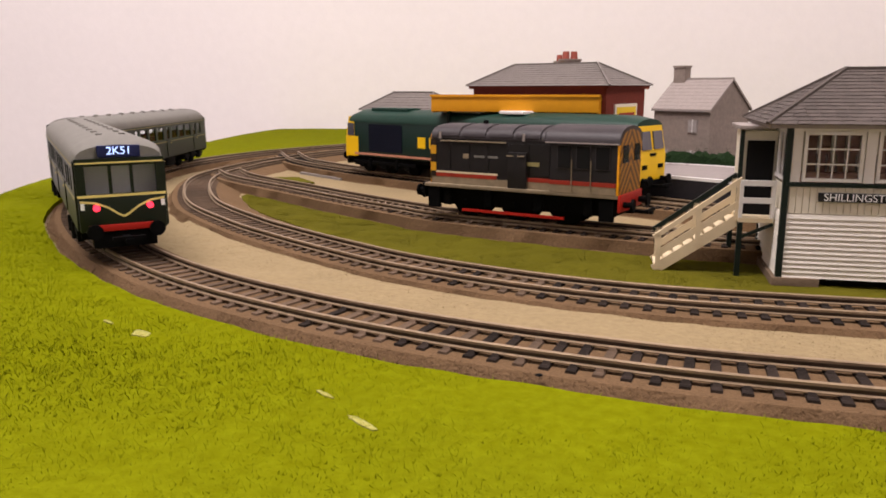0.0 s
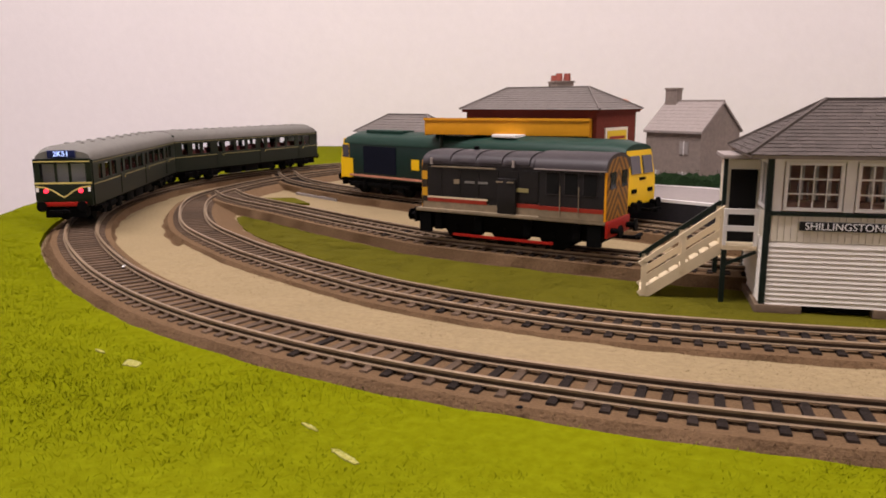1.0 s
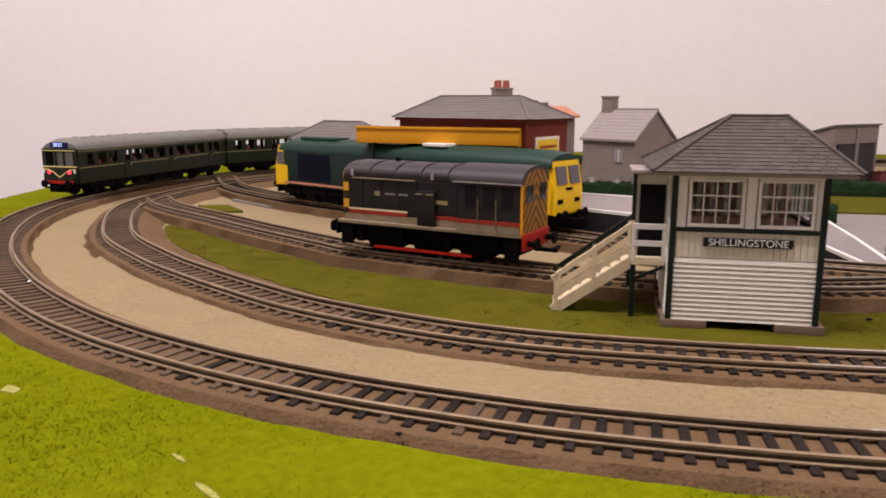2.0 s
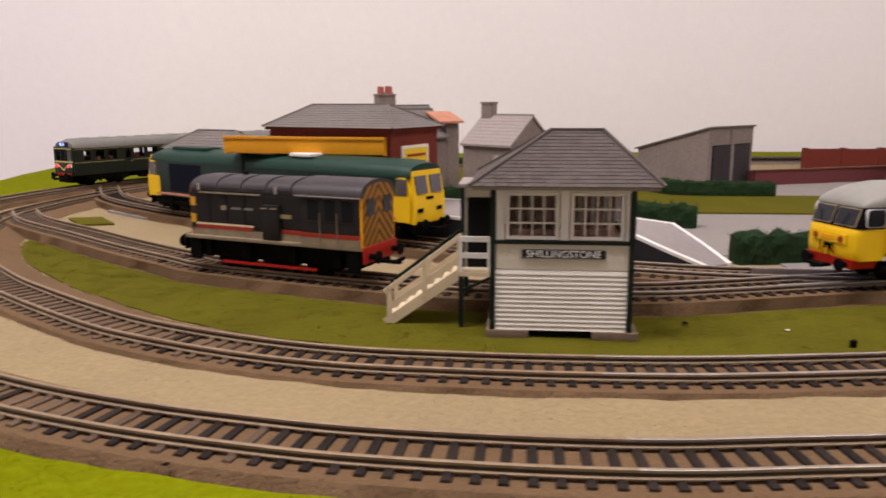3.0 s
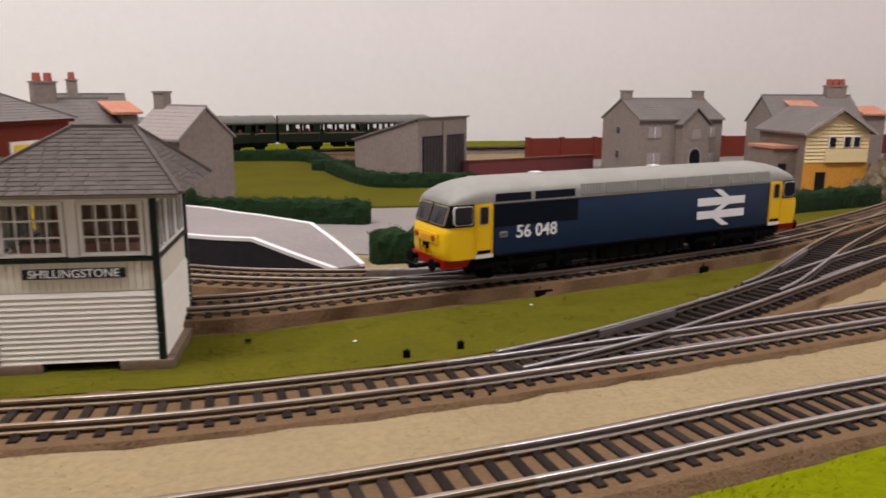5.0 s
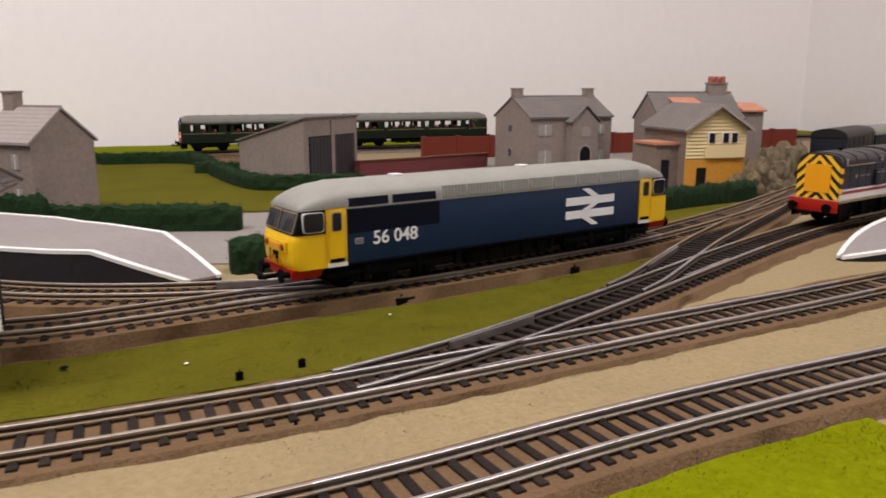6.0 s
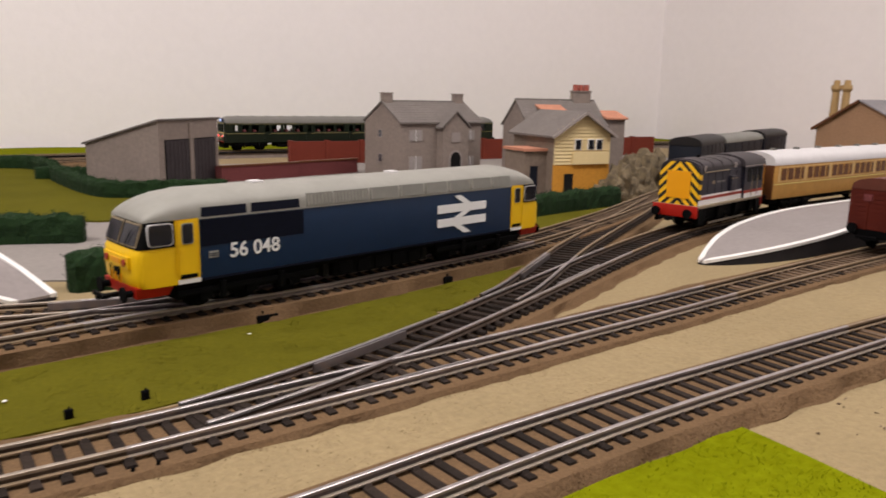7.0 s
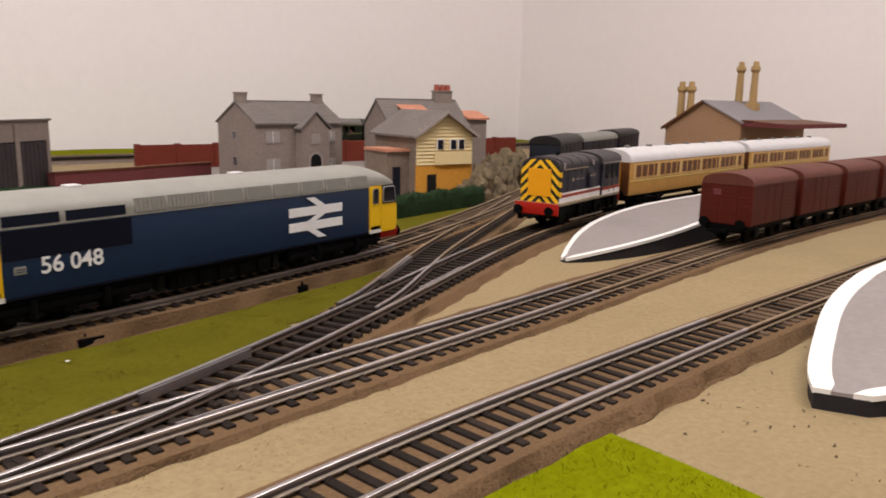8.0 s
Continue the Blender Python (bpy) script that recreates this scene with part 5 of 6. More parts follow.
def box_van():
    t = thing("goods_van", pose(0, 0, 0), "brown goods van with planked sides and curved roof", "goods van", "row of brown vans")
    H, W = 0.0345, 0.0158
    part("body", slab(-H, H, -W, W, 0.0125, 0.0370, bevel=0.0003), M["van"], t, "red-brown body")
    part("roof", loft([roof_ring(x, W + 0.0006, 0.0368, 0.0374, 0.0440, 12) for x in (-H - 0.0006, H + 0.0006)]), M["vanroof"], t, "grey-brown curved roof")
    part("frame", slab(-H, H, -0.0125, 0.0125, 0.0085, 0.0125), M["black"], t)
    for s in (-1, 1):
        for k in range(9):
            z = 0.0130 + k * 0.00265
            part("plank", slab(-H + 0.0008, H - 0.0008, s * W - 0.0003, s * W + 0.0003, z, z + 0.0023), M["van"], t)
            part("plank", slab(s * H - 0.0003, s * H + 0.0003, -W + 0.0008, W - 0.0008, z, z + 0.0023), M["van"], t)
        for x in (-0.0335, -0.0115, 0.0, 0.0115, 0.0335):
            part("stanchion", slab(x - 0.0009, x + 0.0009, s * W - 0.0005, s * W + 0.0011, 0.0125, 0.0370), M["van"], t)
        for y in (-0.006, 0.006):
            part("stanchion", slab(s * H - 0.0005, s * H + 0.0011, y - 0.0008, y + 0.0008, 0.0125, 0.0385), M["van"], t)
        part("solebar", slab(-H, H, s * 0.0130 - 0.0008, s * 0.0130 + 0.0008, 0.0095, 0.0125), M["black"], t)
        for x in (-0.019, 0.019):
            part("axle_box", slab(x - 0.003, x + 0.003, s * 0.0128 - 0.0014, s * 0.0128 + 0.0014, 0.0040, 0.0100, bevel=0.0005), M["black"], t)
        buffers(t, s * H, s)
    part("end_label", slab(-H - 0.0008, -H - 0.0002, 0.0035, 0.0085, 0.0300, 0.0340), M["maroon"], t)
    for x in (-0.019, 0.019):
        wheel_set(t, x, 0.0062)
    return t


def dark_wagon(m, tall):
    t = thing("covered_wagon", m, "dark navy wagon standing on the back line", "wagon", "dark wagons")
    H = 0.050 if tall else 0.070
    part("body", slab(-H, H, -0.0165, 0.0165, 0.0110, 0.0400 if tall else 0.0385, bevel=0.0008), M["navy"], t)
    top = 0.0400 if tall else 0.0385
    part("roof", loft([roof_ring(x, 0.0168, top - 0.0003, top + 0.0004, top + 0.0085, 10) for x in (-H - 0.001, H + 0.001)]), M["shunter" if tall else "roofpanel"], t)
    for k in range(6):
        for s in (-1, 1):
            part("rib", slab(-H + 0.008 + k * (H - 0.008) * 0.4, -H + 0.0095 + k * (H - 0.008) * 0.4, s * 0.0165 - 0.0004, s * 0.0165 + 0.0008, 0.0115, top), M["navy"], t)
    for k in (-1, 1):
        bogie(t, k * (H - 0.022), (-0.011, 0.011), 0.016, 0.0055)
        buffers(t, k * H, k)
    return t


diesel_blue(on_track(C, at_x(C, 0.3986), dz=0.0020) @ Matrix.Scale(0.953, 4))
shunter(on_track(C, at_x(C, 0.0200), 0.028, dz=0.0020), False)
diesel_green(on_track(D, at_x(D, -0.015), dz=0.0017))
shunter(on_track(E_, at_x(E_, 0.700), 0.028), True)
coach(on_track(E_, at_x(E_, 0.880), dz=0.0003), 0)
coach(on_track(E_, at_x(E_, 1.120), dz=0.0003), 1)
van = box_van()
van.matrix_basis = on_track(B, at_x(B, 0.737), 0.018)
for k in range(1, 5):
    copy_thing(van, on_track(B, at_x(B, 0.737 + 0.0795 * k), 0.018))
dark_wagon(on_track(C, at_x(C, 0.895), 0.03, dz=0.0020), True)
dark_wagon(on_track(C, at_x(C, 1.01), 0.04, dz=0.0020), False)
dark_wagon(on_track(C, at_x(C, 1.13), 0.02, dz=0.0020), True)
UNIT_TAIL = railcar(Matrix.Scale(1.03, 4), True, "dark green diesel railcar with grey roof and glowing red tail lamps")
UNIT_LEAD = railcar(Matrix.Scale(1.03, 4), False, "dark green leading railcar with grey roof, coupled ahead of its twin")


# ---- signal box ----
def hip_roof(parent, x0, x1, y0, y1, z0, rx0, rx1, ry, z1, courses, material, label, lap=0.0006, slates=False):
    """Hipped roof in stepped courses of slates, one part a course, over a closed shell."""
    roof = part("roof", loft([[(x0, y0, z0), (x1, y0, z0), (x1, y1, z0), (x0, y1, z0)], [(rx0, ry, z1), (rx1, ry, z1), (rx1, ry + 0.0002, z1), (rx0, ry + 0.0002, z1)]]), M[material], parent, label)
    for k in range(courses):
        f0, f1 = k / courses, (k + 1.25) / courses
        f1 = min(f1, 1)

        def ring(f, up):
            ax0, ax1, ay0, ay1 = x0 + (rx0 - x0) * f, x1 + (rx1 - x1) * f, y0 + (ry - y0) * f, y1 + (ry - y1) * f
            z = z0 + (z1 - z0) * f + up
            return [(ax0 - up, ay0 - up, z), (ax1 + up, ay0 - up, z), (ax1 + up, ay1 + up, z), (ax0 - up, ay1 + up, z)]

        if not slates:
            part("slate_course", loft([ring(f0, 0), ring(f0, lap), ring(f1, lap * 0.15), ring(f1, -lap)]), M[material], roof)
            continue
        lower, upper = ring(f0, 0), ring(f1, 0)
        for side in range(4):
            p, q, r, u = (Vector(v) for v in (lower[side], lower[(side + 1) % 4], upper[(side + 1) % 4], upper[side]))
            out = (q - p).cross(u - p).normalized()
            n = max(1, round((q - p).length / (0.0050 if side != 2 else 1.0)))
            shift = 0.5 if k % 2 else 0.0
            cuts = [0.0] + [(j + shift) / n for j in range(n + 1) if 0.06 < (j + shift) / n < 0.94] + [1.0]
            for c0, c1 in zip(cuts, cuts[1:]):
                lift = lap * random.uniform(0.7, 1.15)
                lo0, lo1, hi0, hi1 = p.lerp(q, c0 + 0.004), p.lerp(q, c1 - 0.004), u.lerp(r, c0 + 0.004), u.lerp(r, c1 - 0.004)
                part("slate", hexa(bmesh.new(), [lo0, lo1, hi1, hi0, lo0 + out * lift, lo1 + out * lift, hi1 + out * lap * 0.2, hi0 + out * lap * 0.2]), M[material], roof)
    for a, b in (((x0, y0), (rx0, ry)), ((x1, y0), (rx1, ry)), ((x1, y1), (rx1, ry)), ((x0, y1), (rx0, ry))):
        part("hip_tile", bar((a[0], a[1], z0 + 0.0006), (b[0], b[1], z1 + 0.0006), 0.0014, 0.0010), M[material], roof)
    part("ridge_tile", bar((rx0 - 0.0008, ry, z1 + 0.0004), (rx1 + 0.0008, ry, z1 + 0.0004), 0.0018, 0.0010), M[material], roof)
    return roof


def sash_window(parent, x0, x1, z0, z1, y, cols, rows, frame="white"):
    w = part("window", slab(x0, x1, y + 0.0004, y + 0.0007, z0, z1), M["pane"], parent, "glazed sash with small panes")
    w.visible_shadow = False
    e = 0.0009
    bm = slab(x0 - e, x1 + e, y - 0.0006, y + 0.0008, z0 - e, z0 + e * 0.4)
    slab(x0 - e, x1 + e, y - 0.0006, y + 0.0008, z1 - e * 0.4, z1 + e, bm)
    slab(x0 - e, x0 + e * 0.4, y - 0.0006, y + 0.0008, z0, z1, bm)
    slab(x1 - e * 0.4, x1 + e, y - 0.0006, y + 0.0008, z0, z1, bm)
    part("frame", bm, M[frame], w)
    for k in range(1, cols):
        x = x0 + (x1 - x0) * k / cols
        part("glazing_bar", slab(x - 0.00022, x + 0.00022, y - 0.0002, y + 0.0006, z0, z1), M[frame], w)
    for k in range(1, rows):
        z = z0 + (z1 - z0) * k / rows
        part("glazing_bar", slab(x0, x1, y - 0.0003, y + 0.0006, z - 0.00028, z + 0.00028), M[frame], w)
    return w


def signal_box(m):
    t = thing("signal_box", m, "cream boarded signal box with slate hipped roof and green corner posts", "signal box")
    X0, X1, Y1 = 0.0026, 0.0572, 0.0530
    for x0, x1 in ((0.0, 0.0173), (0.0428, 0.0610)):
        part("plinth_block", slab(x0, x1, -0.0014, 0.0040, -0.001, 0.0038, bevel=0.0004), M["plinth"], t, "brown stone plinth")
    part("plinth_back", slab(0.0, 0.0610, 0.0480, 0.0545, -0.001, 0.0038, bevel=0.0004), M["plinth"], t)
    for x0, x1 in ((0.0, 0.0060), (0.0545, 0.0610)):
        part("plinth_side", slab(x0, x1, 0.0041, 0.0479, -0.001, 0.0038), M["plinth"], t)
    part("lever_opening", slab(0.0173, 0.0428, 0.0036, 0.0040, -0.0005, 0.0037), M["void"], t, "dark opening below the wall")
    low = bmesh.new()
    slab(X0, X1, 0.0006, 0.0016, 0.0036, 0.0396, low)
    slab(X0, X1, Y1 - 0.0016, Y1, 0.0036, 0.0610, low)
    slab(X0, X0 + 0.001, 0.0016, Y1 - 0.0016, 0.0036, 0.0396, low)
    slab(X1 - 0.001, X1, 0.0016, Y1 - 0.0016, 0.0036, 0.0396, low)
    w = part("wall", low, M["cream"], t, "cream painted boarding")
    for k in range(13):
        z = 0.0038 + k * 0.00193
        part("board", hexa(bmesh.new(), [(X0 + 0.0006, -0.0004, z), (X1 - 0.0006, -0.0004, z), (X1 - 0.0006, 0.0007, z), (X0 + 0.0006, 0.0007, z),
                                         (X0 + 0.0006, 0.0002, z + 0.0018), (X1 - 0.0006, 0.0002, z + 0.0018), (X1 - 0.0006, 0.0007, z + 0.0018), (X0 + 0.0006, 0.0007, z + 0.0018)]), M["lap"], w)
        for x, s in ((X0, -1), (X1, 1)):
            part("board", hexa(bmesh.new(), [(x - s * 0.0001, 0.0010, z), (x + s * 0.0009, 0.0010, z), (x + s * 0.0009, Y1 - 0.001, z), (x - s * 0.0001, Y1 - 0.001, z),
                                             (x - s * 0.0001, 0.0010, z + 0.0018), (x + s * 0.0003, 0.0010, z + 0.0018), (x + s * 0.0003, Y1 - 0.001, z + 0.0018), (x - s * 0.0001, Y1 - 0.001, z + 0.0018)]), M["lap"], w)
    for k in range(22):
        x = X0 + 0.0015 + k * 0.00242
        part("matchboard", slab(x, x + 0.0022, 0.0000, 0.0008, 0.0291, 0.0392), M["cream"], w)
    for x in (X0 - 0.0012, X1 - 0.0010):
        for y in (-0.0008, Y1 - 0.0012):
            part("corner_post", slab(x, x + 0.0022, y, y + 0.0022, 0.0036, 0.0618), M["green"], t, "dark green corner post")
    part("sill", slab(X0, X1, -0.0012, 0.0016, 0.0394, 0.0408), M["green"], t, "dark green sill band")
    part("sill", slab(X1 - 0.001, X1 + 0.001, 0.002, Y1 - 0.002, 0.0394, 0.0408), M["green"], t)
    for x0, x1 in ((0.0086, 0.0276), (0.0340, 0.0530)):
        sash_window(t, x0, x1, 0.0422, 0.0592, 0.0, 4, 3)
    for x0, x1 in ((X0 + 0.0012, 0.0072), (0.0290, 0.0326), (0.0544, X1 - 0.0012)):
        part("mullion", slab(x0, x1, -0.0002, 0.0014, 0.0410, 0.0606), M["white"], t)
    part("head", slab(X0, X1, -0.0006, 0.0016, 0.0602, 0.0618), M["white"], t)
    for x, s in ((X0, -1), (X1, 1)):
        for y0, y1 in ((0.0035, 0.0165), (0.0195, 0.0325), (0.0355, 0.0485)):
            p = part("side_pane", slab(min(x, x + s * 0.0003), max(x, x + s * 0.0003), y0, y1, 0.0422, 0.0592), M["pane"], t)
            p.visible_shadow = False
            fb = bmesh.new()
            for ya, yb, za, zb in ((y0 - 0.0012, y1 + 0.0012, 0.0410, 0.0424), (y0 - 0.0012, y1 + 0.0012, 0.0590, 0.0606), (y0 - 0.0014, y0 + 0.0004, 0.0424, 0.0590), (y1 - 0.0004, y1 + 0.0014, 0.0424, 0.0590), ((y0 + y1) / 2 - 0.0003, (y0 + y1) / 2 + 0.0003, 0.0424, 0.0590)):
                slab(min(x - s * 0.0004, x + s * 0.0006), max(x - s * 0.0004, x + s * 0.0006), ya, yb, za, zb, fb)
            part("frame", fb, M["white"], p)
    part("cabin_floor", slab(X0 + 0.0012, X1 - 0.0012, 0.0018, Y1 - 0.002, 0.0385, 0.0396), M["inside"], t)
    part("cabin_back", slab(X0 + 0.0012, X1 - 0.0012, Y1 - 0.0030, Y1 - 0.0018, 0.0397, 0.0610), M["inside"], t, "brown boarded interior")
    for k in range(9):
        part("cabin_batten", slab(0.006 + k * 0.0056, 0.0078 + k * 0.0056, Y1 - 0.0038, Y1 - 0.0030, 0.0397, 0.0608), M["cream"], t)
    part("lever_frame", slab(0.010, 0.050, 0.012, 0.017, 0.0397, 0.0435, bevel=0.0004), M["inside"], t)
    for k in range(11):
        part("lever", rod((0.012 + k * 0.0036, 0.0145, 0.0435), (0.012 + k * 0.0036, 0.0155, 0.0505), 0.0004, None, 6), M["stonelight"], t)
    n = part("name_board", slab(0.0142, 0.0470, -0.0012, 0.0002, 0.0338, 0.0372, bevel=0.0002), M["sign"], t, "black station name board with white letters")
    text("lettering", "SHILLINGSTONE", 0.0040, M["letter"], n, pose(0.0306, -0.00125, 0.0355, 90, 0, 0))
    part("eaves_board", slab(-0.0055, 0.0665, -0.0050, 0.0590, 0.0614, 0.0628), M["stonelight"], t, "pale eaves board")
    hip_roof(t, -0.0068, 0.0680, -0.0062, 0.0602, 0.0628, 0.0260, 0.0470, 0.0268, 0.0832, 16, "slate", "grey slate hipped roof in courses", 0.00038, slates=True)
    # porch and landing
    part("porch", slab(-0.0108, X0 - 0.0004, 0.0230, 0.0450, 0.0240, 0.0590), M["cream"], t, "cream porch at the stair head")
    part("porch_door", slab(-0.0092, 0.0012, 0.0222, 0.0231, 0.0245, 0.0550), M["void"], t, "dark open doorway")
    part("porch_post", slab(-0.0122, -0.0106, 0.0215, 0.0232, 0.0240, 0.0600), M["green"], t)
    part("porch_roof", slab(-0.0130, 0.0010, 0.0190, 0.0470, 0.0595, 0.0612, bevel=0.0003), M["stonelight"], t, "pale flat porch roof")
    st = thing("outside_stair", m, "cream timber stair with green handrail up to the signal box landing", "stair")
    part("landing", slab(-0.0120, 0.0012, 0.0120, 0.0450, 0.0228, 0.0246), M["buff"], st)
    for x, y in ((-0.0112, 0.0128), (-0.0112, 0.0430)):
        part("post", slab(x - 0.0010, x + 0.0010, y - 0.0010, y + 0.0010, 0.0, 0.0228), M["green"], st, "dark green post")
    part("brace", bar((-0.0108, 0.0128, 0.0165), (0.0012, 0.0128, 0.0222), 0.0012, 0.0012), M["green"], st)
    for z in (0.0318, 0.0388):
        part("rail", slab(-0.0120, 0.0014, 0.0120, 0.0134, z - 0.0012, z + 0.0010), M["white"], st)
    for x in (-0.0114, 0.0006):
        part("baluster", slab(x - 0.0007, x + 0.0007, 0.0121, 0.0133, 0.0246, 0.0388), M["white"], st)
    for y, k in ((0.0150, "buff"), (0.0330, "buff")):
        part("stringer", bar((-0.0440, y, 0.0006), (-0.0118, y, 0.0234), 0.0010, 0.0042), M[k], st)
        part("mid_rail", bar((-0.0425, y, 0.0078), (-0.0118, y, 0.0300), 0.0010, 0.0026), M["buff"], st)
        for x, z in ((-0.0425, 0.0010), (-0.0270, 0.0122), (-0.0120, 0.0232)):
            part("newel", slab(x - 0.0010, x + 0.0010, y - 0.0008, y + 0.0008, z, z + 0.0150), M["buff"], st)
        part("handrail", bar((-0.0445, y, 0.0146), (-0.0110, y, 0.0400), 0.0016, 0.0020), M["green" if y > 0.02 else "buff"], st)
    for k in range(8):
        f = (k + 0.5) / 8
        part("tread", slab(-0.0440 + f * 0.0322 - 0.0022, -0.0440 + f * 0.0322 + 0.0022, 0.0154, 0.0326, 0.0004 + f * 0.0230, 0.0012 + f * 0.0230), M["buff"], st)
    return t


signal_box(pose(0.1190, 0.3362, 0.0, 0, 0, -6.2))


# ---- houses ----
def gable_house(name, m, L, Dp, eave, ridge, wall, roof, label, chimneys=(), windows=(), door=None, over=0.0025, courses=9):
    """A plain gabled house: x along the front, y to the back."""
    t = thing(name, m, label, "house")
    part("wall", prism([(0, -0.001), (Dp, -0.001), (Dp, eave), (Dp / 2, ridge - 0.0008), (0, eave)], 0, L), M[wall], t)
    rise, run = ridge - eave, Dp / 2
    for s, y0 in ((1, 0), (-1, Dp)):
        e = (y0 - s * over, eave - rise * over / run)
        r = part("roof_slope", prism([(e[0], e[1]), (Dp / 2, ridge), (Dp / 2, ridge + 0.0016), (e[0], e[1] + 0.0016)], -over * 0.6, L + over * 0.6), M[roof], t, "slated roof slope")
        for k in range(courses):
            f, g = k / courses, (k + 1.15) / courses
            g = min(g, 1)
            a = (e[0] + (Dp / 2 - e[0]) * f, e[1] + (ridge - e[1]) * f + 0.0016)
            b = (e[0] + (Dp / 2 - e[0]) * g, e[1] + (ridge - e[1]) * g + 0.0016)
            part("slate_course", prism([(a[0], a[1]), (b[0], b[1]), (b[0], b[1] + 0.0001), (a[0], a[1] + 0.00035)], -over * 0.6, L + over * 0.6), M[roof], r)
    part("ridge_tile", slab(-over * 0.6, L + over * 0.6, Dp / 2 - 0.001, Dp / 2 + 0.001, ridge + 0.0010, ridge + 0.0026), M[roof], t)
    for cx, cw, top, pots, pot in chimneys:
        c = part("chimney", slab(cx - cw / 2, cx + cw / 2, Dp / 2 - 0.0042, Dp / 2 + 0.0042, ridge - 0.010, top), M[wall], t, "chimney stack")
        part("chimney_cap", slab(cx - cw / 2 - 0.0007, cx + cw / 2 + 0.0007, Dp / 2 - 0.0049, Dp / 2 + 0.0049, top - 0.0002, top + 0.0014), M[wall], c)
        for k in range(pots):
            x = cx + (k - (pots - 1) / 2) * cw / max(pots, 1)
            part("pot", rod((x, Dp / 2, top + 0.001), (x, Dp / 2, top + 0.0080), 0.0034, None, 12, 0.0029), M[pot], c, "terracotta chimney pot")
    for face, a, b, z0, z1 in windows:
        if face == "front":
            f = part("window", slab(a, b, -0.0005, 0.0004, z0, z1), M["stonelight"], t, "stone-framed window")
            part("pane", slab(a + 0.0008, b - 0.0008, -0.0008, -0.0004, z0 + 0.0008, z1 - 0.0008), M["stonepane"], f)
            part("glazing_bar", slab((a + b) / 2 - 0.0003, (a + b) / 2 + 0.0003, -0.0010, -0.0006, z0, z1), M["white"], f)
        else:
            x = 0 if face == "left" else L
            s = -1 if face == "left" else 1
            f = part("window", slab(min(x - s * 0.0004, x + s * 0.0005), max(x - s * 0.0004, x + s * 0.0005), a, b, z0, z1), M["stonelight"], t, "stone-framed window")
            part("pane", slab(min(x + s * 0.0003, x + s * 0.0008), max(x + s * 0.0003, x + s * 0.0008), a + 0.0008, b - 0.0008, z0 + 0.0008, z1 - 0.0008), M["smoke"], f)
    if door:
        a, b, z = door
        part("door", slab(a, b, -0.0006, 0.0004, 0, z), M["void"], t, "dark doorway")
    return t


gable_house("stone_house", pose(0.1214, 0.7113, 0, 0, 0, -44.5), 0.0542, 0.0553, 0.0585, 0.0810, "stone", "stonelight", "small grey stone house with one chimney behind a hedge",
            chimneys=((0.006, 0.011, 0.0925, 0, "pot"),), windows=(("front", 0.034, 0.043, 0.039, 0.050), ("front", 0.034, 0.043, 0.014, 0.025), ("front", 0.008, 0.016, 0.014, 0.025)))
behind = gable_house("terraced_house", pose(0.058, 0.735, 0, 0, 0, 35), 0.060, 0.050, 0.062, 0.0855, "stone", "roofgrey", "grey house with orange roof patches behind the station",
                     chimneys=((0.008, 0.018, 0.1000, 2, "pot"),), windows=(("right", 0.008, 0.018, 0.035, 0.048), ("right", 0.030, 0.040, 0.035, 0.048)))
gable_house("terraced_house", pose(0.030, 0.885, 0, 0, 0, 20), 0.070, 0.045, 0.066, 0.0880, "stone", "roofgrey", "small grey house with a single chimney pot behind the station",
            chimneys=((0.022, 0.009, 0.1030, 1, "pot"),))
part("orange_roof", prism([(-0.004, 0.0740), (0.020, 0.0830), (0.020, 0.0850), (-0.004, 0.0760)], 0.050, 0.078), M["orange"], behind, "orange tiled lean-to roof")
part("annexe", slab(0.0605, 0.075, 0.0, 0.042, 0, 0.0735), M["stone"], behind)

house = gable_house("stone_house", pose(0.634, 0.836, 0, 0, 0, 6), 0.114, 0.074, 0.0640, 0.0850, "stone", "roofgrey", "large grey stone house with two chimneys and gabled porch bay",
                    chimneys=((0.006, 0.011, 0.0945, 0, "pot"), (0.106, 0.011, 0.0945, 0, "pot")),
                    windows=(("front", 0.012, 0.030, 0.043, 0.056), ("front", 0.012, 0.030, 0.012, 0.027), ("front", 0.092, 0.104, 0.043, 0.055), ("front", 0.092, 0.104, 0.012, 0.025), ("left", 0.036, 0.044, 0.046, 0.055), ("left", 0.036, 0.044, 0.018, 0.028)))
part("bay", loft([[(0.050, -0.012, -0.001), (0.086, -0.012, -0.001), (0.086, -0.012, 0.058), (0.068, -0.012, 0.0745), (0.050, -0.012, 0.058)], [(0.050, 0.02, -0.001), (0.086, 0.02, -0.001), (0.086, 0.02, 0.058), (0.068, 0.02, 0.0745), (0.050, 0.02, 0.058)]]), M["stone"], house, "projecting porch bay")
for s in (-1, 1):
    part("bay_roof", loft([[(0.068, y, 0.0760), (0.068 + s * 0.021, y, 0.0575), (0.068 + s * 0.021, y, 0.0590), (0.068, y, 0.0776)] for y in (-0.014, 0.026)]), M["roofgrey"], house)
dw = part("doorway", plate([(0.061, -0.0125), (0.075, -0.0125), (0.075, -0.0110), (0.061, -0.0110)], 0.0, 0.024), M["void"], house, "dark arched doorway")
part("arch", wedge([(0.068 + 0.007 * math.cos(math.pi * k / 10), 0.024 + 0.007 * math.sin(math.pi * k / 10)) for k in range(11)], -0.0125, -0.0110), M["void"], dw)
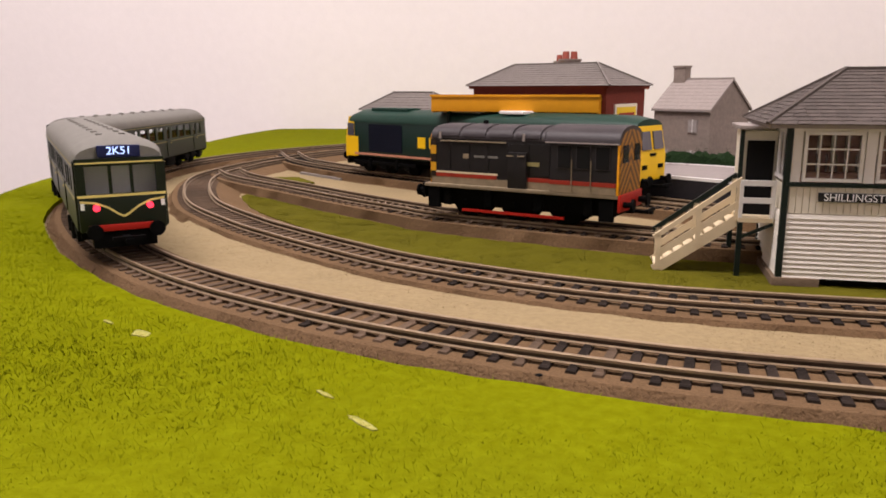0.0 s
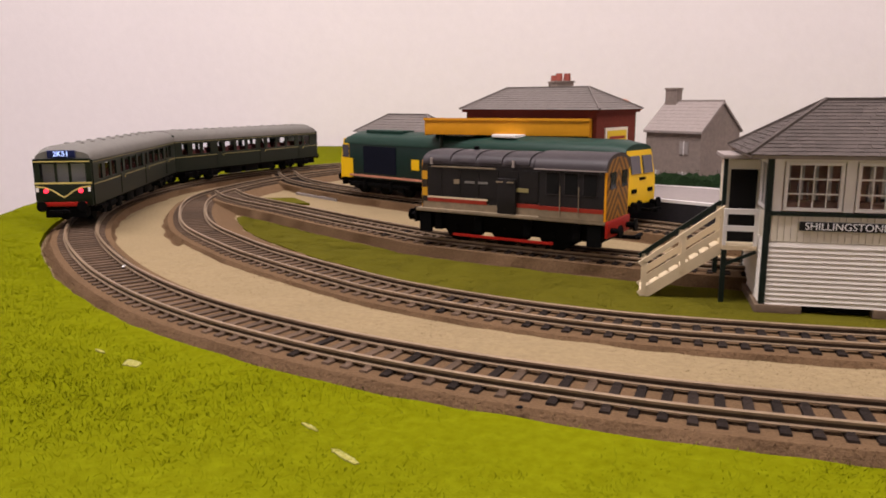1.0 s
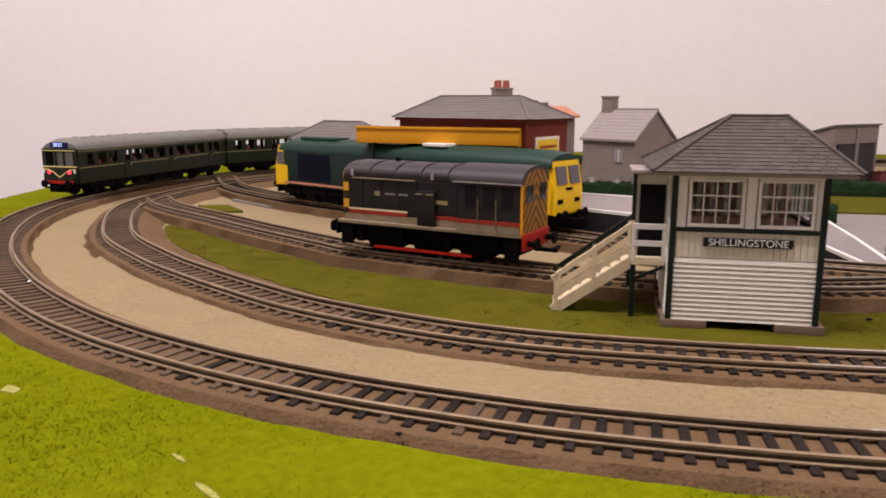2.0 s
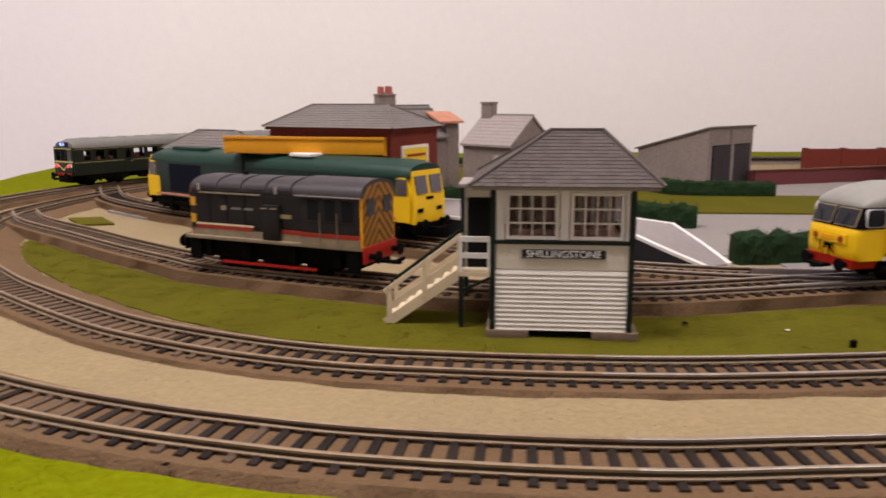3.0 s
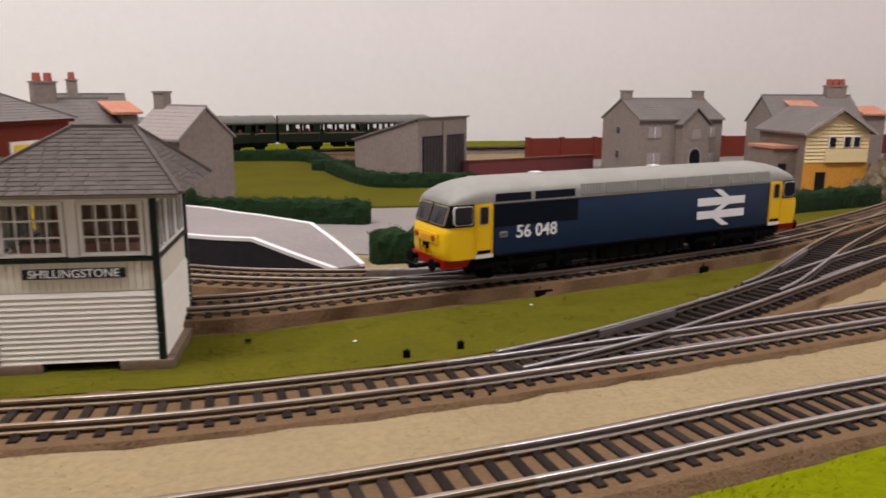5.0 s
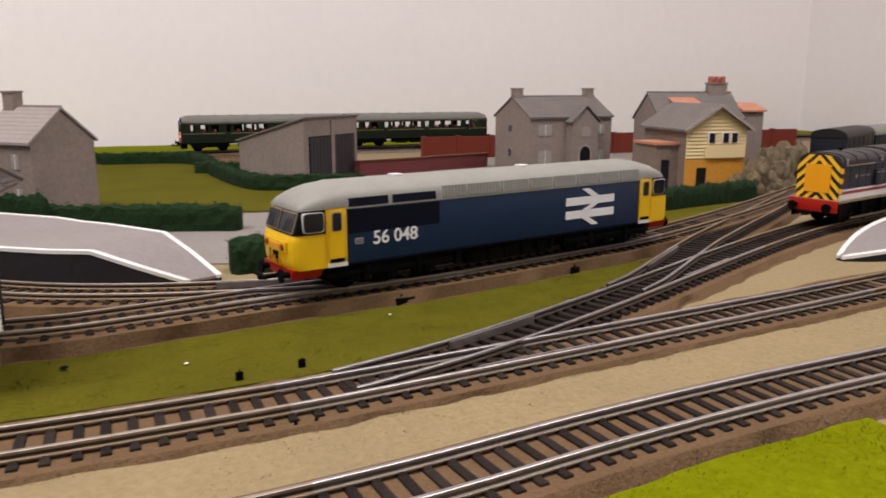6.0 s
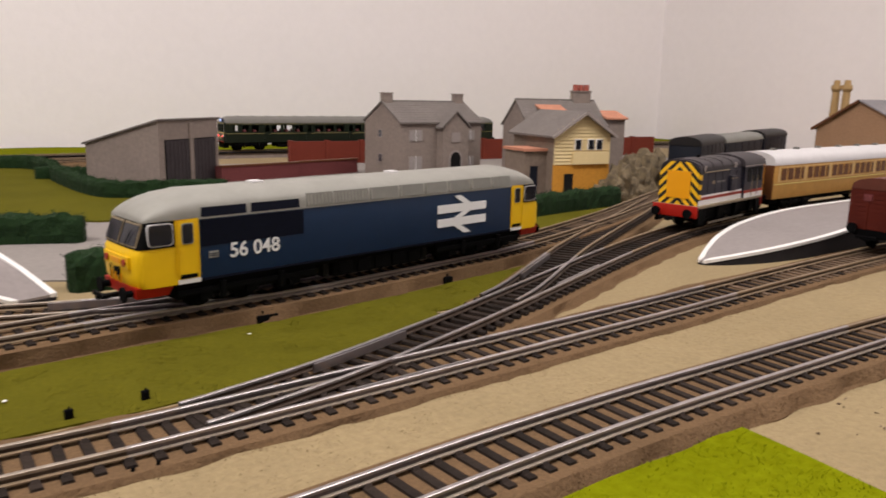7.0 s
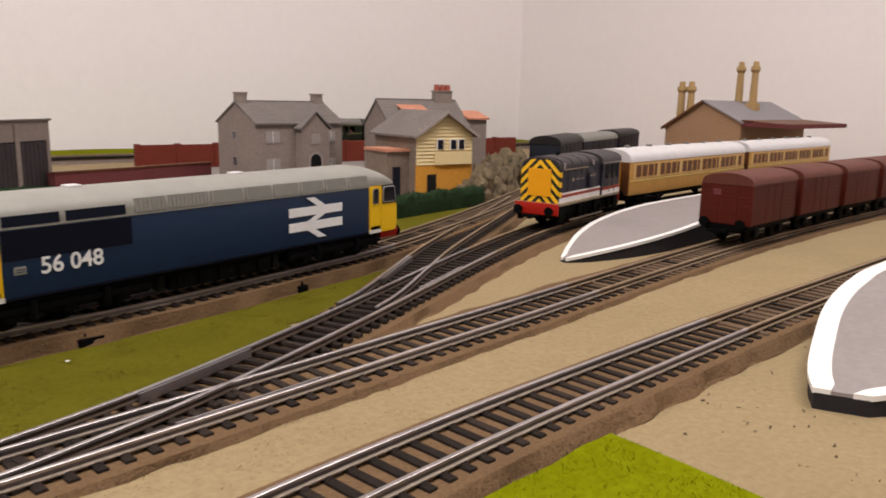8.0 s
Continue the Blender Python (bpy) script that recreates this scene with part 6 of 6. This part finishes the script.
part("door_surround", wedge([(0.068 + 0.0095 * math.cos(math.pi * k / 10), 0.024 + 0.0095 * math.sin(math.pi * k / 10)) for k in range(11)] + [(0.0585, 0), (0.0775, 0)], -0.0122, -0.0115), M["stonelight"], dw)
part("bay_window", slab(0.062, 0.074, -0.0126, -0.0115, 0.042, 0.053), M["stonelight"], house)

# lock-up shed with a single slope
shed = thing("lockup_shed", pose(0.384, 0.845, 0, 0, 0, 40), "grey lean-to garage with two dark doors", "garage")
part("wall", prism([(0, -0.001), (0.088, -0.001), (0.088, 0.0405), (0, 0.0650)], 0, 0.092), M["stone"], shed)
part("roof", prism([(-0.002, 0.0656), (0.091, 0.0400), (0.091, 0.0416), (-0.002, 0.0672)], -0.002, 0.094), M["roofgrey"], shed)
for x in (0.008, 0.050):
    d = part("door", slab(x, x + 0.036, -0.0008, 0.0006, 0.001, 0.047), M["black"], shed, "dark double garage door")
    for k in range(6):
        part("door_board", slab(x + 0.001 + k * 0.0057, x + 0.0062 + k * 0.0057, -0.0012, -0.0006, 0.0015, 0.0462), M["shunterroof"], d)
part("pier", slab(0.0442, 0.0498, -0.0016, 0.001, 0, 0.0622), M["stone"], shed)

# boarded cabin-fronted house
cabin = thing("boarded_house", pose(0.706, 0.658, 0, 0, 0, -5), "gabled house with cream boarded front above an ochre stone base", "house")
part("wall", loft([[(0, y, -0.001), (0.064, y, -0.001), (0.064, y, 0.0600), (0.032, y, 0.0795), (0, y, 0.0600)] for y in (0, 0.075)]), M["stone2"], cabin, "brown stone walls")
part("base_front", slab(-0.0004, 0.0644, -0.0012, 0.0004, 0, 0.0315), M["ochre"], cabin, "ochre stone base")
for k in range(14):
    z = 0.0320 + k * 0.0033
    half = 0.032 if z < 0.0585 else max(0.002, 0.032 * (0.0795 - z) / 0.0200)
    part("board", hexa(bmesh.new(), [(0.032 - half, -0.0016, z), (0.032 + half, -0.0016, z), (0.032 + half, 0.0002, z), (0.032 - half, 0.0002, z),
                                     (0.032 - half, -0.0008, z + 0.0031), (0.032 + half, -0.0008, z + 0.0031), (0.032 + half, 0.0002, z + 0.0031), (0.032 - half, 0.0002, z + 0.0031)]), M["butter"], cabin)
for x0, x1 in ((0.022, 0.0295), (0.037, 0.0445), (0.0465, 0.054)):
    w = part("window", slab(x0, x1, -0.0024, -0.0012, 0.0455, 0.0560), M["white"], cabin)
    part("pane", slab(x0 + 0.0008, x1 - 0.0008, -0.0028, -0.0022, 0.0463, 0.0552), M["darkpane"], w)
part("oriel", slab(0.020, 0.062, -0.0034, -0.0014, 0.0320, 0.0440), M["butter"], cabin, "cream boarded apron")
part("door", slab(0.012, 0.022, -0.0018, -0.0006, 0, 0.0230), M["void"], cabin, "dark doorway")
for s in (-1, 1):
    part("roof_slope", loft([[(0.032, y, 0.0800), (0.032 + s * 0.037, y, 0.0572), (0.032 + s * 0.037, y, 0.0592), (0.032, y, 0.0822)] for y in (-0.005, 0.078)]), M["roofgrey"], cabin)
    part("bargeboard", bar((0.032, -0.0055, 0.0806), (0.032 + s * 0.0375, -0.0055, 0.0576), 0.0012, 0.0026), M["stonelight"], cabin)
part("side_porch", slab(-0.024, 0.0, 0.012, 0.05, -0.001, 0.0440), M["stone2"], cabin)
part("side_porch_roof", slab(-0.026, 0.001, 0.010, 0.052, 0.0440, 0.0465), M["orange"], cabin, "orange tiled porch roof")
part("side_door", slab(-0.018, -0.010, 0.0112, 0.0122, 0, 0.0300), M["navy"], cabin)
rear = gable_house("terraced_house", pose(0.752, 0.762, 0, 0, 0, -8), 0.100, 0.06, 0.0640, 0.0900, "stone", "roofgrey", "grey slated house with red chimney pots and orange roof patches",
                   chimneys=((0.083, 0.022, 0.1010, 3, "pot"),), windows=(("front", 0.004, 0.014, 0.040, 0.052),))
part("wing", slab(0.1005, 0.128, 0.004, 0.050, -0.001, 0.0715), M["stone"], rear, "lower side wing")
part("wing_roof", prism([(0.001, 0.0708), (0.027, 0.0785), (0.027, 0.0805), (0.001, 0.0728)], 0.1006, 0.130), M["orange"], rear, "orange tiled wing roof")
part("dormer", prism([(0.008, 0.0700), (0.024, 0.0830), (0.008, 0.0785)], 0.022, 0.050), M["roofgrey"], rear)
part("dormer_roof", prism([(0.005, 0.0780), (0.025, 0.0850), (0.025, 0.0868), (0.005, 0.0798)], 0.020, 0.052), M["orange"], rear, "orange dormer roof")

# ---- station with canopy ----
stn = thing("station_building", pose(-0.0228, 0.5986, 0, 0, 0, -29.9), "red brick station building with grey hipped roof and yellow advert", "station")
part("wall", slab(0, 0.1052, 0, 0.0614, 0, 0.0772), M["brick"], stn, "red brick walls")
hip_roof(stn, -0.004, 0.1092, -0.004, 0.0654, 0.0772, 0.016, 0.083, 0.0307, 0.0925, 10, "roofgrey", "grey slate hipped roof", 0.00028)
part("cornice", slab(-0.0025, 0.1077, -0.0025, 0.0639, 0.0752, 0.0775), M["brick"], stn)
ad = part("advert_board", slab(0.1050, 0.1062, 0.0120, 0.0470, 0.0380, 0.0652), M["cream"], stn, "yellow advert in a cream frame")
part("advert", slab(0.1060, 0.1066, 0.0145, 0.0445, 0.0400, 0.0632), M["poster"], ad)
for z, h in ((0.0605, 0.0018), (0.0560, 0.0010), (0.0480, 0.0010)):
    part("writing_bar", slab(0.1064, 0.1069, 0.0175, 0.0415, z - 0.003, z - 0.003 + h), M["redline"], ad)
for x in (0.012, 0.040, 0.066, 0.088):
    f = part("window", slab(x, x + 0.010, -0.0008, 0.0006, 0.034, 0.054), M["cream"], stn)
    part("pane", slab(x + 0.001, x + 0.009, -0.0012, -0.0006, 0.035, 0.053), M["darkpane"], f)
cano = thing("platform_canopy", pose(-0.0505, 0.577, 0.0, 0, 0, -16.0), "yellow platform canopy with plain fascia boards", "canopy")
part("roof", slab(0.001, 0.118, 0.001, 0.034, 0.0685, 0.0705), M["roofgrey"], cano)
part("fascia", slab(0, 0.119, -0.0012, 0.0008, 0.0600, 0.0712, bevel=0.0003), M["canopy"], cano, "yellow fascia board")
part("cornice", slab(-0.0006, 0.1196, -0.0020, 0.0008, 0.0700, 0.0716), M["canopy"], cano)
part("end_fascia", slab(0.1178, 0.1196, 0.0008, 0.034, 0.0592, 0.0710), M["canopy"], cano)
part("end_fascia", slab(-0.0006, 0.0010, 0.0008, 0.034, 0.0592, 0.0710), M["canopy"], cano)
for x in (0.01, 0.058, 0.108):
    part("column", rod((x, 0.006, 0.0222), (x, 0.006, 0.0690), 0.0012, None, 10), M["green"], cano)
shel = thing("waiting_shelter", pose(-0.123, 0.655, 0, 0, 0, -30), "small shelter with a grey hipped roof on the platform", "shelter")
part("wall", slab(0.006, 0.078, 0.004, 0.036, 0, 0.0590), M["stone2"], shel)
hip_roof(shel, 0.0, 0.084, 0.0, 0.040, 0.0585, 0.022, 0.062, 0.020, 0.0725, 7, "roofgrey", "grey slate hipped roof", 0.00028)


# ---- platforms ----
def finer(pts, k=6):
    """More points on a smooth curve through pts."""
    p = [Vector(q) for q in pts]
    p = [2 * p[0] - p[1]] + p + [2 * p[-1] - p[-2]]
    out = []
    for a, b, c, d in zip(p, p[1:], p[2:], p[3:]):
        for i in range(k):
            t = i / k
            out.append(0.5 * (2 * b + (c - a) * t + (2 * a - 5 * b + 4 * c - d) * t * t + (3 * b - a - 3 * c + d) * t ** 3))
    return out + [p[-2]]


def platform(name, near, far, heights, label, cope=0.0028, smooth=False):
    """A ramped platform between two matched edges with white coping and a dark side."""
    t = thing(name, pose(0, 0, 0), label, "platform")
    if smooth:
        near, far, heights = finer(near), finer(far), [h[0] for h in finer([(h, 0) for h in heights])]
    n = len(near)
    body, top, cop = bmesh.new(), bmesh.new(), bmesh.new()
    mid = [[], []]
    loft([[(*near[i], -0.0005), (*far[i], -0.0005), (*far[i], heights[i] - 0.0012), (*near[i], heights[i] - 0.0012)] for i in range(n)], body)
    part("facing", body, M["facing"], t, "dark brick facing")
    inner_n, inner_f = [], []
    for a, b in zip(near, far):
        a, b = Vector(a), Vector(b)
        w = min(cope, (b - a).length * 0.3)
        d = (b - a).normalized() * w
        inner_n.append(a + d)
        inner_f.append(b - d)
    loft([[(*inner_n[i], heights[i] - 0.0012), (*inner_f[i], heights[i] - 0.0012), (*inner_f[i], heights[i]), (*inner_n[i], heights[i])] for i in range(n)], top)
    part("paving", top, M["paving"], t, "grey paved top")
    for e, q in ((near, inner_n), (far, inner_f)):
        bm = bmesh.new()
        pts = [(Vector(a) - (Vector(b) - Vector(a)) * 0.12, Vector(b)) for a, b in zip(e, q)]
        loft([[(*pts[i][0], heights[i] - 0.0014), (*pts[i][1], heights[i] - 0.0014), (*pts[i][1], heights[i] + 0.0004), (*pts[i][0], heights[i] + 0.0004)] for i in range(n)], bm)
        part("coping", bm, M["white"], t, "white edge coping")
    return t


d_edge = offset(D, 0.0215)
xs = [-0.10, -0.06, -0.02, 0.02, 0.06, 0.10, 0.14, 0.17, 0.19]
near = [(x, y_at(d_edge, x)) for x in xs] + [(0.2085, 0.4545), (0.228, 0.4555), (0.250, 0.4565)]
far = [(-0.06, 0.695), (-0.02, 0.67), (0.02, 0.65), (0.07, 0.63), (0.11, 0.615), (0.15, 0.595), (0.185, 0.565), (0.20, 0.545), (0.215, 0.53), (0.243, 0.494), (0.256, 0.480), (0.268, 0.464)]
platform("station_platform", near, far, [0.0215] * 10 + [0.0125, 0.0030], "grey station platform with white edges and a ramped end")
near = [(0.6045, 0.3850), (0.622, 0.3775), (0.655, 0.3720), (0.70, 0.3725), (0.76, 0.379), (0.85, 0.386), (1.0, 0.396), (1.3, 0.41)]
far = [(0.6040, 0.3895), (0.627, 0.4040), (0.655, 0.4190), (0.697, 0.4350), (0.757, 0.4463), (0.85, 0.456), (1.0, 0.47), (1.3, 0.50)]
platform("island_platform", near, far, [0.0025, 0.0055, 0.0088, 0.0120, 0.0155, 0.0165, 0.0165, 0.0165], "island platform with white coping and a tapering ramp", 0.0034, smooth=True)
near = [(0.5065, 0.181), (0.522, 0.171), (0.550, 0.150), (0.60, 0.10), (0.66, 0.04), (0.75, 0.01), (0.9, 0.0), (1.2, 0.0)]
far = [(0.500, 0.195), (0.513, 0.2025), (0.537, 0.2120), (0.573, 0.2240), (0.611, 0.2310), (0.665, 0.2345), (0.9, 0.243), (1.2, 0.257)]
platform("front_platform", near, far, [0.0065, 0.0083, 0.0110, 0.0150, 0.0185, 0.0205, 0.0205, 0.0205], "front platform with rounded white ramp end", 0.0064, smooth=True)

# ---- station at the far end ----
st2 = thing("station_building", pose(1.250, 0.640, 0, 0, 0, 2), "tan stone station with pale slate roof and tall paired chimneys", "station")
part("wall", prism([(0, -0.001), (0.115, -0.001), (0.115, 0.0600), (0.0575, 0.0965), (0, 0.0690)], 0, 0.20), M["tan"], st2, "tan stone walls")
part("roof_slope", prism([(-0.004, 0.0680), (0.0575, 0.0975), (0.0575, 0.0995), (-0.004, 0.0700)], -0.004, 0.204), M["slatepale"], st2, "pale slate roof")
part("roof_slope", prism([(0.120, 0.0575), (0.0575, 0.0975), (0.0575, 0.0995), (0.120, 0.0595)], -0.004, 0.204), M["slatepale"], st2)
part("bargeboard", prism([(0.120, 0.0560), (0.0575, 0.0960), (0.0575, 0.0998), (0.120, 0.0600)], -0.0055, -0.0035), M["teakdark"], st2)
part("canopy_roof", prism([(-0.060, 0.0680), (0.0, 0.0720), (0.0, 0.0738), (-0.060, 0.0698)], 0.0, 0.20), M["teakdark"], st2, "dark red canopy")
part("valance", slab(0.0, 0.20, -0.0612, -0.0598, 0.0640, 0.0698), M["maroon"], st2)
part("valance", slab(-0.001, 0.0008, -0.0598, -0.0005, 0.0650, 0.0705), M["maroon"], st2)
for x, y, z0, z1 in ((0.10, 0.058, 0.085, 0.150), (0.10, 0.036, 0.085, 0.150), (0.012, 0.085, 0.07, 0.119), (0.012, 0.100, 0.06, 0.119)):
    c = part("chimney", rod((x, y, z0), (x, y, z1 - 0.010), 0.0062, None, 8, 0.0048), M["tanpot"], st2, "tall tan chimney")
    part("chimney_cap", rod((x, y, z1 - 0.0102), (x, y, z1 - 0.006), 0.0048, rod((x, y, z1 - 0.006), (x, y, z1 - 0.001), 0.0072, None, 8, 0.0066), 8, 0.0072), M["tanpot"], c)
    part("pot", rod((x, y, z1 - 0.001), (x, y, z1 + 0.0060), 0.0046, None, 10, 0.0036), M["tanpot"], c)
    part("stack_base", slab(x - 0.0075, x + 0.0075, y - 0.0075, y + 0.0075, z0 - 0.004, z0 + 0.012, bevel=0.0005), M["tanpot"], c)

# ---- walls and banks at the back ----
yw = thing("brick_wall", pose(0, 0, 0), "long red brick boundary wall behind the houses", "wall")
for k in range(13):
    part("panel", slab(0.585 + k * 0.05, 0.6345 + k * 0.05, 1.048, 1.053, -0.001, 0.0305 - 0.0004 * (k % 2)), M["brick"], yw)
    part("pier", slab(0.582 + k * 0.05, 0.588 + k * 0.05, 1.0465, 1.0545, -0.001, 0.0318), M["brick"], yw)
mw = thing("yard_wall", pose(0.452, 0.884, 0, 0, 0, 14), "low maroon brick yard wall with dark coping", "wall")
part("panel", slab(0, 0.095, 0, 0.004, -0.001, 0.0165), M["maroon"], mw)
part("coping", slab(-0.001, 0.096, -0.0008, 0.0048, 0.0165, 0.0180), M["teakdark"], mw, "dark coping")
part("panel", slab(0.095, 0.180, 0.003, 0.007, -0.001, 0.0165), M["maroon"], mw)
part("coping", slab(0.095, 0.181, 0.0022, 0.0078, 0.0166, 0.0181), M["teakdark"], mw)
part("panel", slab(0.0, 0.004, 0.004, 0.06, -0.001, 0.0165), M["maroon"], mw)
bank = thing("retaining_wall", pose(0, 0, 0), "low grey retaining wall with a dark edge below the back line", "wall")
part("panel", slab(0.30, 1.55, 1.168, 1.176, -0.001, 0.0070), M["stone"], bank)
part("coping", slab(0.30, 1.55, 1.166, 1.177, 0.0070, 0.0085), M["black"], bank)


def rock_bank(outline, height, label):
    t = thing("rock_outcrop", pose(0, 0, 0), label, "rocks")
    for k, (x, y, r, h) in enumerate(outline):
        bm = bmesh.new()
        bmesh.ops.create_icosphere(bm, subdivisions=4, radius=1.0)
        for v in bm.verts:
            d = 1 + 0.45 * noise.noise(v.co * 1.9 + Vector((k * 3.1, 0, 0))) + 0.30 * noise.noise(v.co * 4.5 + Vector((k, 2, 0)))
            v.co = Vector((x + v.co[0] * r * d, y + v.co[1] * r * d, max(-0.001, v.co[2] * 0.85 * h * d)))
        part("boulder", bm, M["rock"], t)


rock_bank([(0.752, 0.628, 0.014, 0.026), (0.775, 0.640, 0.017, 0.034), (0.80, 0.655, 0.018, 0.040), (0.83, 0.672, 0.020, 0.042), (0.745, 0.612, 0.008, 0.014), (0.785, 0.620, 0.008, 0.016), (0.815, 0.638, 0.008, 0.018),
           (0.86, 0.70, 0.02, 0.042), (0.90, 0.72, 0.022, 0.042)], 0.03, "grey-brown plaster rock face beside the back line")


# ---- hedges ----
def hedge(pts, w, h, label, seed):
    line = spline(pts, 0.003)
    rng = random.Random(seed)
    vs, fs = [], []
    prof = [(-1, 0), (-1.02, 0.35), (-0.98, 0.7), (-0.8, 0.95), (-0.3, 1.03), (0.3, 1.03), (0.8, 0.95), (0.98, 0.7), (1.02, 0.35), (1, 0)]
    m = len(prof)
    for i, (p, n) in enumerate(zip(line, normals(line))):
        end = 0.55 if i in (0, len(line) - 1) else 1.0
        for k, (o, z) in enumerate(prof):
            q = Vector((p[0] * 150, p[1] * 150, k * 1.3 + seed))
            d = 1 + 0.16 * noise.noise(q) + 0.10 * noise.noise(q * 2.7)
            vs.append((p[0] + n[0] * o * w / 2 * d * end, p[1] + n[1] * o * w / 2 * d * end, (z * h * d * (0.85 + 0.15 * end)) if z else -0.001))
        if i:
            fs += [((i - 1) * m + k, (i - 1) * m + k + 1, i * m + k + 1, i * m + k) for k in range(m - 1)]
    fs += [tuple(range(m)), tuple(len(vs) - m + k for k in reversed(range(m)))]
    t = thing("hedge", pose(0, 0, 0), label, "hedge", "flock hedges")
    raw("core", vs, fs, M["hedge"], t)
    lv, lf = [], []
    base = list(vs)
    for _ in range(int(len(line) * 60)):
        a = rng.choice(base)
        b = rng.choice((1, -1))
        c = Vector(a) + Vector((rng.uniform(-1, 1), rng.uniform(-1, 1), rng.uniform(-0.6, 1))) * 0.0016
        if c[2] < 0.0004:
            continue
        s = rng.uniform(0.0004, 0.0009)
        k = len(lv)
        for _i in range(3):
            lv.append(c + Vector((rng.uniform(-1, 1), rng.uniform(-1, 1), rng.uniform(-1, 1))) * s)
        lf.append((k, k + 1, k + 2))
    tagged(raw("leaves", lv, lf, M["hedge"], t, "dark green flock"), kind="stuff")


hedge([(0.06, 1.115), (0.20, 1.105), (0.278, 1.088), (0.300, 1.03), (0.306, 0.93), (0.325, 0.82), (0.350, 0.792), (0.43, 0.782)], 0.014, 0.0155, "long dark green hedge round the back of the lawn", 1)
hedge([(0.09, 0.672), (0.15, 0.650), (0.22, 0.627), (0.294, 0.603)], 0.015, 0.0172, "clipped dark green hedge beside the platform", 2)
hedge([(0.274, 0.480), (0.30, 0.481), (0.335, 0.486)], 0.016, 0.0175, "short dark green hedge at the foot of the platform ramp", 3)
hedge([(0.600, 0.560), (0.64, 0.570), (0.68, 0.578), (0.722, 0.586)], 0.012, 0.0185, "dark green hedge in front of the boarded house", 4)
hedge([(0.095, 0.668), (0.13, 0.652), (0.172, 0.632)], 0.008, 0.0250, "dark green hedge at the foot of the stone house", 5)
hedge([(0.285, 0.97), (0.315, 0.955), (0.335, 0.93)], 0.012, 0.014, "short dark green hedge beside the garage", 6)


# ---- bits lying about ----
def crumb(x, y, z, r, material, label):
    bm = bmesh.new()
    bmesh.ops.create_icosphere(bm, subdivisions=2, radius=r)
    for v in bm.verts:
        v.co *= 1 + 0.4 * noise.noise(v.co * (1.5 / r) + Vector((x * 99, y * 99, 0)))
        v.co[2] *= 0.3
    ob = part("paper_scrap" if material == "white" else "stray_stone", bm, M[material], None, label, pose(x, y, z))
    tagged(ob, category="debris", group="scraps on the layout")


for x, y, z, r in ((0.30, 0.262, 0.0004, 0.0007), (0.338, 0.292, 0.0004, 0.0006), (-0.165, 0.366, 0.0055, 0.0016), (0.245, 0.340, 0.0014, 0.0008), (0.33, 0.372, 0.0014, 0.0007), (0.46, 0.385, 0.002, 0.0007)):
    crumb(x, y, z, r, "white", "tiny white scrap lying on the layout")
for x, y, z, r in ((0.405, 0.268, 0.0008, 0.0012), (0.47, 0.283, 0.0008, 0.0009), (0.205, 0.349, 0.002, 0.0014), (0.03, 0.216, 0.005, 0.0010)):
    crumb(x, y, z, r, "black", "tiny dark crumb lying on the layout")


def worn_patch(x, y, w, h, turn, seed):
    """A threadbare spot where the pale backing shows through the grass."""
    pts = []
    for k in range(26):
        a = 2 * math.pi * k / 26
        r = 1 + 0.55 * noise.noise(Vector((math.cos(a) * 2.5, math.sin(a) * 2.5, seed * 3.7)))
        pts.append((w * r * math.cos(a), h * r * math.sin(a)))
    ob = part("worn_patch", plate(pts, -0.002, 0.0), M["worn"], None, "pale threadbare spot in the grass mat", pose(x, y, 0.0033, 0, 0, turn))
    tagged(ob, kind="structure")


for k, (x, y, w, h, turn) in enumerate(((-0.0915, 0.2405, 0.0040, 0.0020, -35), (-0.108, 0.2505, 0.0030, 0.0006, -35), (-0.009, 0.1865, 0.0046, 0.0010, -40), (-0.022, 0.2015, 0.0030, 0.0006, -40), (0.0704, 0.1904, 0.0024, 0.0005, 30))):
    worn_patch(x, y, w, h, turn, k)


# ---- the diesel unit runs round the outer line ----
def motions():
    seg = (A[1] - A[0]).length

    def near_s(x, y):
        return min(range(len(A)), key=lambda i: (A[i] - Vector((x, y))).length) * seg

    length = 0.4705
    keys = [(0.0, near_s(-0.137, 0.328)), (0.5, near_s(-0.188, 0.380)), (1.0, near_s(-0.256, 0.478)), (2.5, near_s(-0.307, 0.74)), (3.0, near_s(-0.289, 0.83)),
            (4.5, near_s(0.377, 1.21) - length), (5.0, near_s(0.482, 1.21) - length), (6.5, near_s(0.41, 1.21)), (7.0, near_s(0.537, 1.22)), (7.5, near_s(0.659, 1.22)), (8.0, near_s(0.785, 1.222))]
    ts = [k / 4 for k in range(33)]
    ss = np.interp(ts, [k[0] for k in keys], [k[1] for k in keys])
    for _ in range(2):
        ss = np.concatenate([ss[:1] , (ss[:-2] + 2 * ss[1:-1] + ss[2:]) / 4, ss[-1:]])
    walk(UNIT_TAIL, [(t, on_track(A, s + 0.1175, 0.077)) for t, s in zip(ts, ss)])
    walk(UNIT_LEAD, [(t, on_track(A, s + 0.1175 + 0.2355, 0.077)) for t, s in zip(ts, ss)])


motions()
